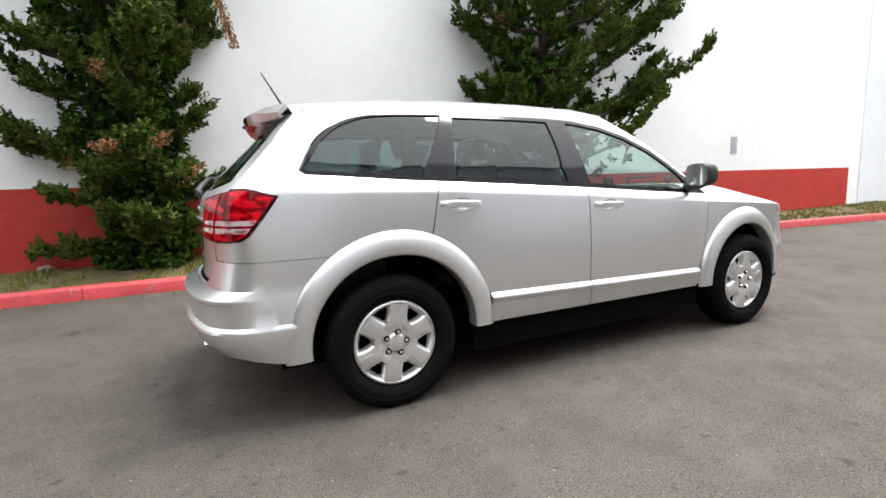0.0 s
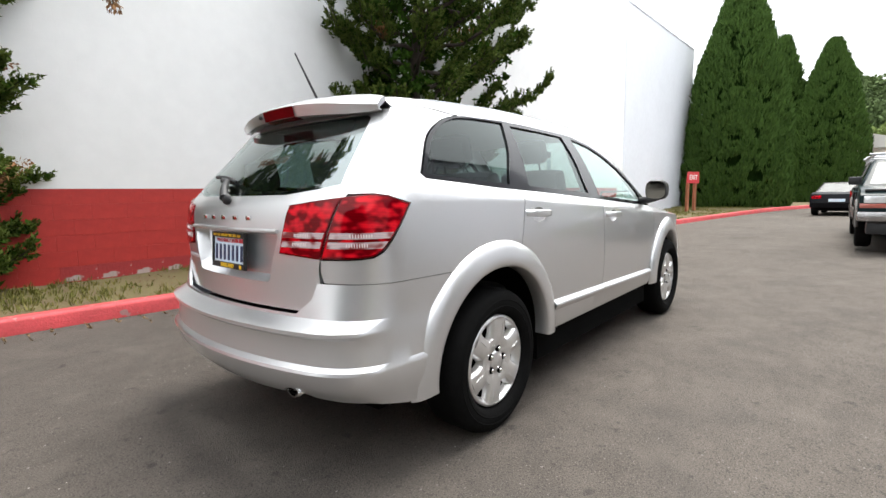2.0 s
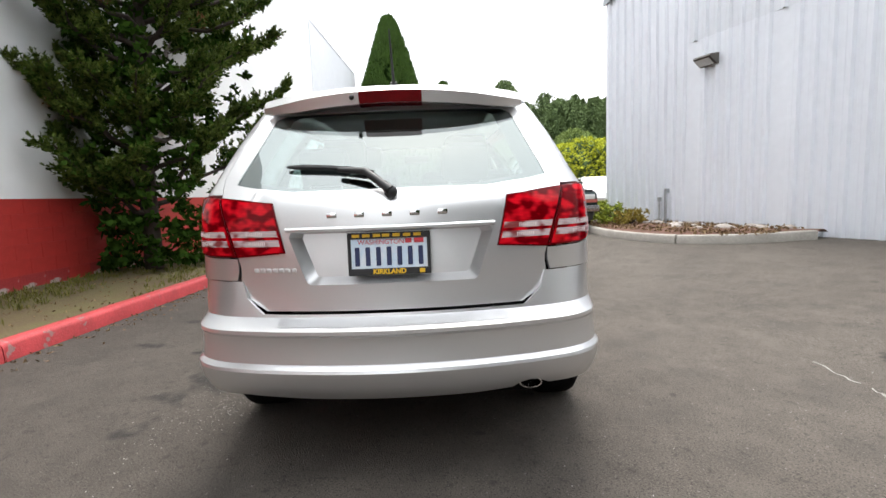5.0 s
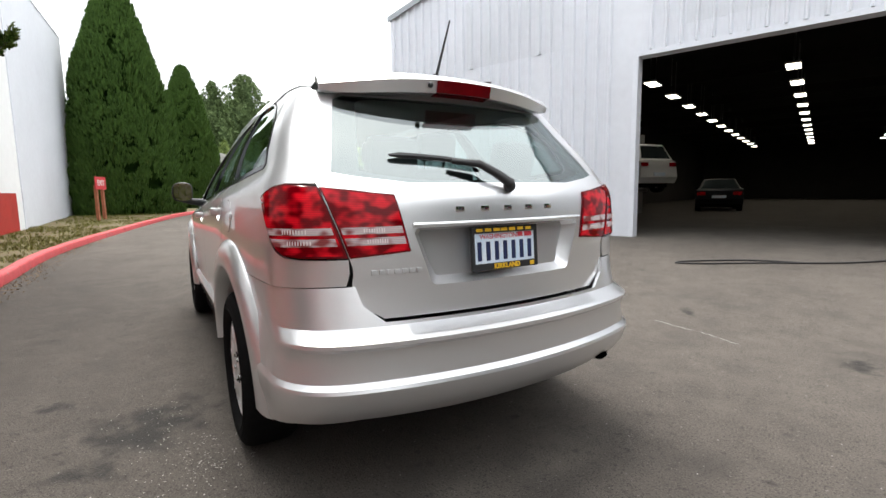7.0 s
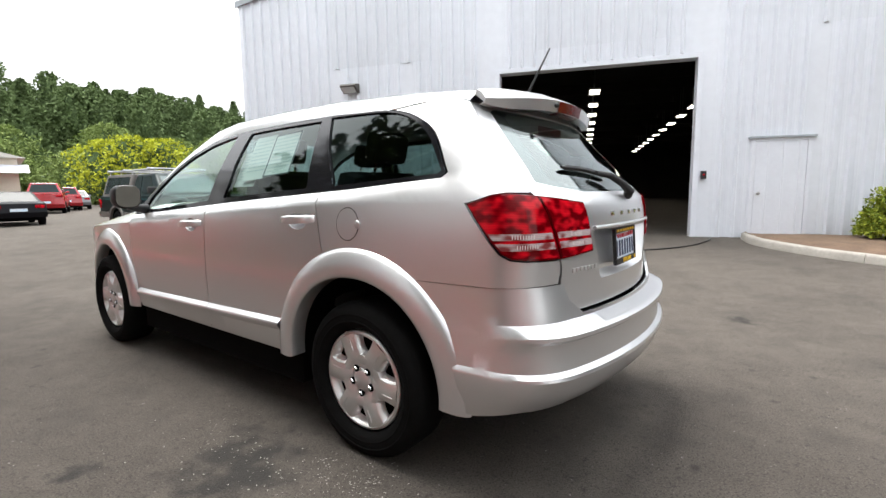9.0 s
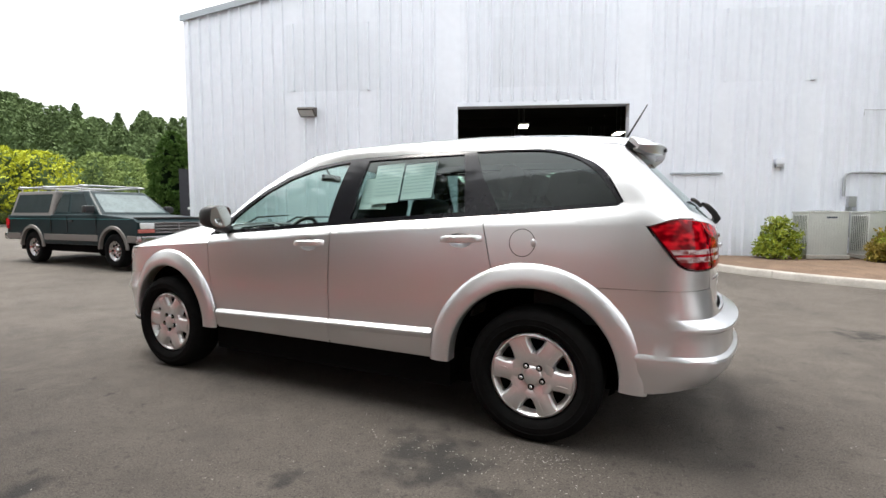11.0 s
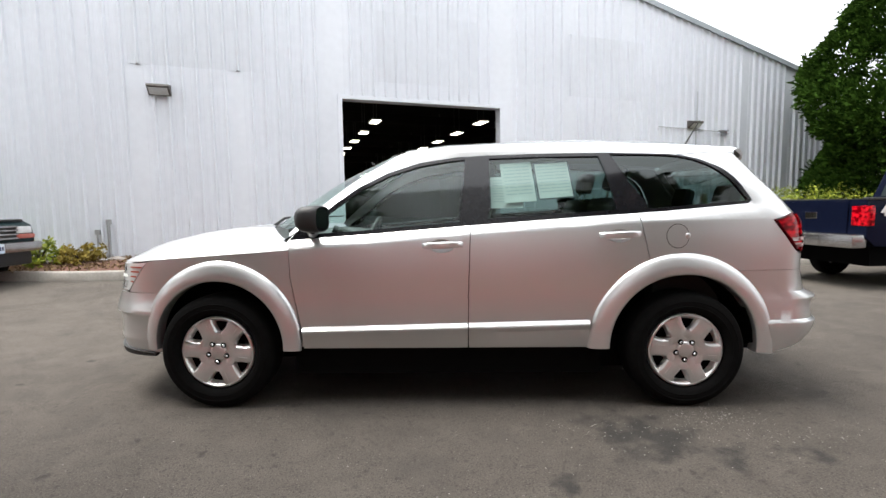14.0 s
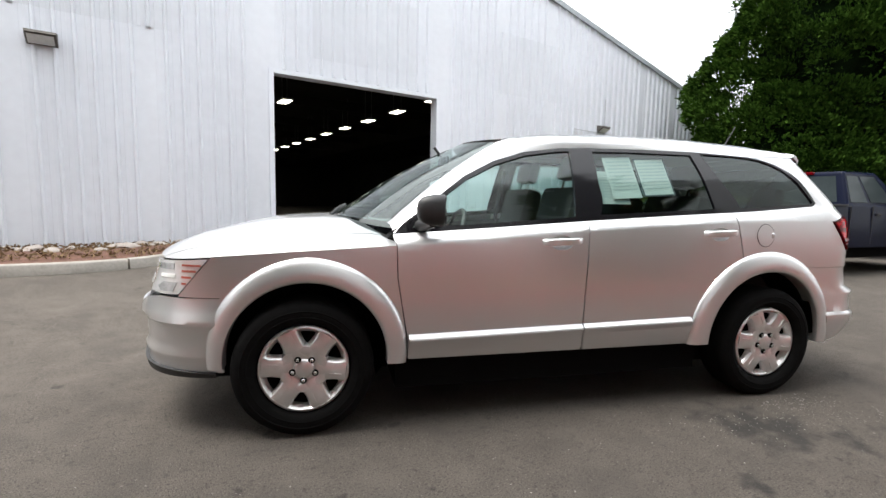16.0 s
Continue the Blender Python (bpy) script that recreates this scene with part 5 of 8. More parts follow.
bm = bmesh.new()
tube(bm, [(-1.80, 0.0, 1.645), (-1.815, 0.0, 1.685)], [0.022, 0.014], 10)
tube(bm, [(-1.815, 0.0, 1.68), (-1.935, 0.0, 1.885)], [0.007, 0.0035], 8)
part("antenna", bm, BLACK_P, car, "short black roof antenna", smooth=60)

XF = [(0.2, 2.258), (0.28, 2.323), (0.32, 2.353), (0.36, 2.364), (0.4, 2.362), (0.413, 2.371), (0.428, 2.371), (0.446, 2.356), (0.5, 2.354), (0.57, 2.36), (0.582, 2.384), (0.592, 2.386), (0.62, 2.378), (0.66, 2.366), (0.72, 2.333), (0.78, 2.308), (0.82, 2.29), (0.9, 2.262), (0.95, 2.22)]


def nose(u, z):
    """The front corner: u from the side (0) to the middle of the nose (1); negative beyond, for the other side."""
    sg = 1
    if u > 1:
        u, sg = 2 - u, -1
    # the upper ledge rises towards the middle of the nose
    zz = z - 0.060 * u * u * lerp_table([(0.46, 0.0), (0.55, 1.0), (0.72, 1.0), (0.80, 0.0)], z)
    x0, xf = 1.84, lerp_table(XF, zz)
    lg = 0.7 * max(0.0, xf - 2.364) if zz < 0.66 else 0.0
    ya = side_y(x0, min(z, 0.92)) + lg + 0.016 * min(1.0, max(0.0, (0.72 - z) / 0.12))
    P = ((x0, ya), (2.13 + lg, ya - 0.025), (xf, 0.60), (xf, 0.0))
    b = ((1 - u) ** 3, 3 * (1 - u) ** 2 * u, 3 * (1 - u) * u * u, u ** 3)
    return Vector((sum(b[i] * P[i][0] for i in range(4)), sg * sum(b[i] * P[i][1] for i in range(4)), z))


NOSE_PLAN = [nose(k / 40, 0.905) for k in range(41)]


def hood_edge(x):
    """Half-width and height of the shoulder line at x."""
    if x <= 1.84:
        return side_y(x, lerp_table(CREASE, x)), lerp_table(CREASE, x)
    for a, b in zip(NOSE_PLAN, NOSE_PLAN[1:]):
        if a.x <= x <= b.x:
            t = (x - a.x) / max(1e-6, b.x - a.x)
            return a.y + (b.y - a.y) * t, lerp_table(CREASE, x)
    return 0.02, 0.90


Z_H = [(0.97, 1.085), (1.2, 1.120), (1.35, 1.130), (1.55, 1.120), (1.74, 1.093), (2.0, 1.030), (2.15, 0.980), (2.24, 0.938), (2.285, 0.905)]


def hood_at(x, y):
    ym, ze = hood_edge(x)
    zc = max(ze, lerp_table(Z_H, x))
    k = min(1.0, abs(y) / max(ym, 0.03))
    bulge = 0.012 * math.exp(-((abs(y) - 0.42) / 0.10) ** 2) if x < 2.1 else 0
    return Vector((x, y, ze + (zc - ze) * (1 - k ** 2.6) + bulge * (1 - k ** 4)))


front_edge = [(p.x - 0.012, p.y) for p in NOSE_PLAN if p.y < 0.66]
hl = [(1.315 - 0.275 * (k / 8) ** 2.2, 0.69 * k / 8) for k in range(9)] + [(1.5, 0.700), (1.8, 0.695), (2.0, 0.675)] + front_edge
HOOD = hl + [(x, -y) for x, y in hl[::-1] if y > 0.001]
part("bonnet", sheet_mesh(HOOD, hood_at, step=0.03, grid=0.06), PAINT, car, "silver bonnet", smooth=40)
fe = [(1.045, 0.70), (1.5, 0.706), (1.8, 0.701), (2.0, 0.681), (2.09, 0.668)]
fp = [(p.x - 0.006, p.y - 0.002) for p in NOSE_PLAN if p.y > 0.66][::-1]
FTOP = fe + fp + [(x, hood_edge(x)[0] - 0.001) for x in (1.8, 1.6, 1.4, 1.2, 1.0, 0.976)] + [(0.976, 0.82), (1.03, 0.74)]
both("fender_top", FTOP, hood_at, PAINT, step=0.025, grid=0.05, flange=0.006)
COWL = [(1.31 - 0.275 * (k / 8) ** 2.2, 0.69 * k / 8) for k in range(9)] + [(1.02, 0.72), (0.98, 0.72)] + [(1.20 - 0.22 * (k / 8) ** 2.2, 0.70 * k / 8) for k in range(8, -1, -1)]
COWL = COWL + [(x, -y) for x, y in COWL[::-1] if y > 0.001]
part("cowl", sheet_mesh(COWL, hood_at, off=-0.012, step=0.04, grid=0.06), BLACK_P, car, smooth=40)
for y0 in (0.30, -0.35):
    bm = bmesh.new()
    tube(bm, [screen(-0.05, y0) + Vector((0.02, 0, 0.01)), screen(0.06, y0 - 0.1) + Vector((0.015, 0, 0.02)), screen(0.09, y0 - 0.6) + Vector((0.01, 0, 0.018))], [0.012, 0.010, 0.006], 6)
    part("wiper", bm, BLACK_P, car, smooth=50)
# nose: bumper, grille, lamps
U_A, U_B = 0.0, 2.0
BUMP_F = [(0.0, 0.725), (0.25, 0.722), (0.42, 0.722), (0.56, 0.70), (0.70, 0.655), (1.0, 0.645), (1.30, 0.655), (1.44, 0.70), (1.58, 0.722), (1.75, 0.722), (2.0, 0.725), (2.0, 0.335), (1.7, 0.345), (1.0, 0.358), (0.3, 0.345), (0.0, 0.335)]
fb = part("front_bumper", sheet_mesh(BUMP_F, nose, holes=[[(0.72, 0.48), (1.28, 0.48), (1.24, 0.385), (0.76, 0.385)]], grid=0.06, step=0.03, rows=(0.70, 0.66, 0.645, 0.630, 0.615, 0.596, 0.580, 0.565, 0.446, 0.428, 0.413, 0.40)), PAINT, car, "silver front bumper", smooth=40)
part("intake", sheet_mesh([(0.70, 0.49), (1.30, 0.49), (1.26, 0.375), (0.74, 0.375)], nose, off=-0.03, flange=0, grid=0.06), BLACK_P, fb)
part("air_dam", sheet_mesh([(0.04, 0.338), (0.3, 0.349), (1.0, 0.362), (1.7, 0.349), (1.96, 0.338), (1.96, 0.316), (1.7, 0.316), (1.0, 0.322), (0.3, 0.316), (0.04, 0.316)], nose, off=0.016, grid=0.06, flange=0.03), BLACK_P, car, smooth=40)
part("grille", sheet_mesh([(0.60, 0.899), (1.40, 0.899), (1.42, 0.72), (1.28, 0.665), (0.72, 0.665), (0.58, 0.72)], nose, off=-0.025, flange=0, grid=0.06), BLACK_P, car)
for nm, poly in (("grille_bar", [(0.60, 0.80), (1.40, 0.80), (1.40, 0.765), (0.60, 0.765)]), ("grille_bar", [(0.975, 0.88), (1.025, 0.88), (1.025, 0.67), (0.975, 0.67)])):
    part(nm, sheet_mesh(poly, nose, off=0.0, grid=0.06, flange=0.02), PAINT, car, smooth=40)
for sg in (0, 1):
    hd = [(0.065, 0.918), (0.16, 0.914), (0.36, 0.906), (0.58, 0.899), (0.56, 0.735), (0.38, 0.735), (0.26, 0.74), (0.20, 0.79)]
    hd = hd if sg == 0 else [(2 - u, v) for u, v in hd[::-1]]
    ff = [(0.003, 0.728), (0.003, 0.930), (0.055, 0.921), (0.060, 0.915), (0.195, 0.790), (0.255, 0.738), (0.26, 0.728)]
    ff = ff if sg == 0 else [(2 - u, v) for u, v in ff[::-1]]
    part("fender_nose", sheet_mesh(ff, nose, grid=0.05, step=0.03, flange=0.01), PAINT, car, smooth=40)
    lampf = part("headlamp", sheet_mesh(hd, nose, off=0.002, grid=0.05, step=0.03, flange=0.03), LAMP_GLASS, car, "clear headlamp with thin reddish stripes", smooth=40)
    for z0, z1 in ((0.757, 0.768), (0.790, 0.801), (0.822, 0.833), (0.853, 0.864), (0.882, 0.892)):
        a = band(hd, z0, z1)
        us = [q[0] for q in a]
        lo, hi = (min(us) + 0.012, 0.235) if sg == 0 else (1.765, max(us) - 0.012)
        a = [(min(max(u, lo), hi), v) for u, v in a]
        part("amber_stripe", sheet_mesh(a, nose, off=0.0045, grid=0.04, step=0.03, flange=0.002), AMBER, lampf)
    for poly, mm in (([(0.29, 0.842), (0.44, 0.836), (0.44, 0.818), (0.29, 0.822)], PAPER), ([(0.27, 0.800), (0.40, 0.796), (0.46, 0.770), (0.42, 0.748), (0.30, 0.752)], LAMP_BOWL), ([(0.30, 0.893), (0.50, 0.886), (0.50, 0.858), (0.30, 0.862)], LAMP_BOWL)):
        poly = poly if sg == 0 else [(2 - u, v) for u, v in poly[::-1]]
        part("reflector", sheet_mesh(poly, nose, off=0.004, grid=0.04, step=0.03, flange=0.002), mm, lampf, "bright lamp reflector", smooth=40)

# ---- wheel arches, wheels ----
def flare(cx, cz, inner, outer, a0, a1, mir, skin):
    """The raised band round a wheel arch. inner and outer give radii by angle."""
    bm = bmesh.new()
    rows = []
    n = 44
    for i in range(n + 1):
        a = a0 + (a1 - a0) * i / n
        ri, ro = lerp_table(inner, a), lerp_table(outer, a)
        row = []
        for k, (t, h) in enumerate(((1.0, -0.003), (0.97, 0.007), (0.86, 0.020), (0.66, 0.030), (0.42, 0.036), (0.18, 0.038), (0.05, 0.036), (0.0, 0.028), (0.0, -0.05))):
            r = ri + (ro - ri) * t
            x, z = cx + r * math.cos(radians(a)), cz + r * math.sin(radians(a))
            y = 0.884 - 0.15 * (z - 0.80) ** 2 * (1 if z > 0.8 else 0.35)
            y -= 0.055 * max(0, x - 0.9) ** 2 + 0.045 * max(0, -1.0 - x) ** 2
            row.append((x, (y + h) * mir, z))
        rows.append(row)
    vv = loft(bm, rows)
    bmesh.ops.recalc_face_normals(bm, faces=bm.faces[:])
    return part("wheel_arch_flare", bm, PAINT, car, "silver raised arch moulding", smooth=50)


def liner(cx, cz, r, mir):
    bm = bmesh.new()
    rows = []
    for i in range(25):
        a = radians(-30 + 240 * i / 24)
        rows.append([(cx + r * math.cos(a), y * mir, max(0.21, cz + r * math.sin(a))) for y in (0.85 if -8 < math.degrees(a) < 188 else 0.62, 0.45)] + [(cx, 0.45 * mir, 0.24)])
    loft(bm, rows)
    part("arch_liner", bm, UNDER, car)


for mir in (1, -1):
    flare(*FA, [(-5, 0.405), (180, 0.405)], [(-5, 0.488), (40, 0.512), (90, 0.532), (140, 0.525), (185, 0.512)], -4, 184, mir, BODY)
    flare(RA[0] - 0.008, RA[1], [(-5, 0.440), (90, 0.428), (185, 0.458)], [(-5, 0.570), (40, 0.560), (90, 0.558), (140, 0.562), (188, 0.588)], -2, 187, mir, BODY)
    liner(*FA, 0.43, mir)
    liner(*RA, 0.455, mir)

TYRE_R, RIM_R = 0.358, 0.214


def wheel(x, y, z, out, spin):
    """A wheel whose outer face looks along y * out."""
    top = new("wheel")
    top.parent = car
    top.matrix_local = pose(x, y, z, 0, spin, 0) if out > 0 else pose(x, y, z, 0, 0, 180) @ pose(0, 0, 0, 0, spin, 0)
    bm = bmesh.new()
    lathe(bm, [(0.205, -0.10), (0.25, -0.115), (0.31, -0.118), (0.345, -0.10), (0.357, -0.075), (0.358, -0.04), (0.358, 0.04), (0.357, 0.075), (0.345, 0.10), (0.325, 0.113), (0.292, 0.119), (0.264, 0.115), (0.246, 0.104), (0.237, 0.092), (0.228, 0.06)], 56)
    tyre = part("tyre", bm, RUBBER, top, "black rubber tyre", smooth=40)
    for rr, yy in ((0.306, 0.1175), (0.274, 0.1168)):
        bm = bmesh.new()
        lathe(bm, [(rr - 0.004, yy), (rr, yy + 0.0025), (rr + 0.004, yy)], 48)
        part("sidewall_ring", bm, RUBBER, tyre, smooth=60)
    bm = bmesh.new()
    lathe(bm, [(0.0005, 0.030), (0.20, 0.030), (0.232, 0.06), (0.232, -0.10)], 40)
    part("rim", bm, UNDER, top)
    cover = new("wheel_cover")
    cover.parent = top
    cover.matrix_local = Matrix.Translation((0, 0.008, 0)) @ Matrix.Diagonal((1.04, 1, 1.04, 1))
    cover["label"] = "six-spoke silver plastic wheel cover"
    bm = bmesh.new()
    lathe(bm, [(0.184, 0.048), (0.191, 0.062), (0.200, 0.082), (0.206, 0.088), (0.213, 0.087), (0.2185, 0.081), (0.2185, 0.06)], 64)
    part("outer_ring", bm, WHEEL_S, cover, smooth=40)
    for k in range(6):
        bm = bmesh.new()
        prof = []
        for r, hw, yy in ((0.060, 0.060, 0.080), (0.088, 0.060, 0.086), (0.112, 0.0595, 0.0895), (0.135, 0.056, 0.0910), (0.160, 0.056, 0.0905), (0.182, 0.060, 0.089), (0.202, 0.068, 0.086)):
            prof.append([(r, -hw, yy - 0.040), (r, -hw * 0.93, yy - 0.022), (r, -hw * 0.76, yy - 0.002), (r, -hw * 0.70, yy), (r, 0, yy + 0.003), (r, hw * 0.70, yy), (r, hw * 0.76, yy - 0.002), (r, hw * 0.93, yy - 0.022), (r, hw, yy - 0.040)])
        rot = Matrix.Rotation(k * math.tau / 6, 3, "Y")
        loft(bm, [[rot @ Vector((a, c, b)) for a, b, c in row] for row in prof])
        bmesh.ops.recalc_face_normals(bm, faces=bm.faces[:])
        spoke = part("spoke", bm, WHEEL_S, cover, smooth=35)
        bm = bmesh.new()
        box(bm, 0.128, 0.182, 0.0915, 0.0955, 0.014, 0.0175, bevel=0.001, m=rot.to_4x4())
        part("raised_line", bm, WHEEL_S, spoke)
    bm = bmesh.new()
    lathe(bm, [(0.0005, 0.089), (0.040, 0.088), (0.046, 0.084), (0.050, 0.079), (0.070, 0.0795), (0.076, 0.084), (0.100, 0.0895), (0.116, 0.0885), (0.122, 0.074), (0.126, 0.052)], 45)
    part("hub_cap", bm, WHEEL_S, cover, smooth=35)
    for k in range(5):
        a = k * math.tau / 5 + radians(268)
        c_, s_ = 0.057 * math.cos(a), 0.057 * math.sin(a)
        bm = bmesh.new()
        lathe(bm, [(0.0155, 0.072), (0.0165, 0.0865), (0.0130, 0.0870), (0.0005, 0.0870)], 16)
        for v in bm.verts:
            v.co += Vector((c_, 0, s_))
        part("nut_well", bm, UNDER, cover)
        bm = bmesh.new()
        lathe(bm, [(0.0098, 0.074), (0.0098, 0.092), (0.0070, 0.096), (0.0005, 0.096)], 6)
        for v in bm.verts:
            v.co += Vector((c_, 0, s_))
        part("wheel_nut", bm, CHROME, cover, smooth=20)


for x, z in ((1.445, 0.356), (-1.447, 0.352)):
    wheel(x, 0.782, z, 1, -6)
    wheel(x, -0.782, z, -1, 22)

# ---- underbody, cabin ----
# low wide boxes for hidden underparts, added to keep light off the ground
for nm, b_ in (("underbody", (-1.90, 2.05, -0.45, 0.45, 0.19, 0.44)), ("sill_box", (-0.95, 0.97, -0.82, 0.82, 0.20, 0.40)), ("bumper_beam", (-2.20, -1.95, -0.66, 0.66, 0.44, 0.62)), ("bumper_beam", (1.90, 2.15, -0.62, 0.62, 0.32, 0.66)), ("rear_floor", (-2.10, -1.88, -0.62, 0.62, 0.285, 0.50)), ("silencer", (-2.00, -1.62, -0.62, 0.10, 0.225, 0.36)), ("fuel_tank", (-1.30, -0.60, -0.68, 0.68, 0.19, 0.40)), ("rear_axle", (-1.62, -1.36, -0.68, 0.68, 0.21, 0.38))):
    bm = bmesh.new()
    box(bm, *b_)
    part(nm, bm, UNDER, car)
LOWER_TRIM = [(0.95, 0.42), (0.95, 1.03)] + [belt(x, -0.01) for x in (0.5, 0.0, -0.5, -1.0, -1.5, -1.8)] + [(-1.95, 1.15), (-1.95, 0.88), (-1.0, 0.88), (-0.92, 0.42)]
both("door_lining", sw(LOWER_TRIM), BODY.at, DASH, off=-0.055, flange=0.0, grid=0.12)
bm = bmesh.new()
box(bm, -0.93, 0.97, -0.80, 0.80, 0.42, 0.47)
box(bm, -2.15, -0.93, -0.43, 0.43, 0.44, 0.62)
part("cabin_floor", bm, SEAT, car)
bm = bmesh.new()
rows = []
for i in range(17):
    t = i / 16
    x = 0.36 - 2.2 * t
    ze, ye, zc = lerp_table(Z_E, x), lerp_table(Y_E, x), lerp_table(Z_C, x)
    rows.append([(x, (ye - 0.035) * (-1 + 2 * j / 12), ze - 0.045 + (zc - ze) * (1 - abs(-1 + 2 * j / 12) ** 2.5)) for j in range(13)])
loft(bm, rows)
part("headliner", bm, HEADLINER, car, "pale roof lining", smooth=60)
bm = bmesh.new()
rows = []
for i in range(13):
    y = -0.74 + 1.48 * i / 12
    e = (abs(y) / 0.74) ** 2
    rows.append([(1.12 - 0.12 * e, y, 1.075), (0.86, y, 1.085 - 0.02 * e), (0.74, y, 1.05), (0.70, y, 0.96), (0.76, y, 0.75), (0.95, y, 0.55)])
loft(bm, rows)
part("dashboard", bm, DASH, car, "dark grey dashboard", smooth=40)
bm = bmesh.new()
ring = [Vector((0.0, 0.185 * math.cos(k * math.tau / 28), 0.185 * math.sin(k * math.tau / 28))) for k in range(29)]
tilt = Matrix.Translation((0.56, 0.36, 1.00)) @ Matrix.Rotation(radians(-24), 4, "Y")
tube(bm, [tilt @ p for p in ring], 0.015, 8, caps=False)
box(bm, -0.02, 0.02, -0.06, 0.06, -0.055, 0.055, bevel=0.02, m=tilt)
box(bm, -0.008, 0.008, -0.18, 0.18, -0.018, 0.018, m=tilt)
tube(bm, [tilt @ Vector((0, 0, 0)), tilt @ Vector((0.28, 0, -0.02))], 0.03, 8)
part("steering_wheel", bm, BLACK_P, car, "black steering wheel", smooth=50)


def seat(x, y, w, h, head):
    top = new("seat")
    top.parent = car
    top.matrix_local = pose(x, y, 0.47)
    bm = bmesh.new()
    box(bm, -0.26, 0.26, -w, w, 0.10, 0.32, bevel=0.06)
    part("cushion", bm, SEAT, top, smooth=50)
    bm = bmesh.new()
    m = Matrix.Translation((-0.22, 0, 0.28)) @ Matrix.Rotation(radians(-14), 4, "Y")
    box(bm, -0.08, 0.07, -w * 0.98, w * 0.98, 0.0, h, bevel=0.06, m=m)
    part("backrest", bm, SEAT, top, "dark grey cloth backrest", smooth=50)
    bm = bmesh.new()
    for sy in (-0.07, 0.07):
        tube(bm, [m @ Vector((0, sy, h - 0.02)), m @ Vector((0, sy, h + 0.10))], 0.007, 6)
    part("headrest_posts", bm, CHROME, top)
    bm = bmesh.new()
    box(bm, -0.05, 0.05, -head, head, h + 0.05, h + 0.22, bevel=0.045, m=m)
    part("headrest", bm, SEAT, top, smooth=50)


for y in (0.37, -0.37):
    seat(0.12, y, 0.25, 0.60, 0.13)
    seat(-0.78, y, 0.29, 0.56, 0.13)
    seat(-1.62, y * 0.85, 0.25, 0.42, 0.11)
bm = bmesh.new()
box(bm, 0.52, 0.545, -0.12, 0.12, 1.475, 1.535, bevel=0.012)
tube(bm, [(0.545, 0, 1.53), (0.60, 0, 1.60)], 0.01, 6)
part("rear_view_mirror", bm, BLACK_P, car, "black interior mirror", smooth=40)
for sg in (1, -1):
    bm = bmesh.new()
    tube(bm, [(-0.16, 0.60 * sg, 1.50), (-0.14, 0.72 * sg, 1.20), (-0.12, 0.76 * sg, 0.9)], 0.018, 6)
    part("seat_belt", bm, SEAT, car, smooth=50)

# door mirrors
for sg in (1, -1):
    mr = new("door_mirror")
    mr.parent = car
    mr["label"] = "black plastic door mirror"
    bm = bmesh.new()
    rows = []
    for i, (x, s) in enumerate(((0.735, 0.90), (0.745, 1.0), (0.80, 1.0), (0.835, 0.93), (0.862, 0.78), (0.880, 0.52), (0.886, 0.22))):
        r = []
        for k in range(20):
            a = k * math.tau / 20
            cy, cz_ = 0.955, 1.180
            sy, sz = math.copysign(abs(math.cos(a)) ** 0.68, math.cos(a)), math.copysign(abs(math.sin(a)) ** 0.68, math.sin(a))
            r.append((x + 0.023 * sy * s, sg * (cy + 0.076 * s * sy), cz_ + 0.080 * s * sz))
        rows.append(r)
    vv = loft(bm, rows, close=True)
    bm.faces.new(vv[-1])
    bmesh.ops.recalc_face_normals(bm, faces=bm.faces[:])
    part("mirror_housing", bm, BLACK_P, mr, smooth=50)
    bm = bmesh.new()
    a = [bm.verts.new((0.7385, sg * (0.955 + 0.067 * math.copysign(abs(math.cos(k * math.tau / 20)) ** 0.55, math.cos(k * math.tau / 20))), 1.180 + 0.074 * math.copysign(abs(math.sin(k * math.tau / 20)) ** 0.55, math.sin(k * math.tau / 20)))) for k in range(20)]
    bm.faces.new(a)
    for v in a:
        v.co.x += 0.30 * (abs(v.co.y) - 0.955) - 0.09 * (v.co.z - 1.18) - 0.003
    part("mirror_glass", bm, MIRROR, mr)
    bm = bmesh.new()
    tube(bm, [(0.84, sg * 0.80, 1.09), (0.82, sg * 0.88, 1.10), (0.80, sg * 0.95, 1.12)], [0.035, 0.028, 0.03], 10)
    part("mirror_arm", bm, BLACK_P, mr, smooth=50)

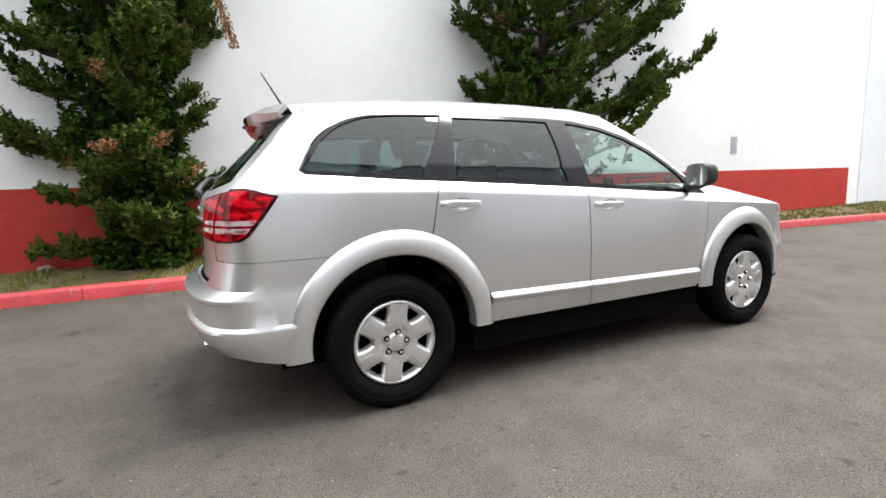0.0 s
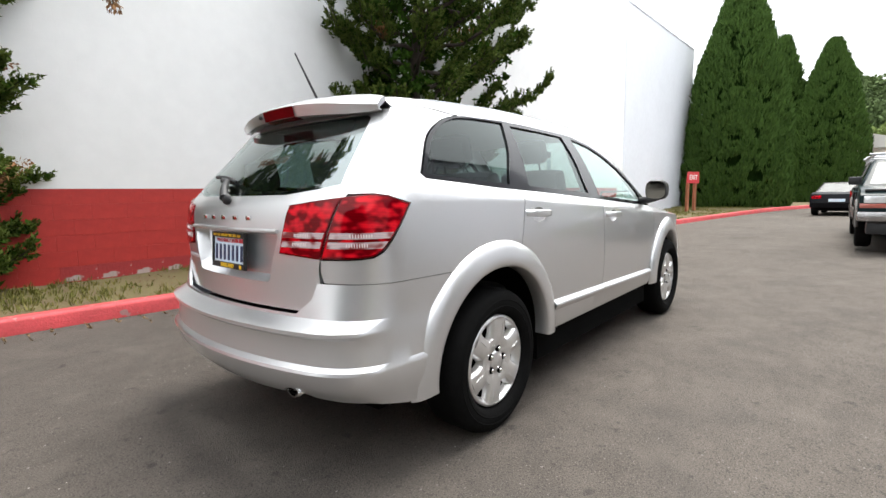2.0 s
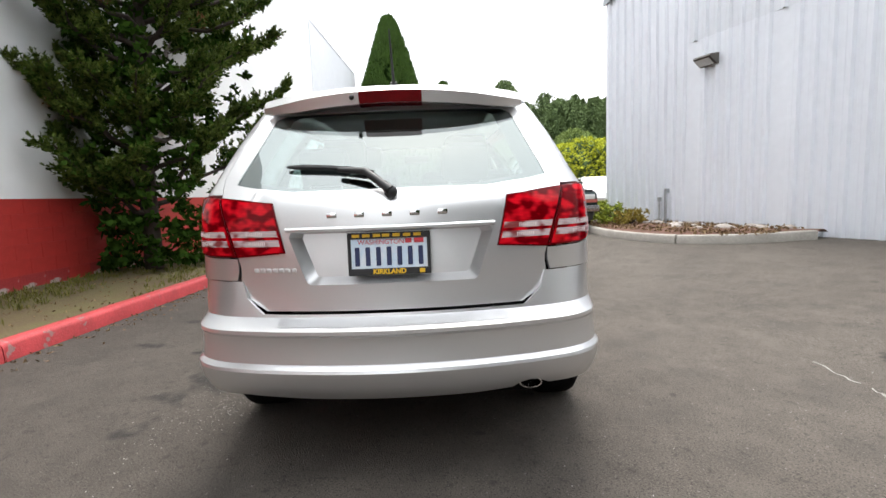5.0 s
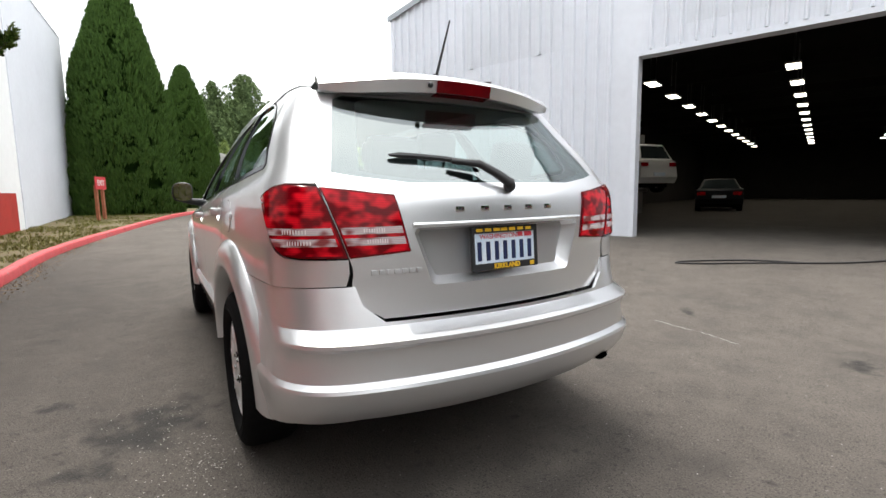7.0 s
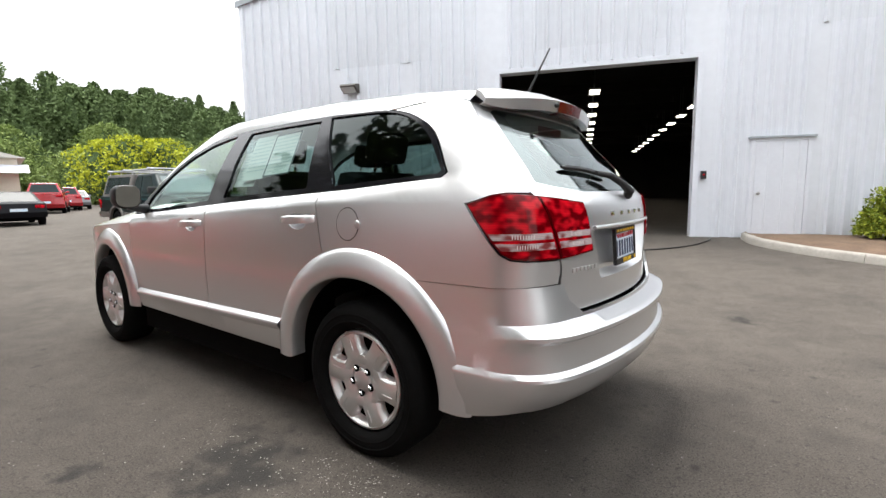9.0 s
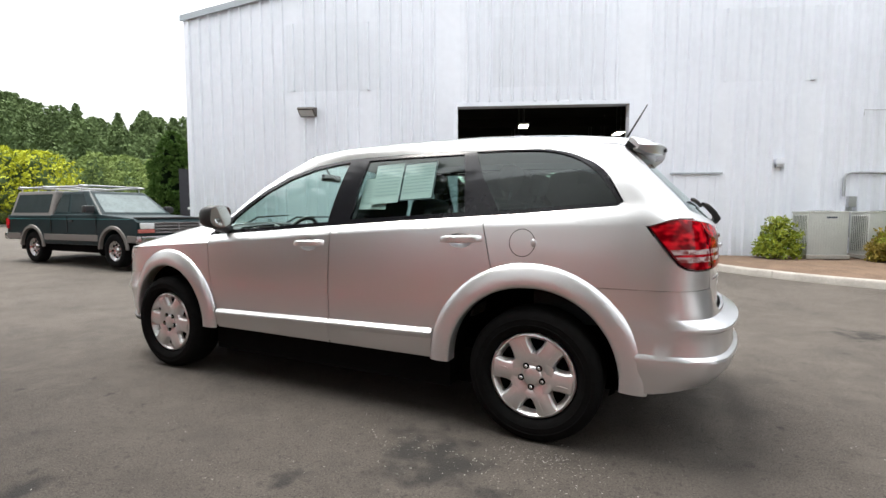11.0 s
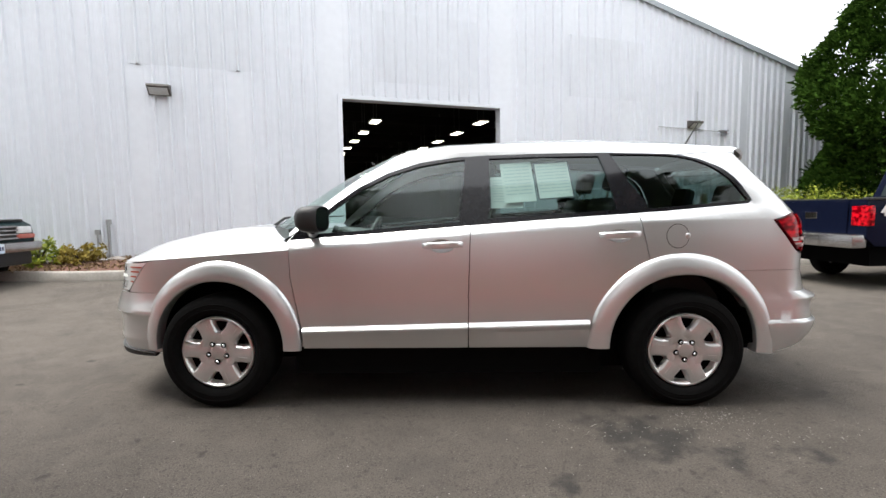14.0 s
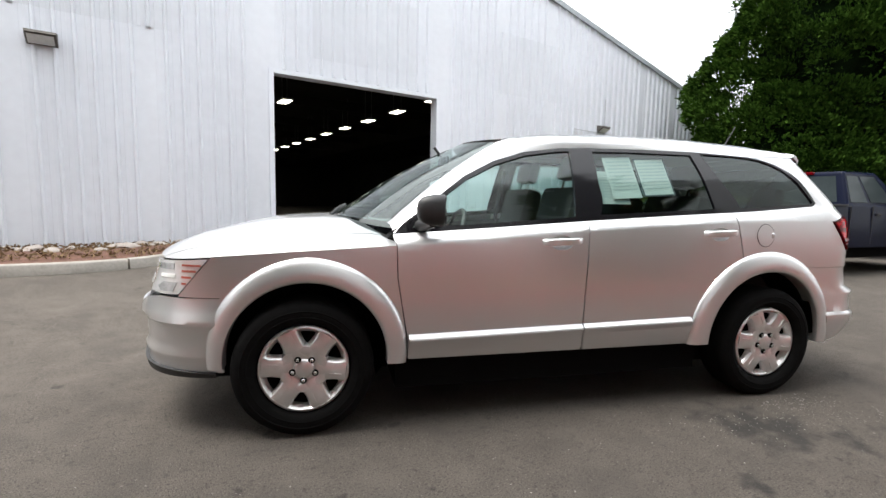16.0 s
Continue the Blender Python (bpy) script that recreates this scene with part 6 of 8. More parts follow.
# papers taped inside the rear left door window
rng = random.Random(4)
for x0, z0, w, h, tilt_a in ((-0.350, 1.540, 0.20, 0.29, 4), (-0.560, 1.540, 0.23, 0.27, 4), (-0.275, 1.44, 0.20, 0.22, 0)):
    zc = z0 - h / 2
    yy = BODY.at(BODY.w_side(x0 - w / 2, zc), zc).y - (0.040 if h < 0.23 else 0.034)
    sl = (BODY.at(BODY.w_side(x0 - w / 2, zc + 0.1), zc + 0.1).y - BODY.at(BODY.w_side(x0 - w / 2, zc - 0.1), zc - 0.1).y) / 0.2
    pm = Matrix.Translation((x0 - w / 2, yy, zc)) @ Matrix.Rotation(-math.atan(sl), 4, "X") @ Matrix.Rotation(radians(tilt_a), 4, "Y")
    top = new("window_sheet")
    top.parent = car
    top.matrix_local = pm
    top["label"] = "printed paper sheet behind the glass"
    bm = bmesh.new()
    box(bm, -w / 2, w / 2, -0.0015, 0.0, -h / 2, h / 2)
    part("paper", bm, PAPER, top)
    bm = bmesh.new()
    bars(bm, -w * 0.42, w * 0.42, h * 0.40, 9, h * 0.085, h * 0.03, rng)
    for v in bm.verts:
        v.co.y += 0.0012
    part("print", bm, INK_G, top)
    if w > 0.22:
        bm = bmesh.new()
        for x_0, x_1, z_0, z_1 in ((-0.5, 0.5, 0.47, 0.5), (-0.5, 0.5, -0.5, -0.47), (-0.5, -0.46, -0.5, 0.5), (0.46, 0.5, -0.5, 0.5)):
            box(bm, x_0 * w, x_1 * w, 0.0005, 0.0014, z_0 * h, z_1 * h)
        part("border", bm, INK, top)

# ---- other vehicles ----
def panel_quad(bm, a, b, c, d, u0, u1, v0, v1, out):
    """A small flat piece on the four-cornered face a-b-c-d, lifted by out along its normal."""
    a, b, c, d = Vector(a), Vector(b), Vector(c), Vector(d)
    n = (b - a).cross(d - a).normalized()

    def at(u, v):
        return (a.lerp(b, u)).lerp(d.lerp(c, u), v) + n * out
    vs = [bm.verts.new(at(u, v)) for u, v in ((u0, v0), (u1, v0), (u1, v1), (u0, v1))]
    lo = [bm.verts.new(v.co - n * (abs(out) + 0.004)) for v in vs]
    bm.faces.new(vs)
    for i in range(4):
        bm.faces.new((vs[i], lo[i], lo[(i + 1) % 4], vs[(i + 1) % 4]))


def road_wheel(parent, x, y, out, r, cover):
    top = new("wheel")
    top.parent = parent
    top.matrix_local = pose(x, y, r) if out > 0 else pose(x, y, r, 0, 0, 180)
    bm = bmesh.new()
    lathe(bm, [(r * 0.58, -0.10), (r * 0.9, -0.11), (r, -0.08), (r, 0.08), (r * 0.94, 0.105), (r * 0.75, 0.112), (r * 0.60, 0.09), (r * 0.58, 0.04)], 32)
    part("tyre", bm, RUBBER, top, smooth=45)
    bm = bmesh.new()
    lathe(bm, [(0.001, 0.060), (r * 0.16, 0.070), (r * 0.20, 0.050), (r * 0.44, 0.055), (r * 0.52, 0.080), (r * 0.585, 0.090), (r * 0.585, 0.04)], 32)
    rim = part("rim", bm, cover, top, smooth=30)
    for k in range(8):
        a = k * math.tau / 8
        bm = bmesh.new()
        lathe(bm, [(0.026, 0.062), (0.001, 0.062)], 8)
        for v in bm.verts:
            v.co += Vector((r * 0.36 * math.cos(a), 0, r * 0.36 * math.sin(a)))
        part("rim_hole", bm, UNDER, rim)


def shell(profile, hw, bevel, crown=0.04):
    """A body from its side outline: full width low down, drawn in a little at the top."""
    bm = bmesh.new()
    prism(bm, profile, -hw, hw)
    es = [e for e in bm.edges if abs(e.verts[0].co.y - e.verts[1].co.y) < 1e-6]
    bmesh.ops.bevel(bm, geom=es, offset=bevel, segments=3, profile=0.6, affect="EDGES")
    for v in bm.verts:
        if v.co.z > 0.75:
            v.co.y *= 1 - crown * (v.co.z - 0.75) / 0.4
    return bm


def cab_corners(x0, x1, hw0, z0, x2, x3, hw1, z1):
    lo = [(x0, -hw0, z0), (x1, -hw0, z0), (x1, hw0, z0), (x0, hw0, z0)]
    hi = [(x2, -hw1, z1), (x3, -hw1, z1), (x3, hw1, z1), (x2, hw1, z1)]
    return lo, hi


def cab_mesh(lo, hi, bevel):
    bm = bmesh.new()
    a, b = [bm.verts.new(p) for p in lo], [bm.verts.new(p) for p in hi]
    bm.faces.new(a[::-1])
    bm.faces.new(b)
    for i in range(4):
        bm.faces.new((a[i], a[(i + 1) % 4], b[(i + 1) % 4], b[i]))
    es = [e for e in bm.edges if max(v.co.z for v in e.verts) > lo[0][2] + 0.01]
    bmesh.ops.bevel(bm, geom=es, offset=bevel, segments=3, profile=0.6, affect="EDGES")
    return bm


def glaze(parent, lo, hi, gaps, material=None):
    """Panes on the four sides of a cab; gaps: lists of (u0, u1) for each side: right, front, left, rear."""
    order = ((0, 1), (1, 2), (2, 3), (3, 0))
    names = ("side_window", "windscreen", "side_window", "rear_window")
    for (i, j), nm, spans in zip(order, names, gaps):
        for u0, u1 in spans:
            bm = bmesh.new()
            panel_quad(bm, lo[i], lo[j], hi[j], hi[i], u0, u1, 0.10, 0.86, 0.006)
            part(nm, bm, material or (GLASS_L if nm == "windscreen" else GLASS_XS), parent)


GLASS_XS = mat("dark_window_glass", (0.030, 0.038, 0.040), 0.08, var=0.15, scale=3, spec=0.10)
GLASS_L = mat("pale_windscreen_glass", (0.10, 0.13, 0.13), 0.08, var=0.3, scale=3, spec=0.5)
CHROME_D = mat("weathered_chrome", (0.40, 0.39, 0.39), 0.22, metal=0.9, var=0.15, scale=12)
TEAL = mat("teal_stripe", (0.05, 0.25, 0.26), 0.4, var=0.05, scale=9)
FLARE_T = mat("taupe_arch_moulding", (0.12, 0.11, 0.10), 0.5, var=0.1, scale=10)


def arch_ring(parent, cx, cz, r, w, y, material):
    bm = bmesh.new()
    rows = []
    for i in range(19):
        a = radians(2 + 176 * i / 18)
        rows.append([(cx + q * math.cos(a), yy, cz + q * math.sin(a)) for q, yy in ((r + w, y * 0.99), (r + w * 0.8, y * 1.022), (r, y * 1.026), (r - 0.012, y * 0.96))])
    loft(bm, rows)
    bmesh.ops.recalc_face_normals(bm, faces=bm.faces[:])
    part("arch_moulding", bm, material, parent, smooth=50)


def pickup(name, label, m, paint, front, flares, canopy, rack, wheel_mat, letter=False, bed_rail=False):
    top = base(name, label, "pickup truck", m)
    arch = 0.43
    prof = [(2.36, 0.50), (2.40, 0.70), (2.38, 0.93), (2.26, 1.00), (1.75, 1.045), (1.12, 1.085), (-0.62, 1.085), (-0.64, 1.07), (-2.42, 1.07), (-2.44, 0.62), (-2.30, 0.52)]
    prof += [(-1.36 + arch * math.cos(radians(a)), 0.36 + arch * math.sin(radians(a))) for a in range(160, 19, -14)]
    prof += [(-0.86, 0.44), (1.12, 0.44)]
    prof += [(1.62 + arch * math.cos(radians(a)), 0.36 + arch * math.sin(radians(a))) for a in range(168, 19, -14)]
    part("body", shell(prof, 0.86, 0.022), paint, top, smooth=35)
    bm = bmesh.new()
    box(bm, -2.2, 2.2, -0.70, 0.70, 0.27, 0.62)
    part("chassis", bm, UNDER, top)
    lo, hi = cab_corners(-0.62, 1.14, 0.80, 1.075, -0.52, 0.42, 0.62, 1.60)
    part("cab", cab_mesh(lo, hi, 0.05), paint, top, smooth=35)
    glaze(top, lo, hi, [[(0.06, 0.34), (0.40, 0.80)], [(0.07, 0.93)], [(0.20, 0.60), (0.66, 0.94)], [(0.1, 0.9)]])
    for sy in (1, -1):
        for cx in (1.62, -1.36):
            road_wheel(top, cx, 0.74 * sy, sy, 0.345, wheel_mat)
            if flares:
                arch_ring(top, cx, 0.36, arch, 0.07, 0.86 * sy, flares)
        bm = bmesh.new()
        box(bm, 0.80, 0.94, 0.88 * sy - 0.10, 0.88 * sy + 0.10, 1.12, 1.27, bevel=0.03)
        part("door_mirror", bm, BLACK_P, top, smooth=40)
        for xs in (1.06, 0.02, -0.60):
            bm = bmesh.new()
            box(bm, xs - 0.004, xs + 0.004, 0.852 * sy - 0.010, 0.852 * sy + 0.010, 0.50, 1.06)
            part("door_gap", bm, BLACK_P, top)
        bm = bmesh.new()
        box(bm, 0.12, 0.24, 0.86 * sy - 0.018, 0.86 * sy + 0.018, 0.93, 0.965, bevel=0.008)
        part("door_handle", bm, BLACK_P, top)
        bm = bmesh.new()
        box(bm, -2.447, -2.33, 0.75 * sy - 0.12, 0.75 * sy + 0.12, 0.76, 1.0, bevel=0.02)
        part("tail_lamp", bm, RED_LENS, top, "red tail lamp", smooth=40)
    if flares:
        for sy in (1, -1):
            for xa, xb in ((-0.86, 1.12), (2.08, 2.36), (-2.40, -1.84)):
                bm = bmesh.new()
                box(bm, xa, xb, 0.862 * sy - 0.012, 0.862 * sy + 0.012, 0.53, 0.66, bevel=0.006)
                part("side_moulding", bm, flares, top, "taupe lower side band")
            bm = bmesh.new()
            box(bm, -2.38, 2.2, 0.858 * sy - 0.006, 0.858 * sy + 0.006, 0.985, 0.993)
            part("pinstripe", bm, TEAL, top, "thin teal pinstripe")
        bm = bmesh.new()
        box(bm, 2.16, 2.29, -0.78, 0.78, 0.995, 1.035, bevel=0.015)
        part("bonnet_deflector", bm, BLACK_P, top, "black plastic bonnet deflector", smooth=40)
    # front: bumper, grille, lamps
    bm = bmesh.new()
    box(bm, 2.34, 2.52, -0.87, 0.87, 0.50, 0.66, bevel=0.03)
    part("front_bumper", bm, front, top, "bright steel front bumper", smooth=40)
    bm = bmesh.new()
    box(bm, 2.20, 2.44, -0.74, 0.74, 0.28, 0.50, bevel=0.04)
    part("valance", bm, BLACK_P, top, smooth=40)
    bm = bmesh.new()
    box(bm, 2.36, 2.415, -0.50, 0.50, 0.70, 0.92)
    part("grille", bm, BLACK_P, top)
    for z in (0.725, 0.79, 0.855, 0.915):
        bm = bmesh.new()
        box(bm, 2.37, 2.432, -0.52, 0.52, z - 0.014, z + 0.014, bevel=0.005)
        part("grille_bar", bm, CHROME_D, top)
    bm = bmesh.new()
    box(bm, 2.37, 2.435, -0.02, 0.02, 0.71, 0.92, bevel=0.006)
    part("grille_bar", bm, CHROME_D, top)
    for sy in (1, -1):
        bm = bmesh.new()
        box(bm, 2.33, 2.42, 0.655 * sy - 0.14, 0.655 * sy + 0.14, 0.80, 0.92, bevel=0.02)
        part("headlamp", bm, LAMP_GLASS, top, "clear rectangular headlamp", smooth=40)
        bm = bmesh.new()
        box(bm, 2.30, 2.415, 0.68 * sy - 0.165, 0.68 * sy + 0.175, 0.715, 0.795, bevel=0.02)
        part("indicator", bm, AMBER, top, "amber indicator", smooth=40)
    bm = bmesh.new()
    box(bm, 2.52, 2.532, -0.15, 0.15, 0.505, 0.655)
    pl = part("number_plate", bm, PLATE_W, top)
    bm = bmesh.new()
    for k in range(6):
        box(bm, 2.532, 2.536, -0.115 + 0.044 * k, -0.09 + 0.044 * k, 0.55, 0.61)
    part("plate_characters", bm, PLATE_N, pl)
    # tail
    bm = bmesh.new()
    box(bm, -2.62, -2.40, -0.84, 0.84, 0.50, 0.66, bevel=0.03)
    part("rear_bumper", bm, front, top, "bright steel rear bumper", smooth=40)
    bm = bmesh.new()
    box(bm, -2.452, -2.44, -0.58, 0.58, 0.66, 1.05, bevel=0.004)
    tg = part("tailgate", bm, paint, top)
    bm = bmesh.new()
    box(bm, -2.462, -2.45, -0.10, 0.10, 0.84, 0.92, bevel=0.006)
    part("tailgate_handle", bm, CHROME, tg)
    bm = bmesh.new()
    box(bm, -2.632, -2.62, 0.06, 0.30, 0.53, 0.63)
    part("rear_plate", bm, YELLOW, top, "orange plate on the bumper")
    if bed_rail:
        for sy in (1, -1):
            bm = bmesh.new()
            box(bm, -2.42, -0.66, 0.80 * sy - 0.05, 0.80 * sy + 0.05, 1.065, 1.095, bevel=0.012)
            part("bed_rail", bm, BLACK_P, top)
        bm = bmesh.new()
        box(bm, -2.36, -0.68, -0.70, 0.70, 1.07, 1.078)
        part("bed_cover", bm, BLACK_P, top)
        bm = bmesh.new()
        box(bm, -0.56, -0.50, -0.14, 0.14, 1.555, 1.60, bevel=0.01)
        part("high_brake_lamp", bm, RED_DEEP, top, "small red lamp over the rear window")
    if canopy:
        lo, hi = cab_corners(-2.40, -0.66, 0.80, 1.07, -2.34, -0.70, 0.64, 1.62)
        part("canopy", cab_mesh(lo, hi, 0.05), canopy, top, "pale work canopy over the bed", smooth=35)
        glaze(top, lo, hi, [[(0.08, 0.92)], [], [(0.08, 0.92)], [(0.1, 0.9)]])
        for sy in (1, -1):
            bm = bmesh.new()
            tube(bm, [(-2.30, 0.64 * sy, 1.70), (0.42, 0.60 * sy, 1.70)], 0.022, 8)
            part("rack_rail", bm, rack, top, smooth=60)
            for xs in (-2.2, -1.5, -0.8, 0.2):
                bm = bmesh.new()
                tube(bm, [(xs, 0.62 * sy, 1.58), (xs, 0.62 * sy, 1.70)], 0.014, 6)
                part("rack_post", bm, rack, top)
        for xs in (-2.2, -1.2, 0.2):
            bm = bmesh.new()
            tube(bm, [(xs, -0.68, 1.72), (xs, 0.68, 1.72)], 0.02, 8)
            part("rack_bar", bm, rack, top)
    if letter:
        bm = bmesh.new()
        for sy in (1, -1):
            mm = Matrix.Translation((-2.12, 0.868 * sy, 0.93)) @ (Matrix(((-1, 0, 0, 0), (0, 0, 1, 0), (0, 1, 0, 0), (0, 0, 0, 1))) if sy > 0 else Matrix(((1, 0, 0, 0), (0, 0, -1, 0), (0, 1, 0, 0), (0, 0, 0, 1))))
            text_mesh("side_lettering", "4x4", 0.17, WHITE_C, top, mm, 0.002, "white side lettering", bold=0.004)
        bm.free()
    return top


TRUCK_DIR = 161.0
pickup("pickup_truck", "dark green pickup truck with a canopy and roof rack", pose(7.6, -6.05, ground_z(7.6, -6.05) + 0.012, 0, 0, TRUCK_DIR) @ Matrix.Diagonal((0.95, 0.965, 0.965, 1)), GREEN_BLK, CHROME_D, FLARE_T, FLARE_T, GALV, CHROME_D)
pickup("pickup_truck", "navy blue pickup truck with a chrome bumper", pose(-9.15, -1.08, ground_z(-9, -1), 0, 0, 168) @ Matrix.Diagonal((1.06, 1.0, 1.2, 1)), NAVY, CHROME_D, None, None, GALV, WHEEL_S, letter=True, bed_rail=True)


def hatchback(name, label, m, paint, tall=0.0, group=""):
    top = base(name, label, "car", m, group=group)
    arch = 0.35
    prof = [(2.10, 0.35), (2.22, 0.55), (2.12, 0.78), (1.10, 0.95 + tall), (-1.75, 1.0 + tall), (-2.15, 0.92 + tall), (-2.22, 0.55), (-2.10, 0.34)]
    prof += [(-1.35 + arch * math.cos(radians(a)), 0.32 + arch * math.sin(radians(a))) for a in range(170, 9, -16)]
    prof += [(1.35 + arch * math.cos(radians(a)), 0.32 + arch * math.sin(radians(a))) for a in range(170, 9, -16)]
    part("body", shell(prof, 0.88, 0.04, 0.06), paint, top, smooth=35)
    bm = bmesh.new()
    box(bm, -1.9, 1.9, -0.7, 0.7, 0.2, 0.6)
    part("chassis", bm, UNDER, top)
    lo, hi = cab_corners(-2.05 if tall else -1.75, 1.05, 0.82, 0.95 + tall, -1.75 if tall else -1.05, 0.15, 0.60, 1.42 + tall * 1.6)
    part("cab", cab_mesh(lo, hi, 0.07), paint, top, smooth=35)
    glaze(top, lo, hi, [[(0.10, 0.33), (0.36, 0.58), (0.61, 0.86)], [(0.07, 0.93)], [(0.14, 0.39), (0.42, 0.64), (0.67, 0.90)], [(0.08, 0.92)]])
    for sy in (1, -1):
        for cx in (1.35, -1.35):
            road_wheel(top, cx, 0.78 * sy, sy, 0.32 + tall * 0.2, WHEEL_S)
        bm = bmesh.new()
        box(bm, -2.20, -2.05, 0.66 * sy - 0.16, 0.66 * sy + 0.16, 0.72 + tall, 0.86 + tall, bevel=0.03)
        part("tail_lamp", bm, RED_LENS, top)
        bm = bmesh.new()
        box(bm, 1.98, 2.18, 0.66 * sy - 0.17, 0.66 * sy + 0.17, 0.62, 0.76, bevel=0.03)
        part("headlamp", bm, LAMP_GLASS, top)
        bm = bmesh.new()
        box(bm, 0.72, 0.84, 0.90 * sy - 0.09, 0.90 * sy + 0.09, 0.98 + tall, 1.10 + tall, bevel=0.03)
        part("door_mirror", bm, paint, top)
    bm = bmesh.new()
    box(bm, -2.235, -2.21, -0.26, 0.26, 0.60, 0.72)
    part("number_plate", bm, PLATE_W, top)
    return top


FAR_Z = 0.20
hatchback("sedan", "black sedan seen from behind on the far asphalt", pose(18.0, -8.75, FAR_Z, 0, 0, -25) @ Matrix.Diagonal((0.86, 0.86, 0.83, 1)), BLACK_C)
hatchback("sport_utility_car", "red sport utility car parked far off", pose(29.0, -17.3, FAR_Z, 0, 0, -38), RED_C, 0.22)
hatchback("sport_utility_car", "dark red car in the far parking row", pose(33.2, -21.0, FAR_Z, 0, 0, -30), RED_C, 0.12)
hatchback("parked_car", "silver grey car in the far parking row", pose(35.5, -23.5, FAR_Z, 0, 0, -35), GREY_C)
hatchback("parked_car", "white car behind the dark green truck", pose(15.5, -14.2, FAR_Z, 0, 0, 150), WHITE_C, 0.1)
hatchback("sport_utility_car", "white sport utility car raised on a lift in the hall", pose(3.4, -17.0, 1.05, 0, 0, -30), WHITE_C, 0.22)
hatchback("parked_car", "dark car standing inside the dim hall", pose(0.6, -22.5, 0.17, 0, 0, -80), BLACK_C)
bm = bmesh.new()
lift = base("car_lift", "steel workshop car lift under the white car", "car lift", pose(3.4, -17.0, 0.17, 0, 0, -30))
for sy in (1, -1):
    bm = bmesh.new()
    box(bm, -0.15, 0.15, 1.15 * sy - 0.12, 1.15 * sy + 0.12, 0.0, 3.2, bevel=0.01)
    part("post", bm, STEEL, lift)
    for sx in (1, -1):
        bm = bmesh.new()
        tube(bm, [(0, 1.1 * sy, 0.98), (0.9 * sx, 0.7 * sy, 0.98)], 0.06, 8)
        part("arm", bm, STEEL, lift)

# ---- trees, shrubs, grass ----
RNG = np.random.default_rng(5)


def leaf_cloud(centres, spread, count, length, width, toward=None, lean=0.5, rng=RNG):
    """Small diamond leaves scattered round centres; returns points and faces."""
    centres = np.asarray(centres, float)
    n = len(centres) * count
    c = np.repeat(centres, count, axis=0)
    d = rng.normal(size=(n, 3))
    d /= np.linalg.norm(d, axis=1)[:, None]
    sp = np.repeat(np.broadcast_to(np.asarray(spread, float).reshape(-1, 1) if np.ndim(spread) == 1 else np.full((len(centres), 1), float(spread)), (len(centres), 1)), count, axis=0)
    p = c + d * sp * rng.random((n, 1)) ** 0.45 * np.array([1, 1, 0.75])
    ax = d + rng.normal(size=(n, 3)) * 0.5
    if toward is not None:
        ax = ax * (1 - lean) + np.repeat(np.asarray(toward, float), count, axis=0) * lean * 1.6
    ax /= np.linalg.norm(ax, axis=1)[:, None]
    bx = np.cross(ax, rng.normal(size=(n, 3)))
    bx /= np.linalg.norm(bx, axis=1)[:, None]
    L = length * rng.uniform(0.6, 1.4, (n, 1))
    W = width * rng.uniform(0.6, 1.4, (n, 1))
    v = np.stack([p - ax * L * 0.5, p + bx * W * 0.5 + ax * L * 0.05, p + ax * L * 0.5, p - bx * W * 0.5 + ax * L * 0.05], axis=1).reshape(-1, 3)
    f = np.arange(n * 4).reshape(-1, 4)
    return v, f


def merge(parts):
    vs, fs, k = [], [], 0
    for v, f in parts:
        vs.append(v)
        fs.append(f + k)
        k += len(v)
    return np.concatenate(vs), np.concatenate(fs)


def fingers(cs, tw, lens, count, length, width, nr):
    """Upswept sprays: scale leaves packed round short tapering twigs."""
    c, d = np.repeat(np.array([tuple(p) for p in cs]), count, axis=0), np.repeat(np.array([tuple(p) for p in tw]), count, axis=0)
    ll = np.repeat(np.array(lens), count)[:, None]
    n = len(c)
    u = nr.random((n, 1))
    side = nr.normal(size=(n, 3))
    side -= d * np.sum(side * d, axis=1)[:, None]
    side /= np.linalg.norm(side, axis=1)[:, None]
    p = c + d * ll * (u - 0.35) + side * ll * 0.36 * (1.05 - u) * nr.random((n, 1)) ** 0.5 + np.array([0, 0, 1]) * 0.12 * ll * u * u
    ax = d * 0.75 + side * 0.65 + nr.normal(size=(n, 3)) * 0.25
    ax /= np.linalg.norm(ax, axis=1)[:, None]
    bx = np.cross(ax, nr.normal(size=(n, 3)))
    bx /= np.linalg.norm(bx, axis=1)[:, None]
    L, W = length * nr.uniform(0.6, 1.4, (n, 1)), width * nr.uniform(0.7, 1.3, (n, 1))
    v = np.stack([p - ax * L * 0.5, p + bx * W * 0.5, p + ax * L * 0.5, p - bx * W * 0.5], axis=1).reshape(-1, 3)
    return v, np.arange(n * 4).reshape(-1, 4)


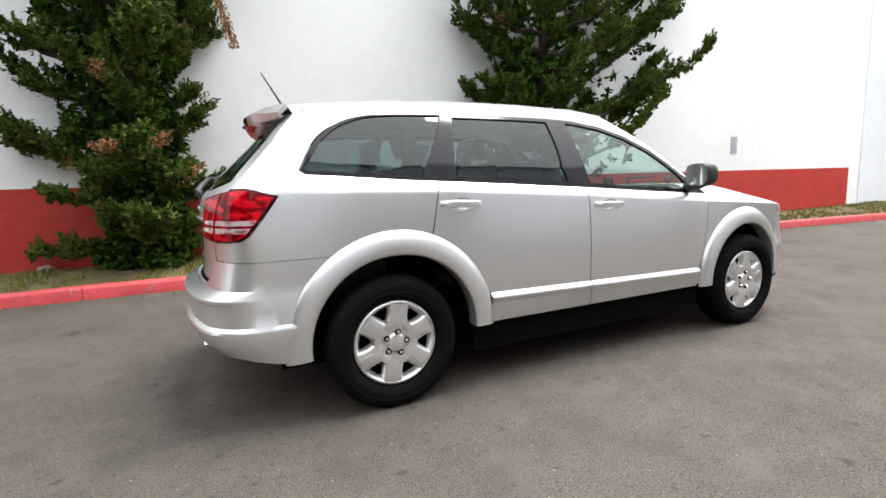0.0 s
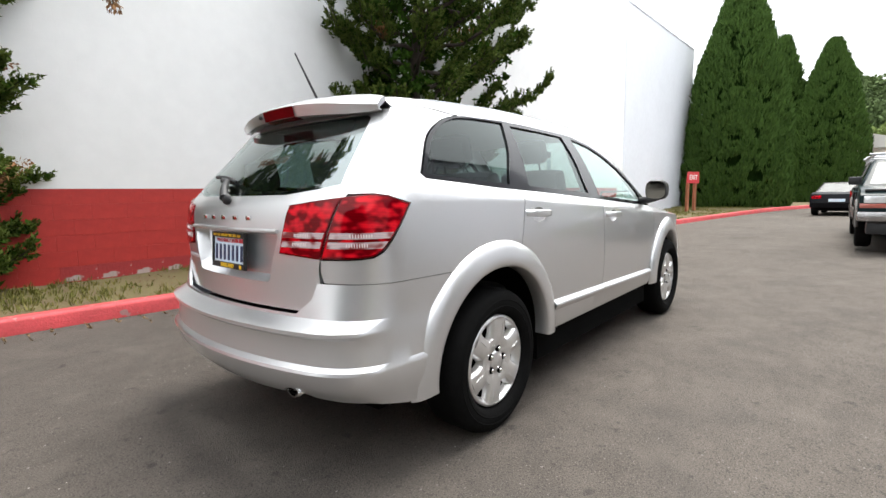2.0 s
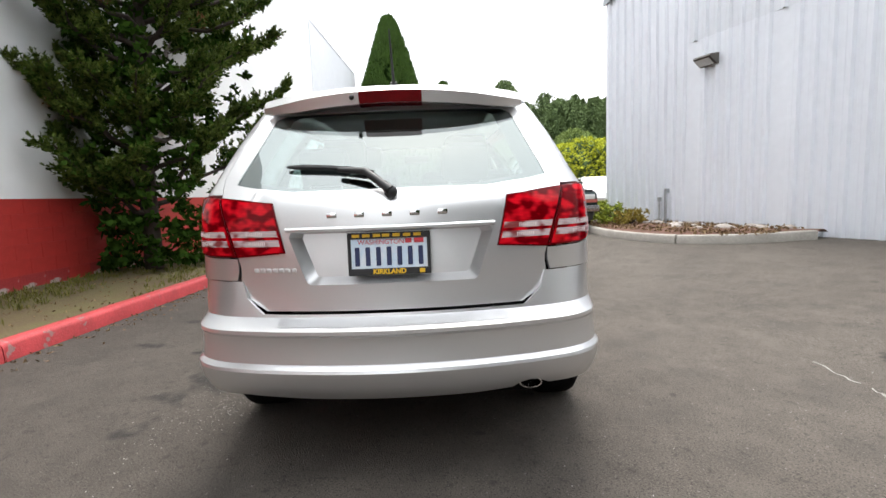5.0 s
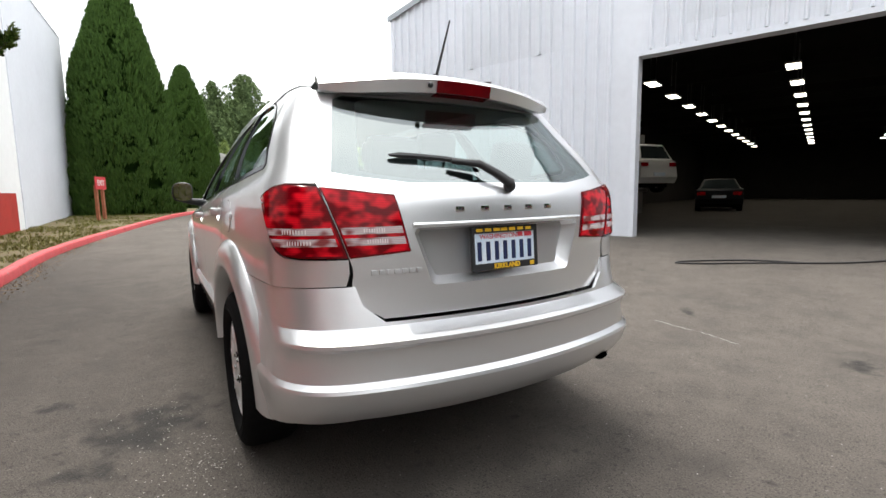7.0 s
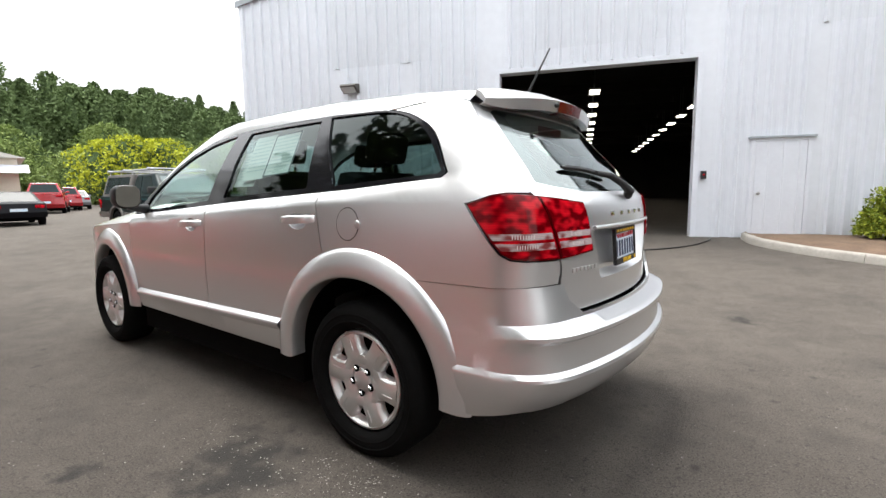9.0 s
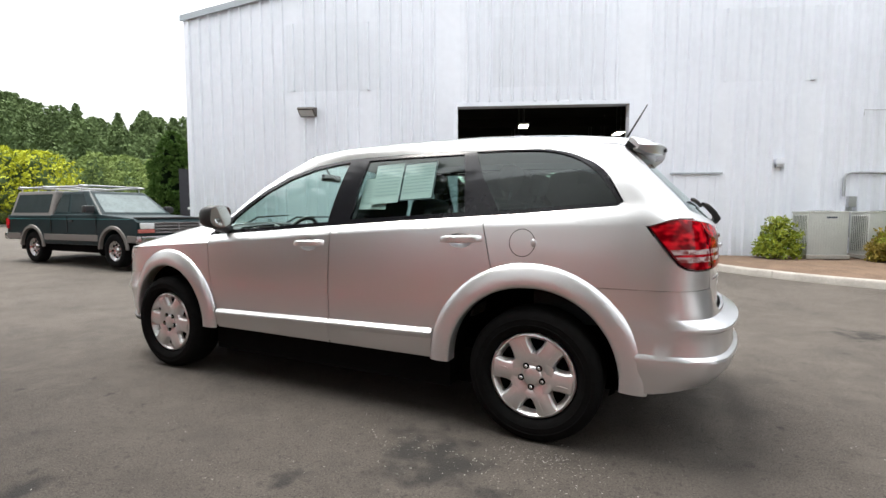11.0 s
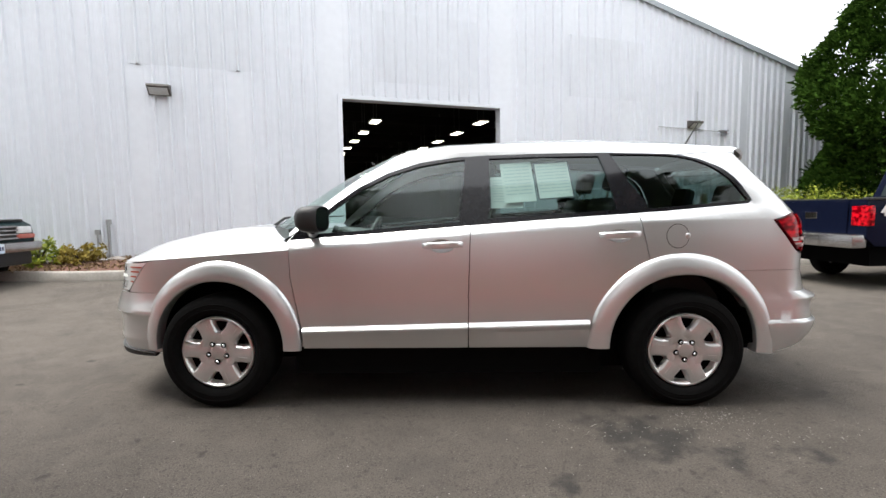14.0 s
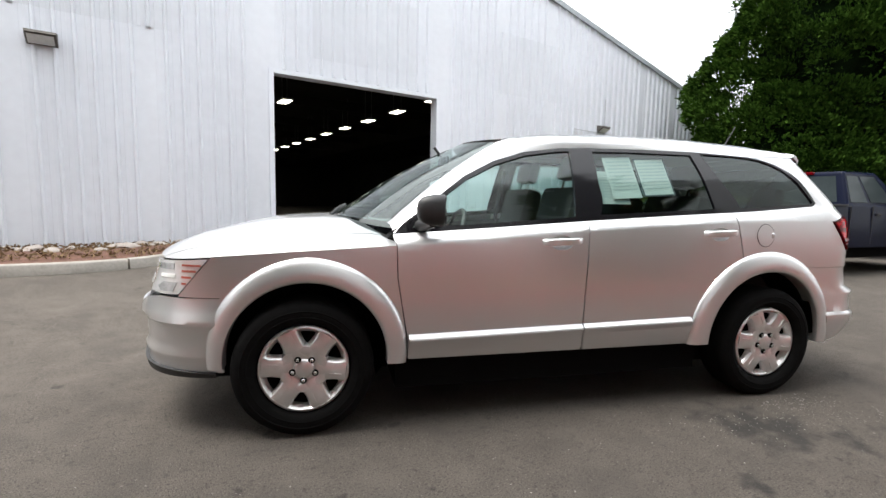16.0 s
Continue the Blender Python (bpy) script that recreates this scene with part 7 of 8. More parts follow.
def juniper(name, label, foot, height, limbs, seed, reach, sway=(0, 0), bare=0.1, keep_off=None, low=0.1, brown=0.01, core=0):
    """A ragged juniper: leaning trunk, rising limbs, and tufts of scaly foliage along them."""
    rg = random.Random(seed)
    nr = np.random.default_rng(seed)
    top = base(name, label, "tree", pose(*foot))
    trunk = [Vector((sway[0] * t * t * height + 0.10 * math.sin(3 * t + seed), sway[1] * t * t * height + 0.08 * math.cos(4 * t), height * t)) for t in [k / 12 for k in range(13)]]
    bm = bmesh.new()
    tube(bm, trunk, [0.13 * (1 - 0.9 * k / 12) + 0.012 for k in range(13)], 9)
    part("trunk", bm, BARK, top, smooth=60)
    cs, sp, tw, dead = [], [], [], []
    bm = bmesh.new()

    def clear(q):
        if keep_off:
            over = keep_off(Vector(foot) + q)
            if over > 0:
                q.x -= WN.x * over
                q.y -= WN.y * over
        q.z = max(q.z, 0.10)
        return q

    def plume(pts, u0, gone):
        """Foliage packed close along one shoot, pointing outward and up."""
        n = len(pts) - 1
        ln = sum((pts[k + 1] - pts[k]).length for k in range(n))
        for k in range(int(ln * (1 - u0) / 0.034) + 3):
            u = u0 + (1 - u0) * rg.random() ** 0.85
            j = min(n - 1, int(u * n))
            q = pts[j].lerp(pts[j + 1], u * n - j)
            along = (pts[j + 1] - pts[j]).normalized()
            off = Vector((rg.gauss(0, 1), rg.gauss(0, 1), rg.gauss(0.25, 0.8))) * 0.040
            if gone:
                dead.append(q + off)
                continue
            cs.append(q + off)
            tw.append((along * 0.8 + off.normalized() * 0.7 + Vector((0, 0, 0.35))).normalized())
            sp.append(rg.uniform(0.12, 0.23) * (1.1 - 0.35 * u))

    for i in range(limbs):
        t = bare + (1 - bare) * (i + rg.random()) / limbs
        p0 = trunk[min(11, int(t * 12))].lerp(trunk[min(12, int(t * 12) + 1)], (t * 12) % 1)
        az = i * 2.4 + rg.uniform(-0.5, 0.5)
        ln = reach(t, az) * rg.uniform(0.72, 1.12)
        rise = rg.uniform(-0.10, 0.30) if t < low else rg.uniform(0.22, 0.72)
        dirn = Vector((math.cos(az), math.sin(az), rise)).normalized()
        pts = [p0.copy()]
        for k in range(1, 7):
            s = k / 6
            q = p0 + dirn * ln * s + Vector((0, 0, 0.14 * ln * s * s - 0.05 * ln * math.sin(3 * s))) + Vector((rg.uniform(-1, 1), rg.uniform(-1, 1), rg.uniform(-1, 1))) * 0.045 * ln
            pts.append(clear(q))
        tube(bm, pts, [0.035 * (1 - 0.85 * k / 6) * min(1.2, ln) + 0.005 for k in range(7)], 6, caps=False)
        plume(pts, 0.50, False)
        side = dirn.cross(Vector((0, 0, 1))).normalized()
        for k in range(int((4 + 3.2 * ln) * (1.0 if t < 0.72 else 0.55))):
            u = rg.uniform(0.22, 0.95)
            j = min(5, int(u * 6))
            q0 = pts[j].lerp(pts[j + 1], u * 6 - j)
            d = (dirn * 0.75 + side * rg.choice((-1, 1)) * rg.uniform(0.35, 0.95) + Vector((0, 0, rg.uniform(-0.15, 0.55)))).normalized()
            sl = min(0.75, 0.46 * ln) * rg.uniform(0.45, 1.0) * (1.15 - 0.55 * u)
            sub = [q0] + [clear(q0 + d * sl * m / 3 + Vector((0, 0, 0.12 * sl * (m / 3) ** 2))) for m in (1, 2, 3)]
            tube(bm, sub, [0.010, 0.008, 0.006, 0.003], 4, caps=False)
            plume(sub, 0.25, rg.random() < brown)
    part("branchwork", bm, BARK, top, smooth=60)
    v, f = fingers(cs, tw, sp, 27, 0.068, 0.0225, nr)
    # inner leaves take the darker conifer green: crown shade put into colour
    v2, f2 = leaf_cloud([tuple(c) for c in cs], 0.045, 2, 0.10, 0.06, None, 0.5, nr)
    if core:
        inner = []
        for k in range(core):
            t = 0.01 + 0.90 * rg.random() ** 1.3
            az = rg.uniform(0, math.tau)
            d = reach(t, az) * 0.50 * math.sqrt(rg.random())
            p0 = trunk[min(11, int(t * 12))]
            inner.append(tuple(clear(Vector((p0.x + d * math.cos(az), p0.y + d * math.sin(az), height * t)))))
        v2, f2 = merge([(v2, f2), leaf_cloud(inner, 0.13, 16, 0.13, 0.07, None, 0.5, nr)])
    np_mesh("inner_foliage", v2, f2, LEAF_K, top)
    np_mesh("crown", v, f, LEAF_J, top)
    if dead:
        v, f = leaf_cloud([tuple(c) for c in dead], 0.09, 26, 0.05, 0.018, None, 0.5, nr)
        np_mesh("dead_foliage", v, f, LEAF_DEAD, top)
    return top


def wall_gap(p):
    return WN.dot(Vector((p.x, p.y, 0))) - 5.38 + 0.06


t1 = WN * 4.70 + WD * -3.35
juniper("juniper_tree", "ragged dark juniper growing against the red and white wall", (t1.x, t1.y, 0.13), 7.4, 86, 3, lambda t, a: (1.12 + 0.30 * math.sin(3 * a)) * (0.9 + t) if t < 0.45 else 1.80 - 2.0 * (t - 0.45), (-0.01, -0.01), 0.02, wall_gap, 0.22, 0.05, core=950)
t2 = WN * 4.45 + WD * 3.25
juniper("juniper_tree", "spreading juniper with long rising branches by the wall", (t2.x, t2.y, 0.15), 7.6, 70, 8, lambda t, a: (1.95 + 3.3 * max(0.0, math.cos(a + 0.30)) ** 2) * (0.72 + 0.55 * min(t, 0.6)) * (1.0 if t < 0.6 else 1.5 - 0.85 * t), (0.02, -0.02), 0.10, wall_gap, core=620)
# a dead brown spray hanging from the first tree
nr = np.random.default_rng(2)
pts = [(-0.0 + 0.02 * k, 0.0, -0.07 * k) for k in range(9)]
spray = base("dead_spray", "hanging brown dead juniper spray on the tree", "branch", pose(-1.10, 3.12, 3.32))
v, f = leaf_cloud(pts, 0.06, 40, 0.05, 0.02, [(0.2, 0, -1)] * 9, 0.6, nr)
np_mesh("dead_foliage", v, f, LEAF_DEAD, spray)
bm = bmesh.new()
tube(bm, [(-1.1, 0.35, 0.35), (-0.4, 0.12, 0.25), (0, 0, 0.05), (0.16, 0, -0.55)], [0.018, 0.014, 0.01, 0.004], 6)
part("stem", bm, BARK, spray)


def conifer(name, label, x, y, z, h, r, seed, n, leaf, shape=1.0, lump=0.16, mat_=None, clumps=260, clump=0.22):
    """A dense upright conifer: a trunk and thousands of small sprays on a lumpy tapering form."""
    nr = np.random.default_rng(seed)
    top = base(name, label, "tree", pose(x, y, z))
    bm = bmesh.new()
    tube(bm, [(0, 0, -0.05), (0, 0, h * 0.5), (0, 0, h * 0.93)], [0.16, 0.10, 0.02], 8)
    part("trunk", bm, BARK, top, smooth=60)
    tk, rk = [0, 0.04, 0.15, 0.35, 0.6, 0.8, 0.93, 1.0], [0.82, 0.95, 1.0, 1.0 * shape, 0.90 * shape, 0.62 * shape, 0.27, 0.03] if mat_ else [0.88, 0.98, 1.0, 0.94, 0.72, 0.43, 0.19, 0.015]
    m = int(clumps)
    # boughs: rounded sprays of foliage that overlap like shingles
    tc = 1 - np.sqrt(nr.random(m)) * 0.985
    tc = np.where(nr.random(m) < 0.55, nr.random(m) * 0.97, tc)
    ac = np.arange(m) * 2.39996 + nr.normal(size=m) * 0.3
    big = r * clump * nr.uniform(0.65, 1.35, m) * np.interp(tc, [0, 0.7, 1], [1.0, 0.9, 0.45])
    rc = np.maximum(0.03, r * np.interp(tc, tk, rk) * (1 + lump * np.sin(ac * 3 + tc * 15 + seed)) - big * 0.55)
    cc = np.stack([rc * np.cos(ac), rc * np.sin(ac), 0.10 + tc * (h - 0.1)], axis=1)
    out = np.stack([np.cos(ac) * 0.75, np.sin(ac) * 0.75, np.full(m, 0.65)], axis=1)
    k = nr.integers(0, m, n)
    d = nr.normal(size=(n, 3)) + out[k] * 0.9
    d /= np.linalg.norm(d, axis=1)[:, None]
    p = cc[k] + d * (big[k] * (1.0 - 0.22 * nr.random(n) ** 2 + 0.07 * nr.normal(size=n)))[:, None] * np.array([1, 1, 0.72 if mat_ else 1.15])
    up = d * 0.6 + out[k] * 0.5 if mat_ else out[k] * 0.35 + np.array([0.0, 0.0, 0.9])
    v, f = leaf_cloud(p, leaf * 0.7, 3, leaf * (1.0 if mat_ else 1.3), leaf * (0.5 if mat_ else 0.32), up, 0.6 if mat_ else 0.75, nr)
    np_mesh("crown", v, f, mat_ or LEAF_C, top)
    # filler shell inside the crown, coloured dark for the shade between sprays
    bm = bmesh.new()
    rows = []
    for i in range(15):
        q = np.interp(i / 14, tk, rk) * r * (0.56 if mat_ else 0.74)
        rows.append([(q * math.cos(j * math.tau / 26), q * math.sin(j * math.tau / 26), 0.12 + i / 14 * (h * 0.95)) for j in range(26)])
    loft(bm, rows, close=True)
    part("shaded_core", bm, SHADE_CORE if mat_ else LEAF_IN, top, smooth=60)
    return top


conifer("columnar_cypress", "tall clipped columnar conifer beside the drive", 24.4, -6.37, 0.0, 12.1, 2.38, 1, 42000, 0.17, 1.12, 0.04, None, 2600, 0.085)
conifer("columnar_cypress", "tall columnar conifer standing further down the drive", 33.4, -13.24, 0.0, 10.7, 2.1, 2, 26000, 0.20, 1.10, 0.04, None, 2000, 0.09)
conifer("columnar_cypress", "shaded columnar conifer behind the front ones", 35.0, -11.0, 0.0, 11.6, 1.9, 3, 9000, 0.24, 1.0, 0.05, None, 900, 0.12)
conifer("conifer", "broad dark green conifer at the yard's edge", -15.4, -3.6, 0.2, 10.2, 3.05, 4, 76000, 0.120, 1.0, 0.16, LEAF_K, 620, 0.20)
conifer("conifer", "broad dark green conifer behind the blue truck", -18.6, -0.6, 0.2, 10.5, 3.0, 5, 36000, 0.18, 1.0, 0.16, LEAF_K, 640, 0.19)
conifer("conifer", "broad dark green conifer closing the yard", -20.5, 3.4, 0.2, 10.0, 3.0, 6, 24000, 0.21, 1.0, 0.16, LEAF_K, 560, 0.20)
conifer("columnar_cypress", "dark green upright conifer beyond the hall corner", 27.5, -37.0, 0.2, 8.6, 2.0, 9, 9000, 0.22, 1.0, 0.10, LEAF_C, 500, 0.16)


def shrub(label, x, y, z, r, h, seed, material, leaf=0.075, n=120):
    nr = np.random.default_rng(seed)
    rg = random.Random(seed)
    top = base("shrub", label, "shrub", pose(x, y, z), group="shrubs in the beds")
    bm = bmesh.new()
    cs = []
    for k in range(9):
        a = rg.uniform(0, math.tau)
        e = rg.uniform(0.3, 1.0) * r
        q = Vector((e * math.cos(a), e * math.sin(a), h * rg.uniform(0.55, 1.0)))
        tube(bm, [(0, 0, -0.02), (q.x * 0.4, q.y * 0.4, q.z * 0.55), tuple(q)], [0.014, 0.010, 0.004], 5)
        cs.append(tuple(q))
    part("stems", bm, BARK, top)
    for k in range(n // 3):
        a, e = rg.uniform(0, math.tau), r * math.sqrt(rg.random())
        cs.append((e * math.cos(a), e * math.sin(a), h * (1 - 0.6 * (e / r) ** 2) * rg.uniform(0.12, 1.0)))
    v, f = leaf_cloud(cs, r * 0.24, 22, leaf, leaf * 0.5, None, 0.5, nr)
    np_mesh("leaves", v, f, material, top)
    return top


for i, (x, y, r, h, m_) in enumerate(((6.1, -7.0, 0.45, 0.50, LEAF_S), (5.4, -6.75, 0.42, 0.42, LEAF_S), (4.75, -6.7, 0.35, 0.32, LEAF_SR), (6.75, -7.25, 0.4, 0.5, LEAF_S))):
    shrub("low green shrub in the bark-covered bed", x, y, ground_z(x, y) + 0.16, r, h, 20 + i, m_)
for i, (x, y, r, h, m_) in enumerate(((-6.98, -6.72, 0.40, 0.86, LEAF_S), (-8.88, -6.15, 0.42, 0.72, LEAF_SR), (-9.15, -6.05, 0.62, 0.98, LEAF_S), (-9.75, -5.95, 0.70, 1.12, LEAF_SR), (-10.3, -5.6, 0.80, 1.32, LEAF_S), (-9.3, -5.25, 0.55, 0.66, LEAF_S), (-11.0, -5.0, 0.9, 1.42, LEAF_S), (-11.6, -3.9, 0.9, 1.25, LEAF_S), (-12.6, -5.0, 1.0, 1.5, LEAF_S), (-10.9, -6.5, 0.7, 1.25, LEAF_S))):
    shrub("leafy yellow-green shrub in the bed by the hall", x, y, ground_z(x, y) + 0.12, r, h, 40 + i, m_, leaf=0.070, n=600)

# earth in the two beds
def bed(name, label, pts, back_y, material, lift):
    bm = bmesh.new()
    rows = []
    for p in pts:
        r = []
        for k in range(10):
            y = p.y + (back_y - p.y) * k / 9 if back_y is not None else p.y
            r.append((p.x + 0.0 * k, y, ground_z(p.x, y) + lift * (0.75 + 0.5 * math.sin(math.pi * k / 9)) + 0.025 * noise.noise(Vector((p.x * 2, y * 2, 3)))))
        rows.append(r)
    loft(bm, rows)
    bmesh.ops.recalc_face_normals(bm, faces=bm.faces[:])
    for f_ in bm.faces:
        if f_.normal.z < 0:
            f_.normal_flip()
    return tagged(link_bm(name, bm, material, smooth=60), label, "planting bed", kind="structure")


def inward(pts, side, d):
    out = []
    for i, p in enumerate(pts):
        t = (pts[min(i + 1, len(pts) - 1)] - pts[max(i - 1, 0)]).normalized()
        out.append(p + Vector((-t.y, t.x, 0)) * side * d)
    return out


bed("bed_near_door", "dark bark mulch bed with rocks along the hall", [p for p in inward(bedl_pts, -1, 0.12) if p.y > -7.5], -7.56, SOIL, 0.13)
bed("bed_by_small_door", "dry sandy bed below the shrubs", [p for p in inward(bedr_pts, 1, 0.12) if p.y > -7.4], -7.56, SOIL_DRY, 0.11)

# rocks and chips of bark
rk = random.Random(9)
for i in range(26):
    x = rk.uniform(1.6, 6.6)
    y = rk.uniform(-7.4, -6.3 if x > 2.2 else -7.0)
    s = rk.uniform(0.05, 0.16)
    bm = bmesh.new()
    bmesh.ops.create_icosphere(bm, subdivisions=2, radius=1.0)
    sd = rk.random() * 50
    for v in bm.verts:
        v.co *= 1 + 0.28 * noise.noise(v.co * 1.3 + Vector((sd, 0, 0)))
        v.co = Vector((v.co.x * s * 1.3, v.co.y * s, v.co.z * s * 0.5))
    rock = tagged(link_bm("rock", bm, ROCK, smooth=50), "flat grey-brown rock lying in the bark bed", "rock", "rocks in the bed")
    rock.matrix_world = pose(x, y, ground_z(x, y) + 0.155, rk.uniform(-8, 8), rk.uniform(-8, 8), rk.uniform(0, 360))
nr = np.random.default_rng(12)
cs = np.stack([nr.uniform(1.4, 6.8, 1500), nr.uniform(-7.5, -5.9, 1500), np.zeros(1500)], axis=1)
bl = [(p.x, p.y) for p in inward(bedl_pts, -1, 0.2)]
bl.sort()
keep = np.array([c[1] < np.interp(c[0], [p[0] for p in bl], [p[1] for p in bl]) for c in cs])
cs = cs[keep]
cs[:, 2] = [ground_z(c[0], c[1]) + 0.165 for c in cs]
v, f = leaf_cloud(cs, 0.03, 2, 0.07, 0.03, None, 0.5, nr)
tagged(np_mesh("bark_chips", v, f, LITTER), "loose bark chips and dead leaves in the bed", "bark chips", kind="stuff")

# grass and litter along the red kerb
nr = np.random.default_rng(21)
cs, cl = [], []
for i in range(9000):
    k = nr.integers(0, len(red_pts) - 1)
    p = red_pts[k]
    gap = 5.38 - WN.dot(Vector((p.x, p.y, 0)))
    o = nr.uniform(0.2, max(0.25, gap - 0.05))
    if p.x > 22:
        continue
    q = Vector((p.x, p.y, 0)) + WN * o + WD * nr.uniform(-0.1, 0.1)
    patch = noise.noise(Vector((q.x * 0.8, q.y * 0.8, 1.0)))
    if patch > -0.15 + nr.uniform(-0.2, 0.2):
        cs.append((q.x, q.y, ground_z(p.x, p.y) + 0.15))
    elif nr.random() < 0.4:
        cl.append((q.x, q.y, ground_z(p.x, p.y) + 0.14))
v, f = leaf_cloud(cs, 0.045, 7, 0.075, 0.010, [(0, 0, 1)] * len(cs), 0.6, nr)
tagged(np_mesh("verge_grass", v, f, GRASS), "thin dry yellow-green grass along the wall", "grass", kind="stuff")
for i in range(2600):
    k = nr.integers(0, len(red_pts) - 1)
    p = red_pts[k]
    if p.x > 12:
        continue
    o = -abs(nr.normal()) * 0.16
    q = Vector((p.x, p.y, 0)) + WN * o
    cl.append((q.x, q.y, ground_z(q.x, q.y) + 0.006))
v, f = leaf_cloud(cl, 0.012, 2, 0.030, 0.014, None, 0.5, nr)
tagged(np_mesh("leaf_litter", v, f, LITTER), "dead needles and leaf litter in the gutter", "leaf litter", kind="stuff")

# ---- far woods on rising ground ----
bm = bmesh.new()
rows = []
for i in range(41):
    az = radians(-80 + 75 * i / 40)
    rows.append([(d * math.cos(az), d * math.sin(az), 0.3 + h + 1.5 * noise.noise(Vector((math.cos(az) * 9, math.sin(az) * 9, d * 0.03)))) for d, h in ((62, -1.0), (75, 1.5), (95, 4.0), (125, 8.0), (170, 11.0), (230, 11.5))])
loft(bm, rows)
bmesh.ops.recalc_face_normals(bm, faces=bm.faces[:])
tagged(link_bm("hillside", bm, LEAF_H, smooth=60), "wooded rising ground beyond the yard", "hillside", kind="structure")


def far_trees(name, label, trees, material, leaf, seed, per):
    """Many distant trees as one mass of leaf clumps: trees are (x, y, z, height, radius, pointed)."""
    nr = np.random.default_rng(seed)
    ps = []
    for x, y, z, h, r, pointed in trees:
        n = int(per * r * h)
        t = nr.random(n)
        a = nr.random(n) * math.tau
        prof = np.interp(t, [0, 0.2, 0.7, 1.0], [0.8, 1.0, 0.45, 0.03]) if pointed else np.interp(t, [0, 0.15, 0.5, 0.85, 1.0], [0.55, 0.85, 1.0, 0.72, 0.2])
        prof = prof * (1 + 0.25 * np.sin(a * 3 + t * 9 + x) + 0.18 * np.sin(a * 5 - t * 23 + y))
        rr = r * prof * (1 - 0.4 * nr.random(n) ** 2)
        ps.append(np.stack([x + rr * np.cos(a), y + rr * np.sin(a), z + h * t], axis=1))
    p = np.concatenate(ps)
    v, f = leaf_cloud(p, leaf * 0.7, 2, leaf, leaf * 0.6, None, 0.5, nr)
    # filler cores in a deeper green, the crowns' inner shade painted as colour
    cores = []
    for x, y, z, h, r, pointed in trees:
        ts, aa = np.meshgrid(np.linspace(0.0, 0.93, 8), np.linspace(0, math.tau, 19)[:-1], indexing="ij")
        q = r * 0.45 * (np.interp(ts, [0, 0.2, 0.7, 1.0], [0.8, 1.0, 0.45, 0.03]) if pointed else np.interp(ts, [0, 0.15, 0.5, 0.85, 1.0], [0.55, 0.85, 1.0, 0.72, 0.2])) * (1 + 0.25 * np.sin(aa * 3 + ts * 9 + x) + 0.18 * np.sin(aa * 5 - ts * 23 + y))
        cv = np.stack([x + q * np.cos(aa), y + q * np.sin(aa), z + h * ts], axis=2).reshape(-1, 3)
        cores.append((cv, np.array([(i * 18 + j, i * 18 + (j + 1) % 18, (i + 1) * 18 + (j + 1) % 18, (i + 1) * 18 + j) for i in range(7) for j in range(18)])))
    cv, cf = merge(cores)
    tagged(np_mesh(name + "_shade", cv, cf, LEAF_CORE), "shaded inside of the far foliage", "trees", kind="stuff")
    return tagged(np_mesh(name, v, f, material), label, "trees", kind="stuff")


rt = random.Random(31)
tr = []
for i in range(130):
    az = radians(rt.uniform(-78, -12))
    d = rt.uniform(88, 140)
    z = 4.5 + (d - 88) * 0.19
    tr.append((d * math.cos(az), d * math.sin(az), z, rt.uniform(7.5, 13.5), rt.uniform(2.4, 4.2), rt.random() < 0.35))
for az, d, h, r in ((-28.8, 112, 19, 4.6), (-25.5, 116, 18, 2.6), (-33.5, 112, 15.5, 3.6), (-37, 115, 15, 2.8), (-41.5, 110, 14, 3.6), (-45, 112, 13, 3.5)):
    a = radians(az)
    tr.append((d * math.cos(a), d * math.sin(a), 8.5, h, r, False))
far_trees("far_woods", "dark green mixed woods on the far hill", tr, LEAF_H, 0.55, 32, 40)
tr = []
for i in range(46):
    az = radians(rt.uniform(-66, -14))
    d = rt.uniform(60, 80)
    tr.append((d * math.cos(az), d * math.sin(az), 0.2, rt.uniform(5.5, 9.5), rt.uniform(2.6, 4.6), rt.random() < 0.25))
far_trees("pale_bushes", "pale green willow-like bushes beyond the car park", tr, LEAF_B, 0.30, 33, 95)
tr = [(52 * math.cos(radians(a)), 52 * math.sin(radians(a)), 1.4, h, r, False) for a, h, r in ((-39.0, 5.6, 3.2), (-42.0, 5.4, 3.0), (-36.5, 5.0, 2.7))]
far_trees("yellow_green_trees", "bright yellow-green trees beyond the car park", tr, LEAF_Y, 0.26, 34, 90)

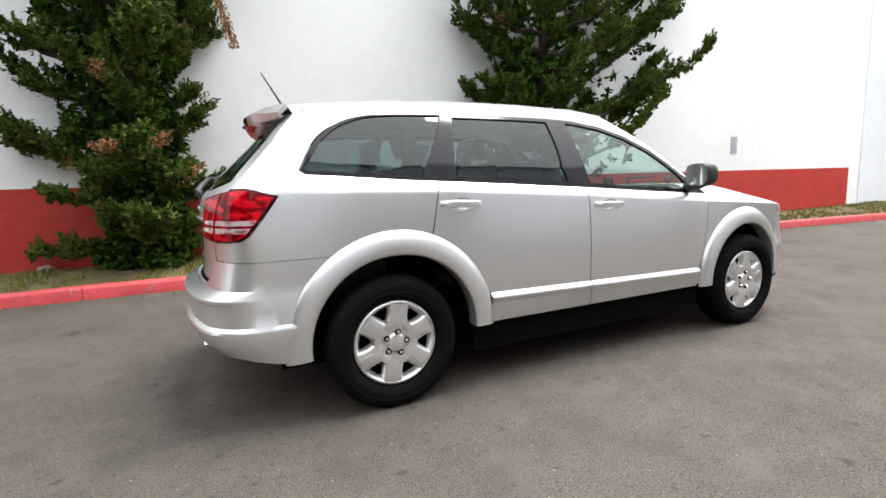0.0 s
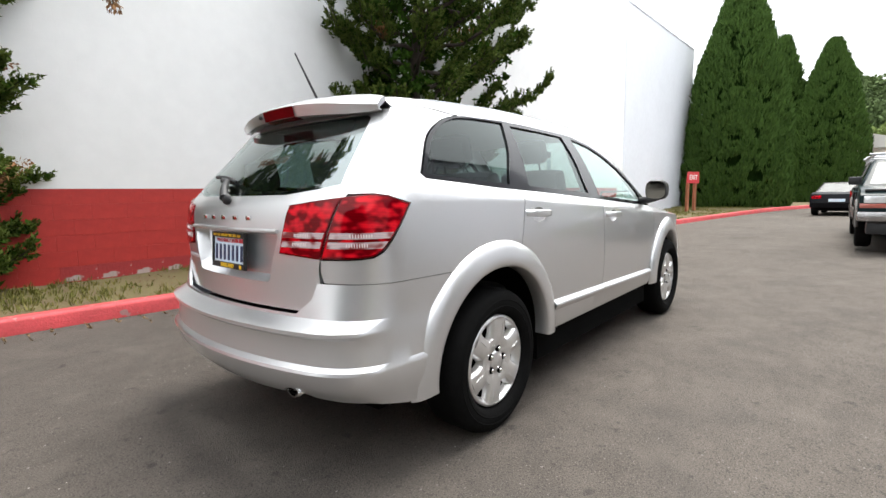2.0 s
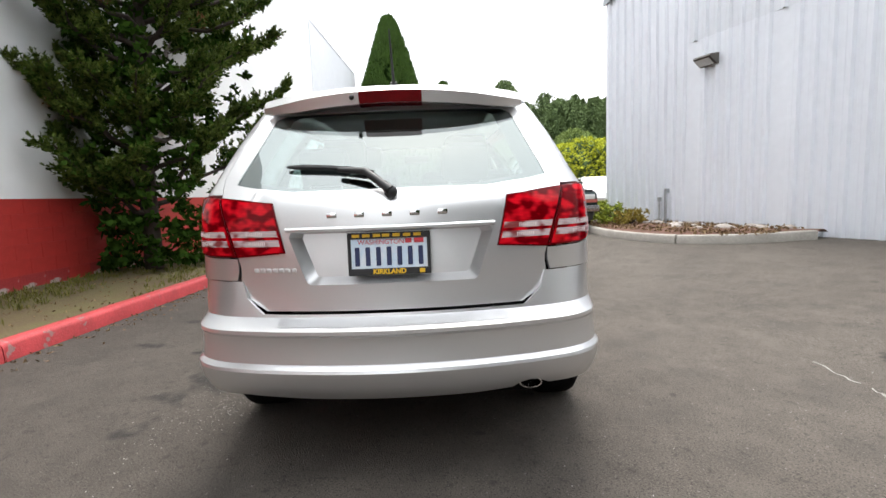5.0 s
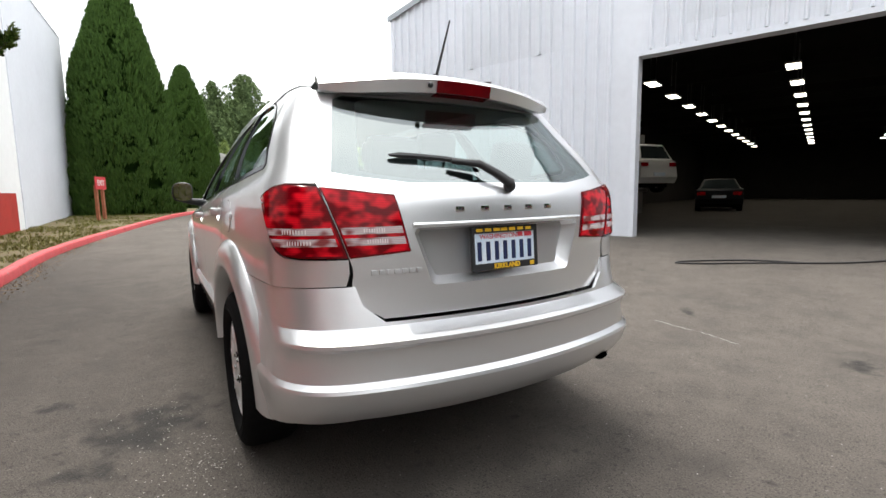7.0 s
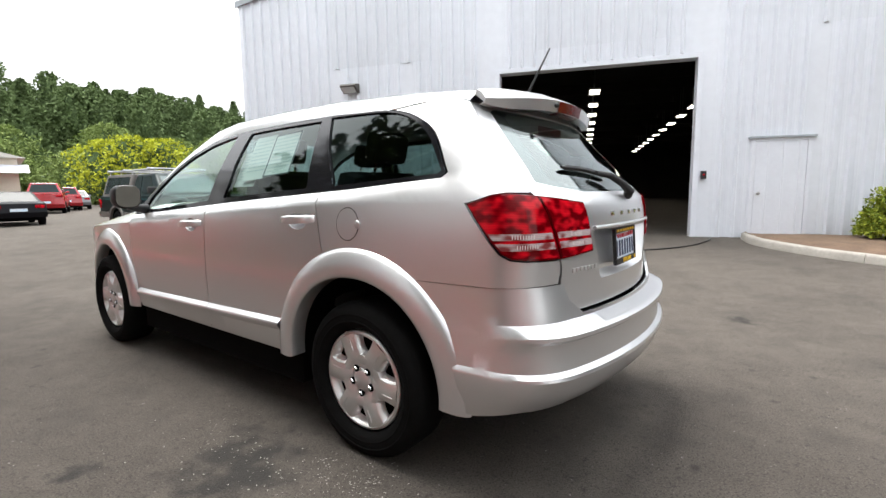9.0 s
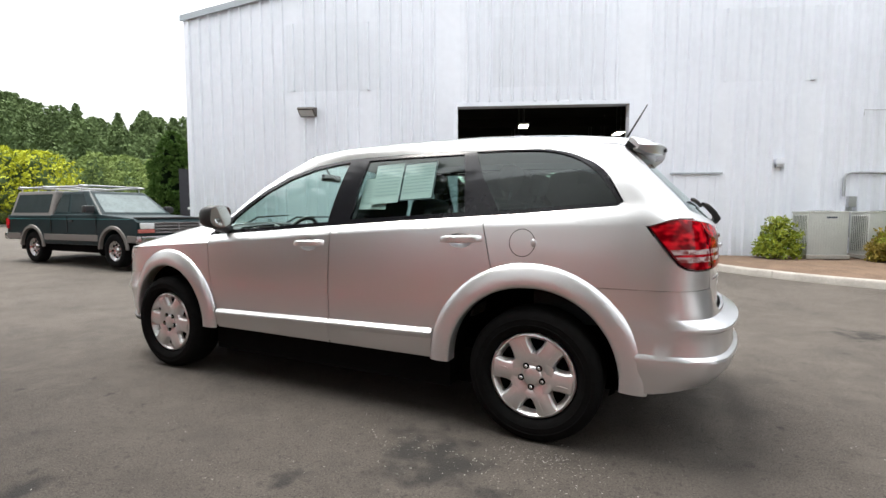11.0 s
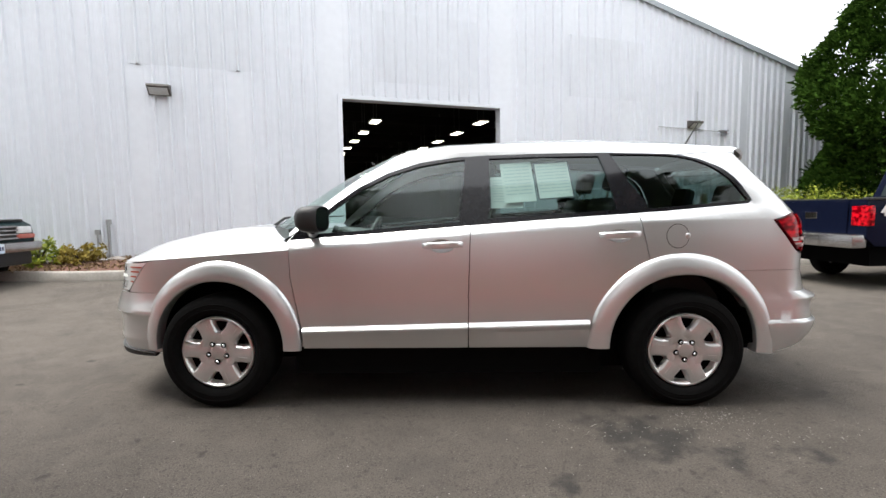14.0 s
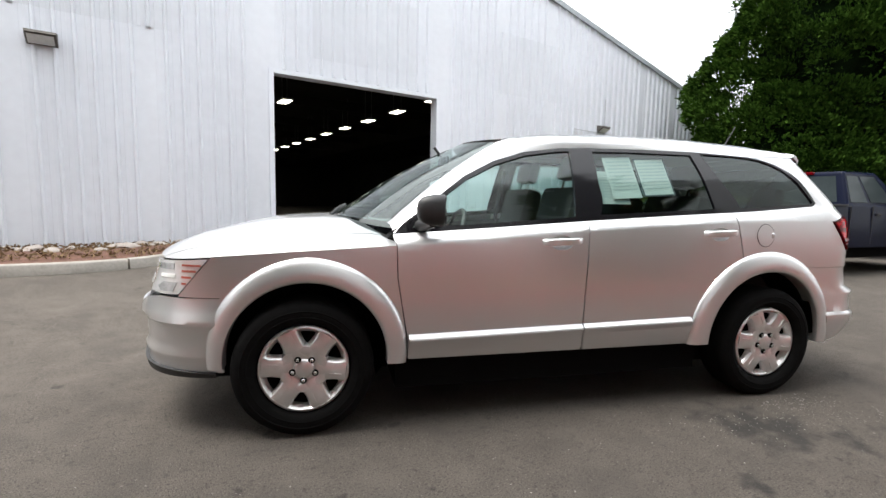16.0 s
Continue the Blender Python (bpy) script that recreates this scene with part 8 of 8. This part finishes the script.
# ---- fittings on the hall ----
def wall_lamp(x, z, label, style):
    top = base("wall_lamp", label, "wall lamp", pose(x, BY + 0.03, z), group="lamps on the hall wall")
    bm = bmesh.new()
    prism(bm, [(-0.18, 0.12), (0.18, 0.12), (0.18, -0.04), (-0.18, -0.04)], 0.0, 0.10)
    part("back_box", bm, BRONZE, top)
    bm = bmesh.new()
    rows = []
    for x_ in (-0.20, 0.20):
        rows.append([(x_, 0.0, 0.14), (x_, 0.24, 0.10), (x_, 0.26, 0.06), (x_, 0.06, -0.08), (x_, 0.0, -0.08)])
    vv = loft(bm, rows, close=True)
    bm.faces.new(vv[0])
    bm.faces.new(vv[1][::-1])
    bmesh.ops.recalc_face_normals(bm, faces=bm.faces[:])
    part("housing", bm, BRONZE, top, "dark bronze housing")
    bm = bmesh.new()
    vs = [bm.verts.new(p) for p in ((-0.17, 0.243, 0.046), (0.17, 0.243, 0.046), (0.17, 0.085, -0.062), (-0.17, 0.085, -0.062))]
    bm.faces.new(vs)
    for v in vs:
        v.co += Vector((0, 0.012, -0.018))
    part("lens", bm, LENS, top, "pale glass lens")
    return top


wall_lamp(3.50, 3.67, "bronze floodlight box fixed to the ribbed wall", 0)
wall_lamp(-10.4, 3.60, "bronze floodlight box above the wall pipes", 0)

small_door = base("door_1", "white steel side door, closed, in the hall wall", "door", pose(-5.63, BY, 0.14), kind="structure")
bm = bmesh.new()
box(bm, -0.43, 0.43, 0.028, 0.050, 0.0, 1.93, bevel=0.004)
leaf = part("door_leaf", bm, DOOR_WHITE, small_door)
for x0, x1, z0, z1 in ((-0.50, -0.435, 0, 1.99), (0.435, 0.50, 0, 1.99), (-0.435, 0.435, 1.935, 1.99)):
    bm = bmesh.new()
    box(bm, x0, x1, 0.0, 0.060, z0, z1, bevel=0.004)
    part("door_frame", bm, TRIM, small_door)
bm = bmesh.new()
box(bm, -0.56, 0.56, 0.0, 0.10, 1.99, 2.03, bevel=0.004)
part("drip_cap", bm, GREY_TRIM, small_door)
bm = bmesh.new()
bmesh.ops.create_uvsphere(bm, u_segments=12, v_segments=8, radius=0.032, matrix=Matrix.Translation((0.36, 0.10, 0.93)))
tube(bm, [(0.36, 0.05, 0.93), (0.36, 0.09, 0.93)], 0.014, 8)
part("door_knob", bm, STEEL, small_door, smooth=50)

call_box = base("push_button_box", "small red and black button box by the doorway", "switch", pose(-4.30, BY + 0.035, 1.45))
bm = bmesh.new()
box(bm, -0.05, 0.05, 0.0, 0.06, -0.08, 0.08, bevel=0.008)
part("box", bm, BLACK_P, call_box)
bm = bmesh.new()
lathe(bm, [(0.022, 0.06), (0.020, 0.075), (0.001, 0.075)], 12)
part("button", bm, RED_LENS, call_box)


def pipe(label, pts, r=0.022, boxes=True):
    top = base("conduit", label, "pipe", pose(0, BY, 0))
    bm = bmesh.new()
    tube(bm, pts, r, 8)
    part("run", bm, GALV, top, smooth=60)
    for p in (pts[0], pts[-1]) if boxes else ():
        bm = bmesh.new()
        box(bm, p[0] - 0.04, p[0] + 0.04, 0.02, 0.10, p[2] - 0.05, p[2] + 0.05, bevel=0.006)
        part("junction_box", bm, GALV, top)


pipe("grey steel conduit running level on the hall wall", [(-8.80, 0.07, 1.62), (-8.80, 0.07, 2.02), (-8.84, 0.07, 2.11), (-8.94, 0.07, 2.15), (-10.55, 0.07, 2.12), (-10.58, 0.07, 2.16), (-10.58, 0.07, 2.36)], 0.026, False)
pipe("thin grey conduit passing under the wall lamp", [(-9.13, 0.06, 3.40), (-9.13, 0.06, 3.52), (-10.5, 0.06, 3.50), (-11.60, 0.06, 3.46)], 0.011, False)
pipe("thin dark conduit dropping from the wall lamp", [(-10.56, 0.05, 3.55), (-10.58, 0.05, 2.36)], 0.014, False)
pipe("vertical conduit above the wall lamp", [(-10.58, 0.05, 3.75), (-10.58, 0.05, 4.6)], 0.010, False)
bracket = base("pipe_bracket", "small grey double bracket at the conduit's end", "bracket", pose(-11.62, BY + 0.03, 3.44))
for dz in (-0.06, 0.04):
    bm = bmesh.new()
    box(bm, -0.16, 0.16, 0.0, 0.10, dz, dz + 0.035, bevel=0.006)
    part("arm", bm, GALV, bracket)
sensor = base("light_sensor", "small white sensor box on the hall wall", "sensor", pose(-7.41, BY + 0.03, 2.37))
bm = bmesh.new()
box(bm, -0.09, 0.09, 0.0, 0.10, -0.03, 0.11, bevel=0.02)
part("cap", bm, DOOR_WHITE, sensor, smooth=40)
bm = bmesh.new()
box(bm, -0.075, 0.075, 0.0, 0.085, -0.09, -0.03, bevel=0.015)
part("lens", bm, GALV, sensor, smooth=40)
pipe("grey pipe stub standing in the bed", [(4.55, 0.10, 0.35), (4.55, 0.10, 1.05)], 0.03)
pipe("thin grey pipe stub standing in the bed", [(4.75, 0.08, 0.35), (4.75, 0.08, 0.85)], 0.018)


def ac_unit(x, label):
    z = ground_z(x, -7.0) + 0.12
    top = base("air_conditioner", label, "air conditioner", pose(x, -6.86, z), group="air conditioners by the wall")
    bm = bmesh.new()
    box(bm, -0.43, 0.43, -0.30, 0.30, 0.0, 0.08, bevel=0.01)
    part("plinth", bm, CONCRETE, top)
    bm = bmesh.new()
    box(bm, -0.395, 0.395, -0.26, 0.26, 0.08, 0.955, bevel=0.02)
    body = part("cabinet", bm, AC_GREY, top, smooth=35)
    bm = bmesh.new()
    box(bm, -0.405, 0.405, -0.27, 0.27, 0.950, 0.985, bevel=0.012)
    part("lid", bm, AC_GREY, body, smooth=35)
    bm = bmesh.new()
    box(bm, 0.392, 0.398, -0.215, 0.215, 0.16, 0.90)
    part("grille_backing", bm, BLACK_P, body)
    for k in range(9):
        bm = bmesh.new()
        y_ = -0.20 + k * 0.05
        box(bm, 0.394, 0.412, y_ - 0.009, y_ + 0.009, 0.16, 0.90, bevel=0.003)
        part("louvre", bm, AC_GREY, body)
    for k in range(15):
        bm = bmesh.new()
        x_ = -0.35 + k * 0.05
        box(bm, x_ - 0.004, x_ + 0.004, 0.258, 0.264, 0.14, 0.92)
        part("rib", bm, AC_GREY, body)
    bm = bmesh.new()
    for k in range(6):
        r = 0.04 + 0.036 * k
        ring = [(r * math.cos(j * math.tau / 24), r * math.sin(j * math.tau / 24), 0.992) for j in range(25)]
        tube(bm, ring, 0.006, 5, caps=False)
    part("fan_guard", bm, BLACK_P, body)
    bm = bmesh.new()
    box(bm, -0.16, 0.04, 0.262, 0.267, 0.84, 0.875)
    part("badge", bm, INK, body)


ac_unit(-7.88, "beige air conditioner unit standing beside the hall wall")
ac_unit(-9.06, "beige air conditioner half hidden behind shrubs")
for x, z, m_, lb in ((-8.96, 1.50, GALV, "grey electric isolator box on the wall"), (-10.03, 1.47, TAN, "tan meter box on the hall wall"), (-10.92, 1.45, TAN, "tan meter box above the shrubs")):
    top = base("electric_box", lb, "electric box", pose(x, BY + 0.03, z))
    bm = bmesh.new()
    box(bm, -0.085, 0.085, 0.0, 0.10, -0.12, 0.12, bevel=0.012)
    part("box", bm, m_, top)
    bm = bmesh.new()
    tube(bm, [(0.0, 0.06, -0.12), (0.0, 0.06, -0.8)], 0.02, 8)
    part("drop_pipe", bm, GALV, top)

# cable on the ground by the doorway
bm = bmesh.new()
cp = strip_points([(-4.45, -7.4), (-4.3, -6.9), (-3.85, -6.2), (-3.3, -5.75), (-2.6, -5.42), (-1.9, -5.02), (-1.55, -4.92), (-1.7, -5.15), (-2.4, -5.55), (-3.0, -5.62)], 0.08)
tube(bm, [(p.x, p.y, ground_z(p.x, p.y) + 0.014) for p in cp], 0.012, 7)
tagged(link_bm("cable", bm, CABLE, smooth=60), "black cable lying in a loop on the asphalt", "cable")

# faint worn paint and grit marks on the asphalt
nr = np.random.default_rng(51)


def grit(name, label, spots, seed):
    nr = np.random.default_rng(seed)
    cs = []
    for (x0, y0), (x1, y1), n, w in spots:
        t = nr.random(n)
        x, y = x0 + (x1 - x0) * t + nr.normal(size=n) * w, y0 + (y1 - y0) * t + nr.normal(size=n) * w
        cs += [(a, b, ground_z(a, b) + 0.004) for a, b in zip(x, y)]
    cs = np.array(cs)
    n = len(cs)
    a = nr.random(n) * math.tau
    L = nr.uniform(0.0015, 0.0062, n)
    v = np.stack([cs + np.stack([L * np.cos(a + k * math.pi / 2) * (1 if k % 2 else 0.6), L * np.sin(a + k * math.pi / 2) * (1 if k % 2 else 0.6), np.full(n, 0.0)], axis=1) for k in range(4)], axis=1).reshape(-1, 3)
    tagged(np_mesh(name, v, np.arange(4 * n).reshape(-1, 4), CHALK), label, "grit", kind="stuff")


grit("pale_grit", "pale grit and worn paint flecks on the asphalt", [((-0.2, 1.35), (-1.6, 1.9), 230, 0.10), ((-0.9, 1.45), (-1.3, 1.55), 170, 0.07), ((-0.25, 2.6), (-3.5, -1.0), 500, 1.6), ((-2.2, -2.9), (-3.4, -3.2), 120, 0.06), ((1.5, 2.0), (4, 1.0), 260, 0.5), ((-4, -3), (2, -4), 420, 0.9)], 52)

# a scratched pale chalk line on the forecourt
bm = bmesh.new()
rm = random.Random(77)
px, py = -2.05, -1.94
for k in range(26):
    qx, qy = px - 0.026 + rm.uniform(-0.012, 0.012), py + 0.009 + rm.uniform(-0.020, 0.020)
    if rm.random() < 0.8:
        a, b = Vector((px, py, 0)), Vector((qx, qy, 0))
        sd = Vector((-(b - a).y, (b - a).x, 0)).normalized() * rm.uniform(0.003, 0.007)
        bm.faces.new([bm.verts.new((q.x, q.y, ground_z(q.x, q.y) + 0.004)) for q in (a - sd, b - sd, b + sd, a + sd)])
    px, py = qx, qy
tagged(link_bm("chalk_mark", bm, CHALK), "scratched pale chalk line on the asphalt", "chalk mark", kind="stuff")

# ---- far fittings ----
def exit_sign(x, y):
    z = 0.30
    top = base("exit_sign", "red exit sign board on two brown wooden posts", "sign", pose(x, y, z, 0, 0, 143))
    for sx in (-0.28, 0.28):
        bm = bmesh.new()
        box(bm, sx - 0.07, sx + 0.07, -0.05, 0.05, -0.3, 1.35, bevel=0.01)
        part("post", bm, WOOD_RED, top)
    bm = bmesh.new()
    box(bm, -0.46, 0.46, 0.05, 0.085, 1.18, 1.68, bevel=0.008)
    bd = part("board", bm, SIGN_RED, top)
    text_mesh("lettering", "EXIT", 0.30, WHITE_C, bd, Matrix.Translation((0, 0.088, 1.43)) @ Matrix(((-1, 0, 0, 0), (0, 0, 1, 0), (0, 1, 0, 0), (0, 0, 0, 1))), 0.002, bold=0.006)


exit_sign(19.65, -3.84)
hyd = base("fire_hydrant", "yellow cast-iron fire hydrant by the red kerb", "hydrant", pose(23.9, -8.3, 0.12))
bm = bmesh.new()
for r0, z0, r1, z1 in ((0.16, 0, 0.16, 0.05), (0.11, 0.05, 0.11, 0.50), (0.14, 0.50, 0.14, 0.54), (0.12, 0.54, 0.05, 0.68), (0.03, 0.68, 0.03, 0.74)):
    tube(bm, [(0, 0, z0), (0, 0, z1)], [r0, r1], 16)
part("barrel", bm, HYD, hyd, smooth=40)
for sx in (-1, 1):
    bm = bmesh.new()
    tube(bm, [(0, 0.08 * sx, 0.40), (0, 0.20 * sx, 0.40)], 0.06, 12)
    part("outlet", bm, HYD, hyd, smooth=40)

cream = base("cream_building", "low cream building with a shallow gable roof", "building", pose(39.7, -16.4, 0.15, 0, 0, -30) @ Matrix.Diagonal((1, 1, 1.17, 1)))
bm = bmesh.new()
box(bm, -6, 6, -5, 5, 0, 3.0)
part("wall", bm, CREAM, cream)
bm = bmesh.new()
prism(bm, [(-5.4, 2.95), (5.4, 2.95), (0, 4.3)], -6.3, 6.3, axis="x")
part("roof", bm, CREAM_ROOF, cream)
for y in (-2.5, 1.8):
    bm = bmesh.new()
    box(bm, -6.03, -5.95, y - 0.9, y + 0.9, 0.0, 2.2)
    part("window", bm, GLASS_XS, cream)
bm = bmesh.new()
prism(bm, [(-5.0, 2.2), (-5.0, 2.6), (-5.9, 2.15)], -4.5, 0.5, axis="y", m=Matrix.Translation((-1.0, -1, 0)))
part("awning", bm, DOOR_WHITE, cream)

pole = base("street_lamp", "tall brown car park lamp with two heads", "street lamp", pose(17.2, -27.2, 0.2))
bm = bmesh.new()
tube(bm, [(0, 0, 0), (0, 0, 5.9)], [0.10, 0.07], 10)
part("pole", bm, WOOD_RED, pole, smooth=60)
for sx in (-1, 1):
    bm = bmesh.new()
    box(bm, 0.12 * sx if sx > 0 else -0.95, 0.95 if sx > 0 else -0.12, -0.16, 0.16, 5.85, 6.02, bevel=0.03)
    part("lamp_head", bm, GREY_TRIM, pole)
flag = base("banner", "dark upright banner at the hall corner", "banner", pose(7.98, -9.62, 0.2, 0, 0, 30))
bm = bmesh.new()
box(bm, -0.28, 0.28, -0.012, 0.012, 0.35, 2.35, bevel=0.004)
cloth = part("cloth", bm, BANNER, flag)
bm = bmesh.new()
tube(bm, [(-0.30, 0, -0.02), (-0.30, 0, 2.5)], 0.016, 8)
part("mast", bm, GALV, flag)
bm = bmesh.new()
box(bm, -0.1, 0.12, 0.012, 0.016, 0.8, 0.95)
box(bm, -0.1, 0.08, 0.012, 0.016, 1.15, 1.22)
part("print", bm, WHITE_C, cloth)
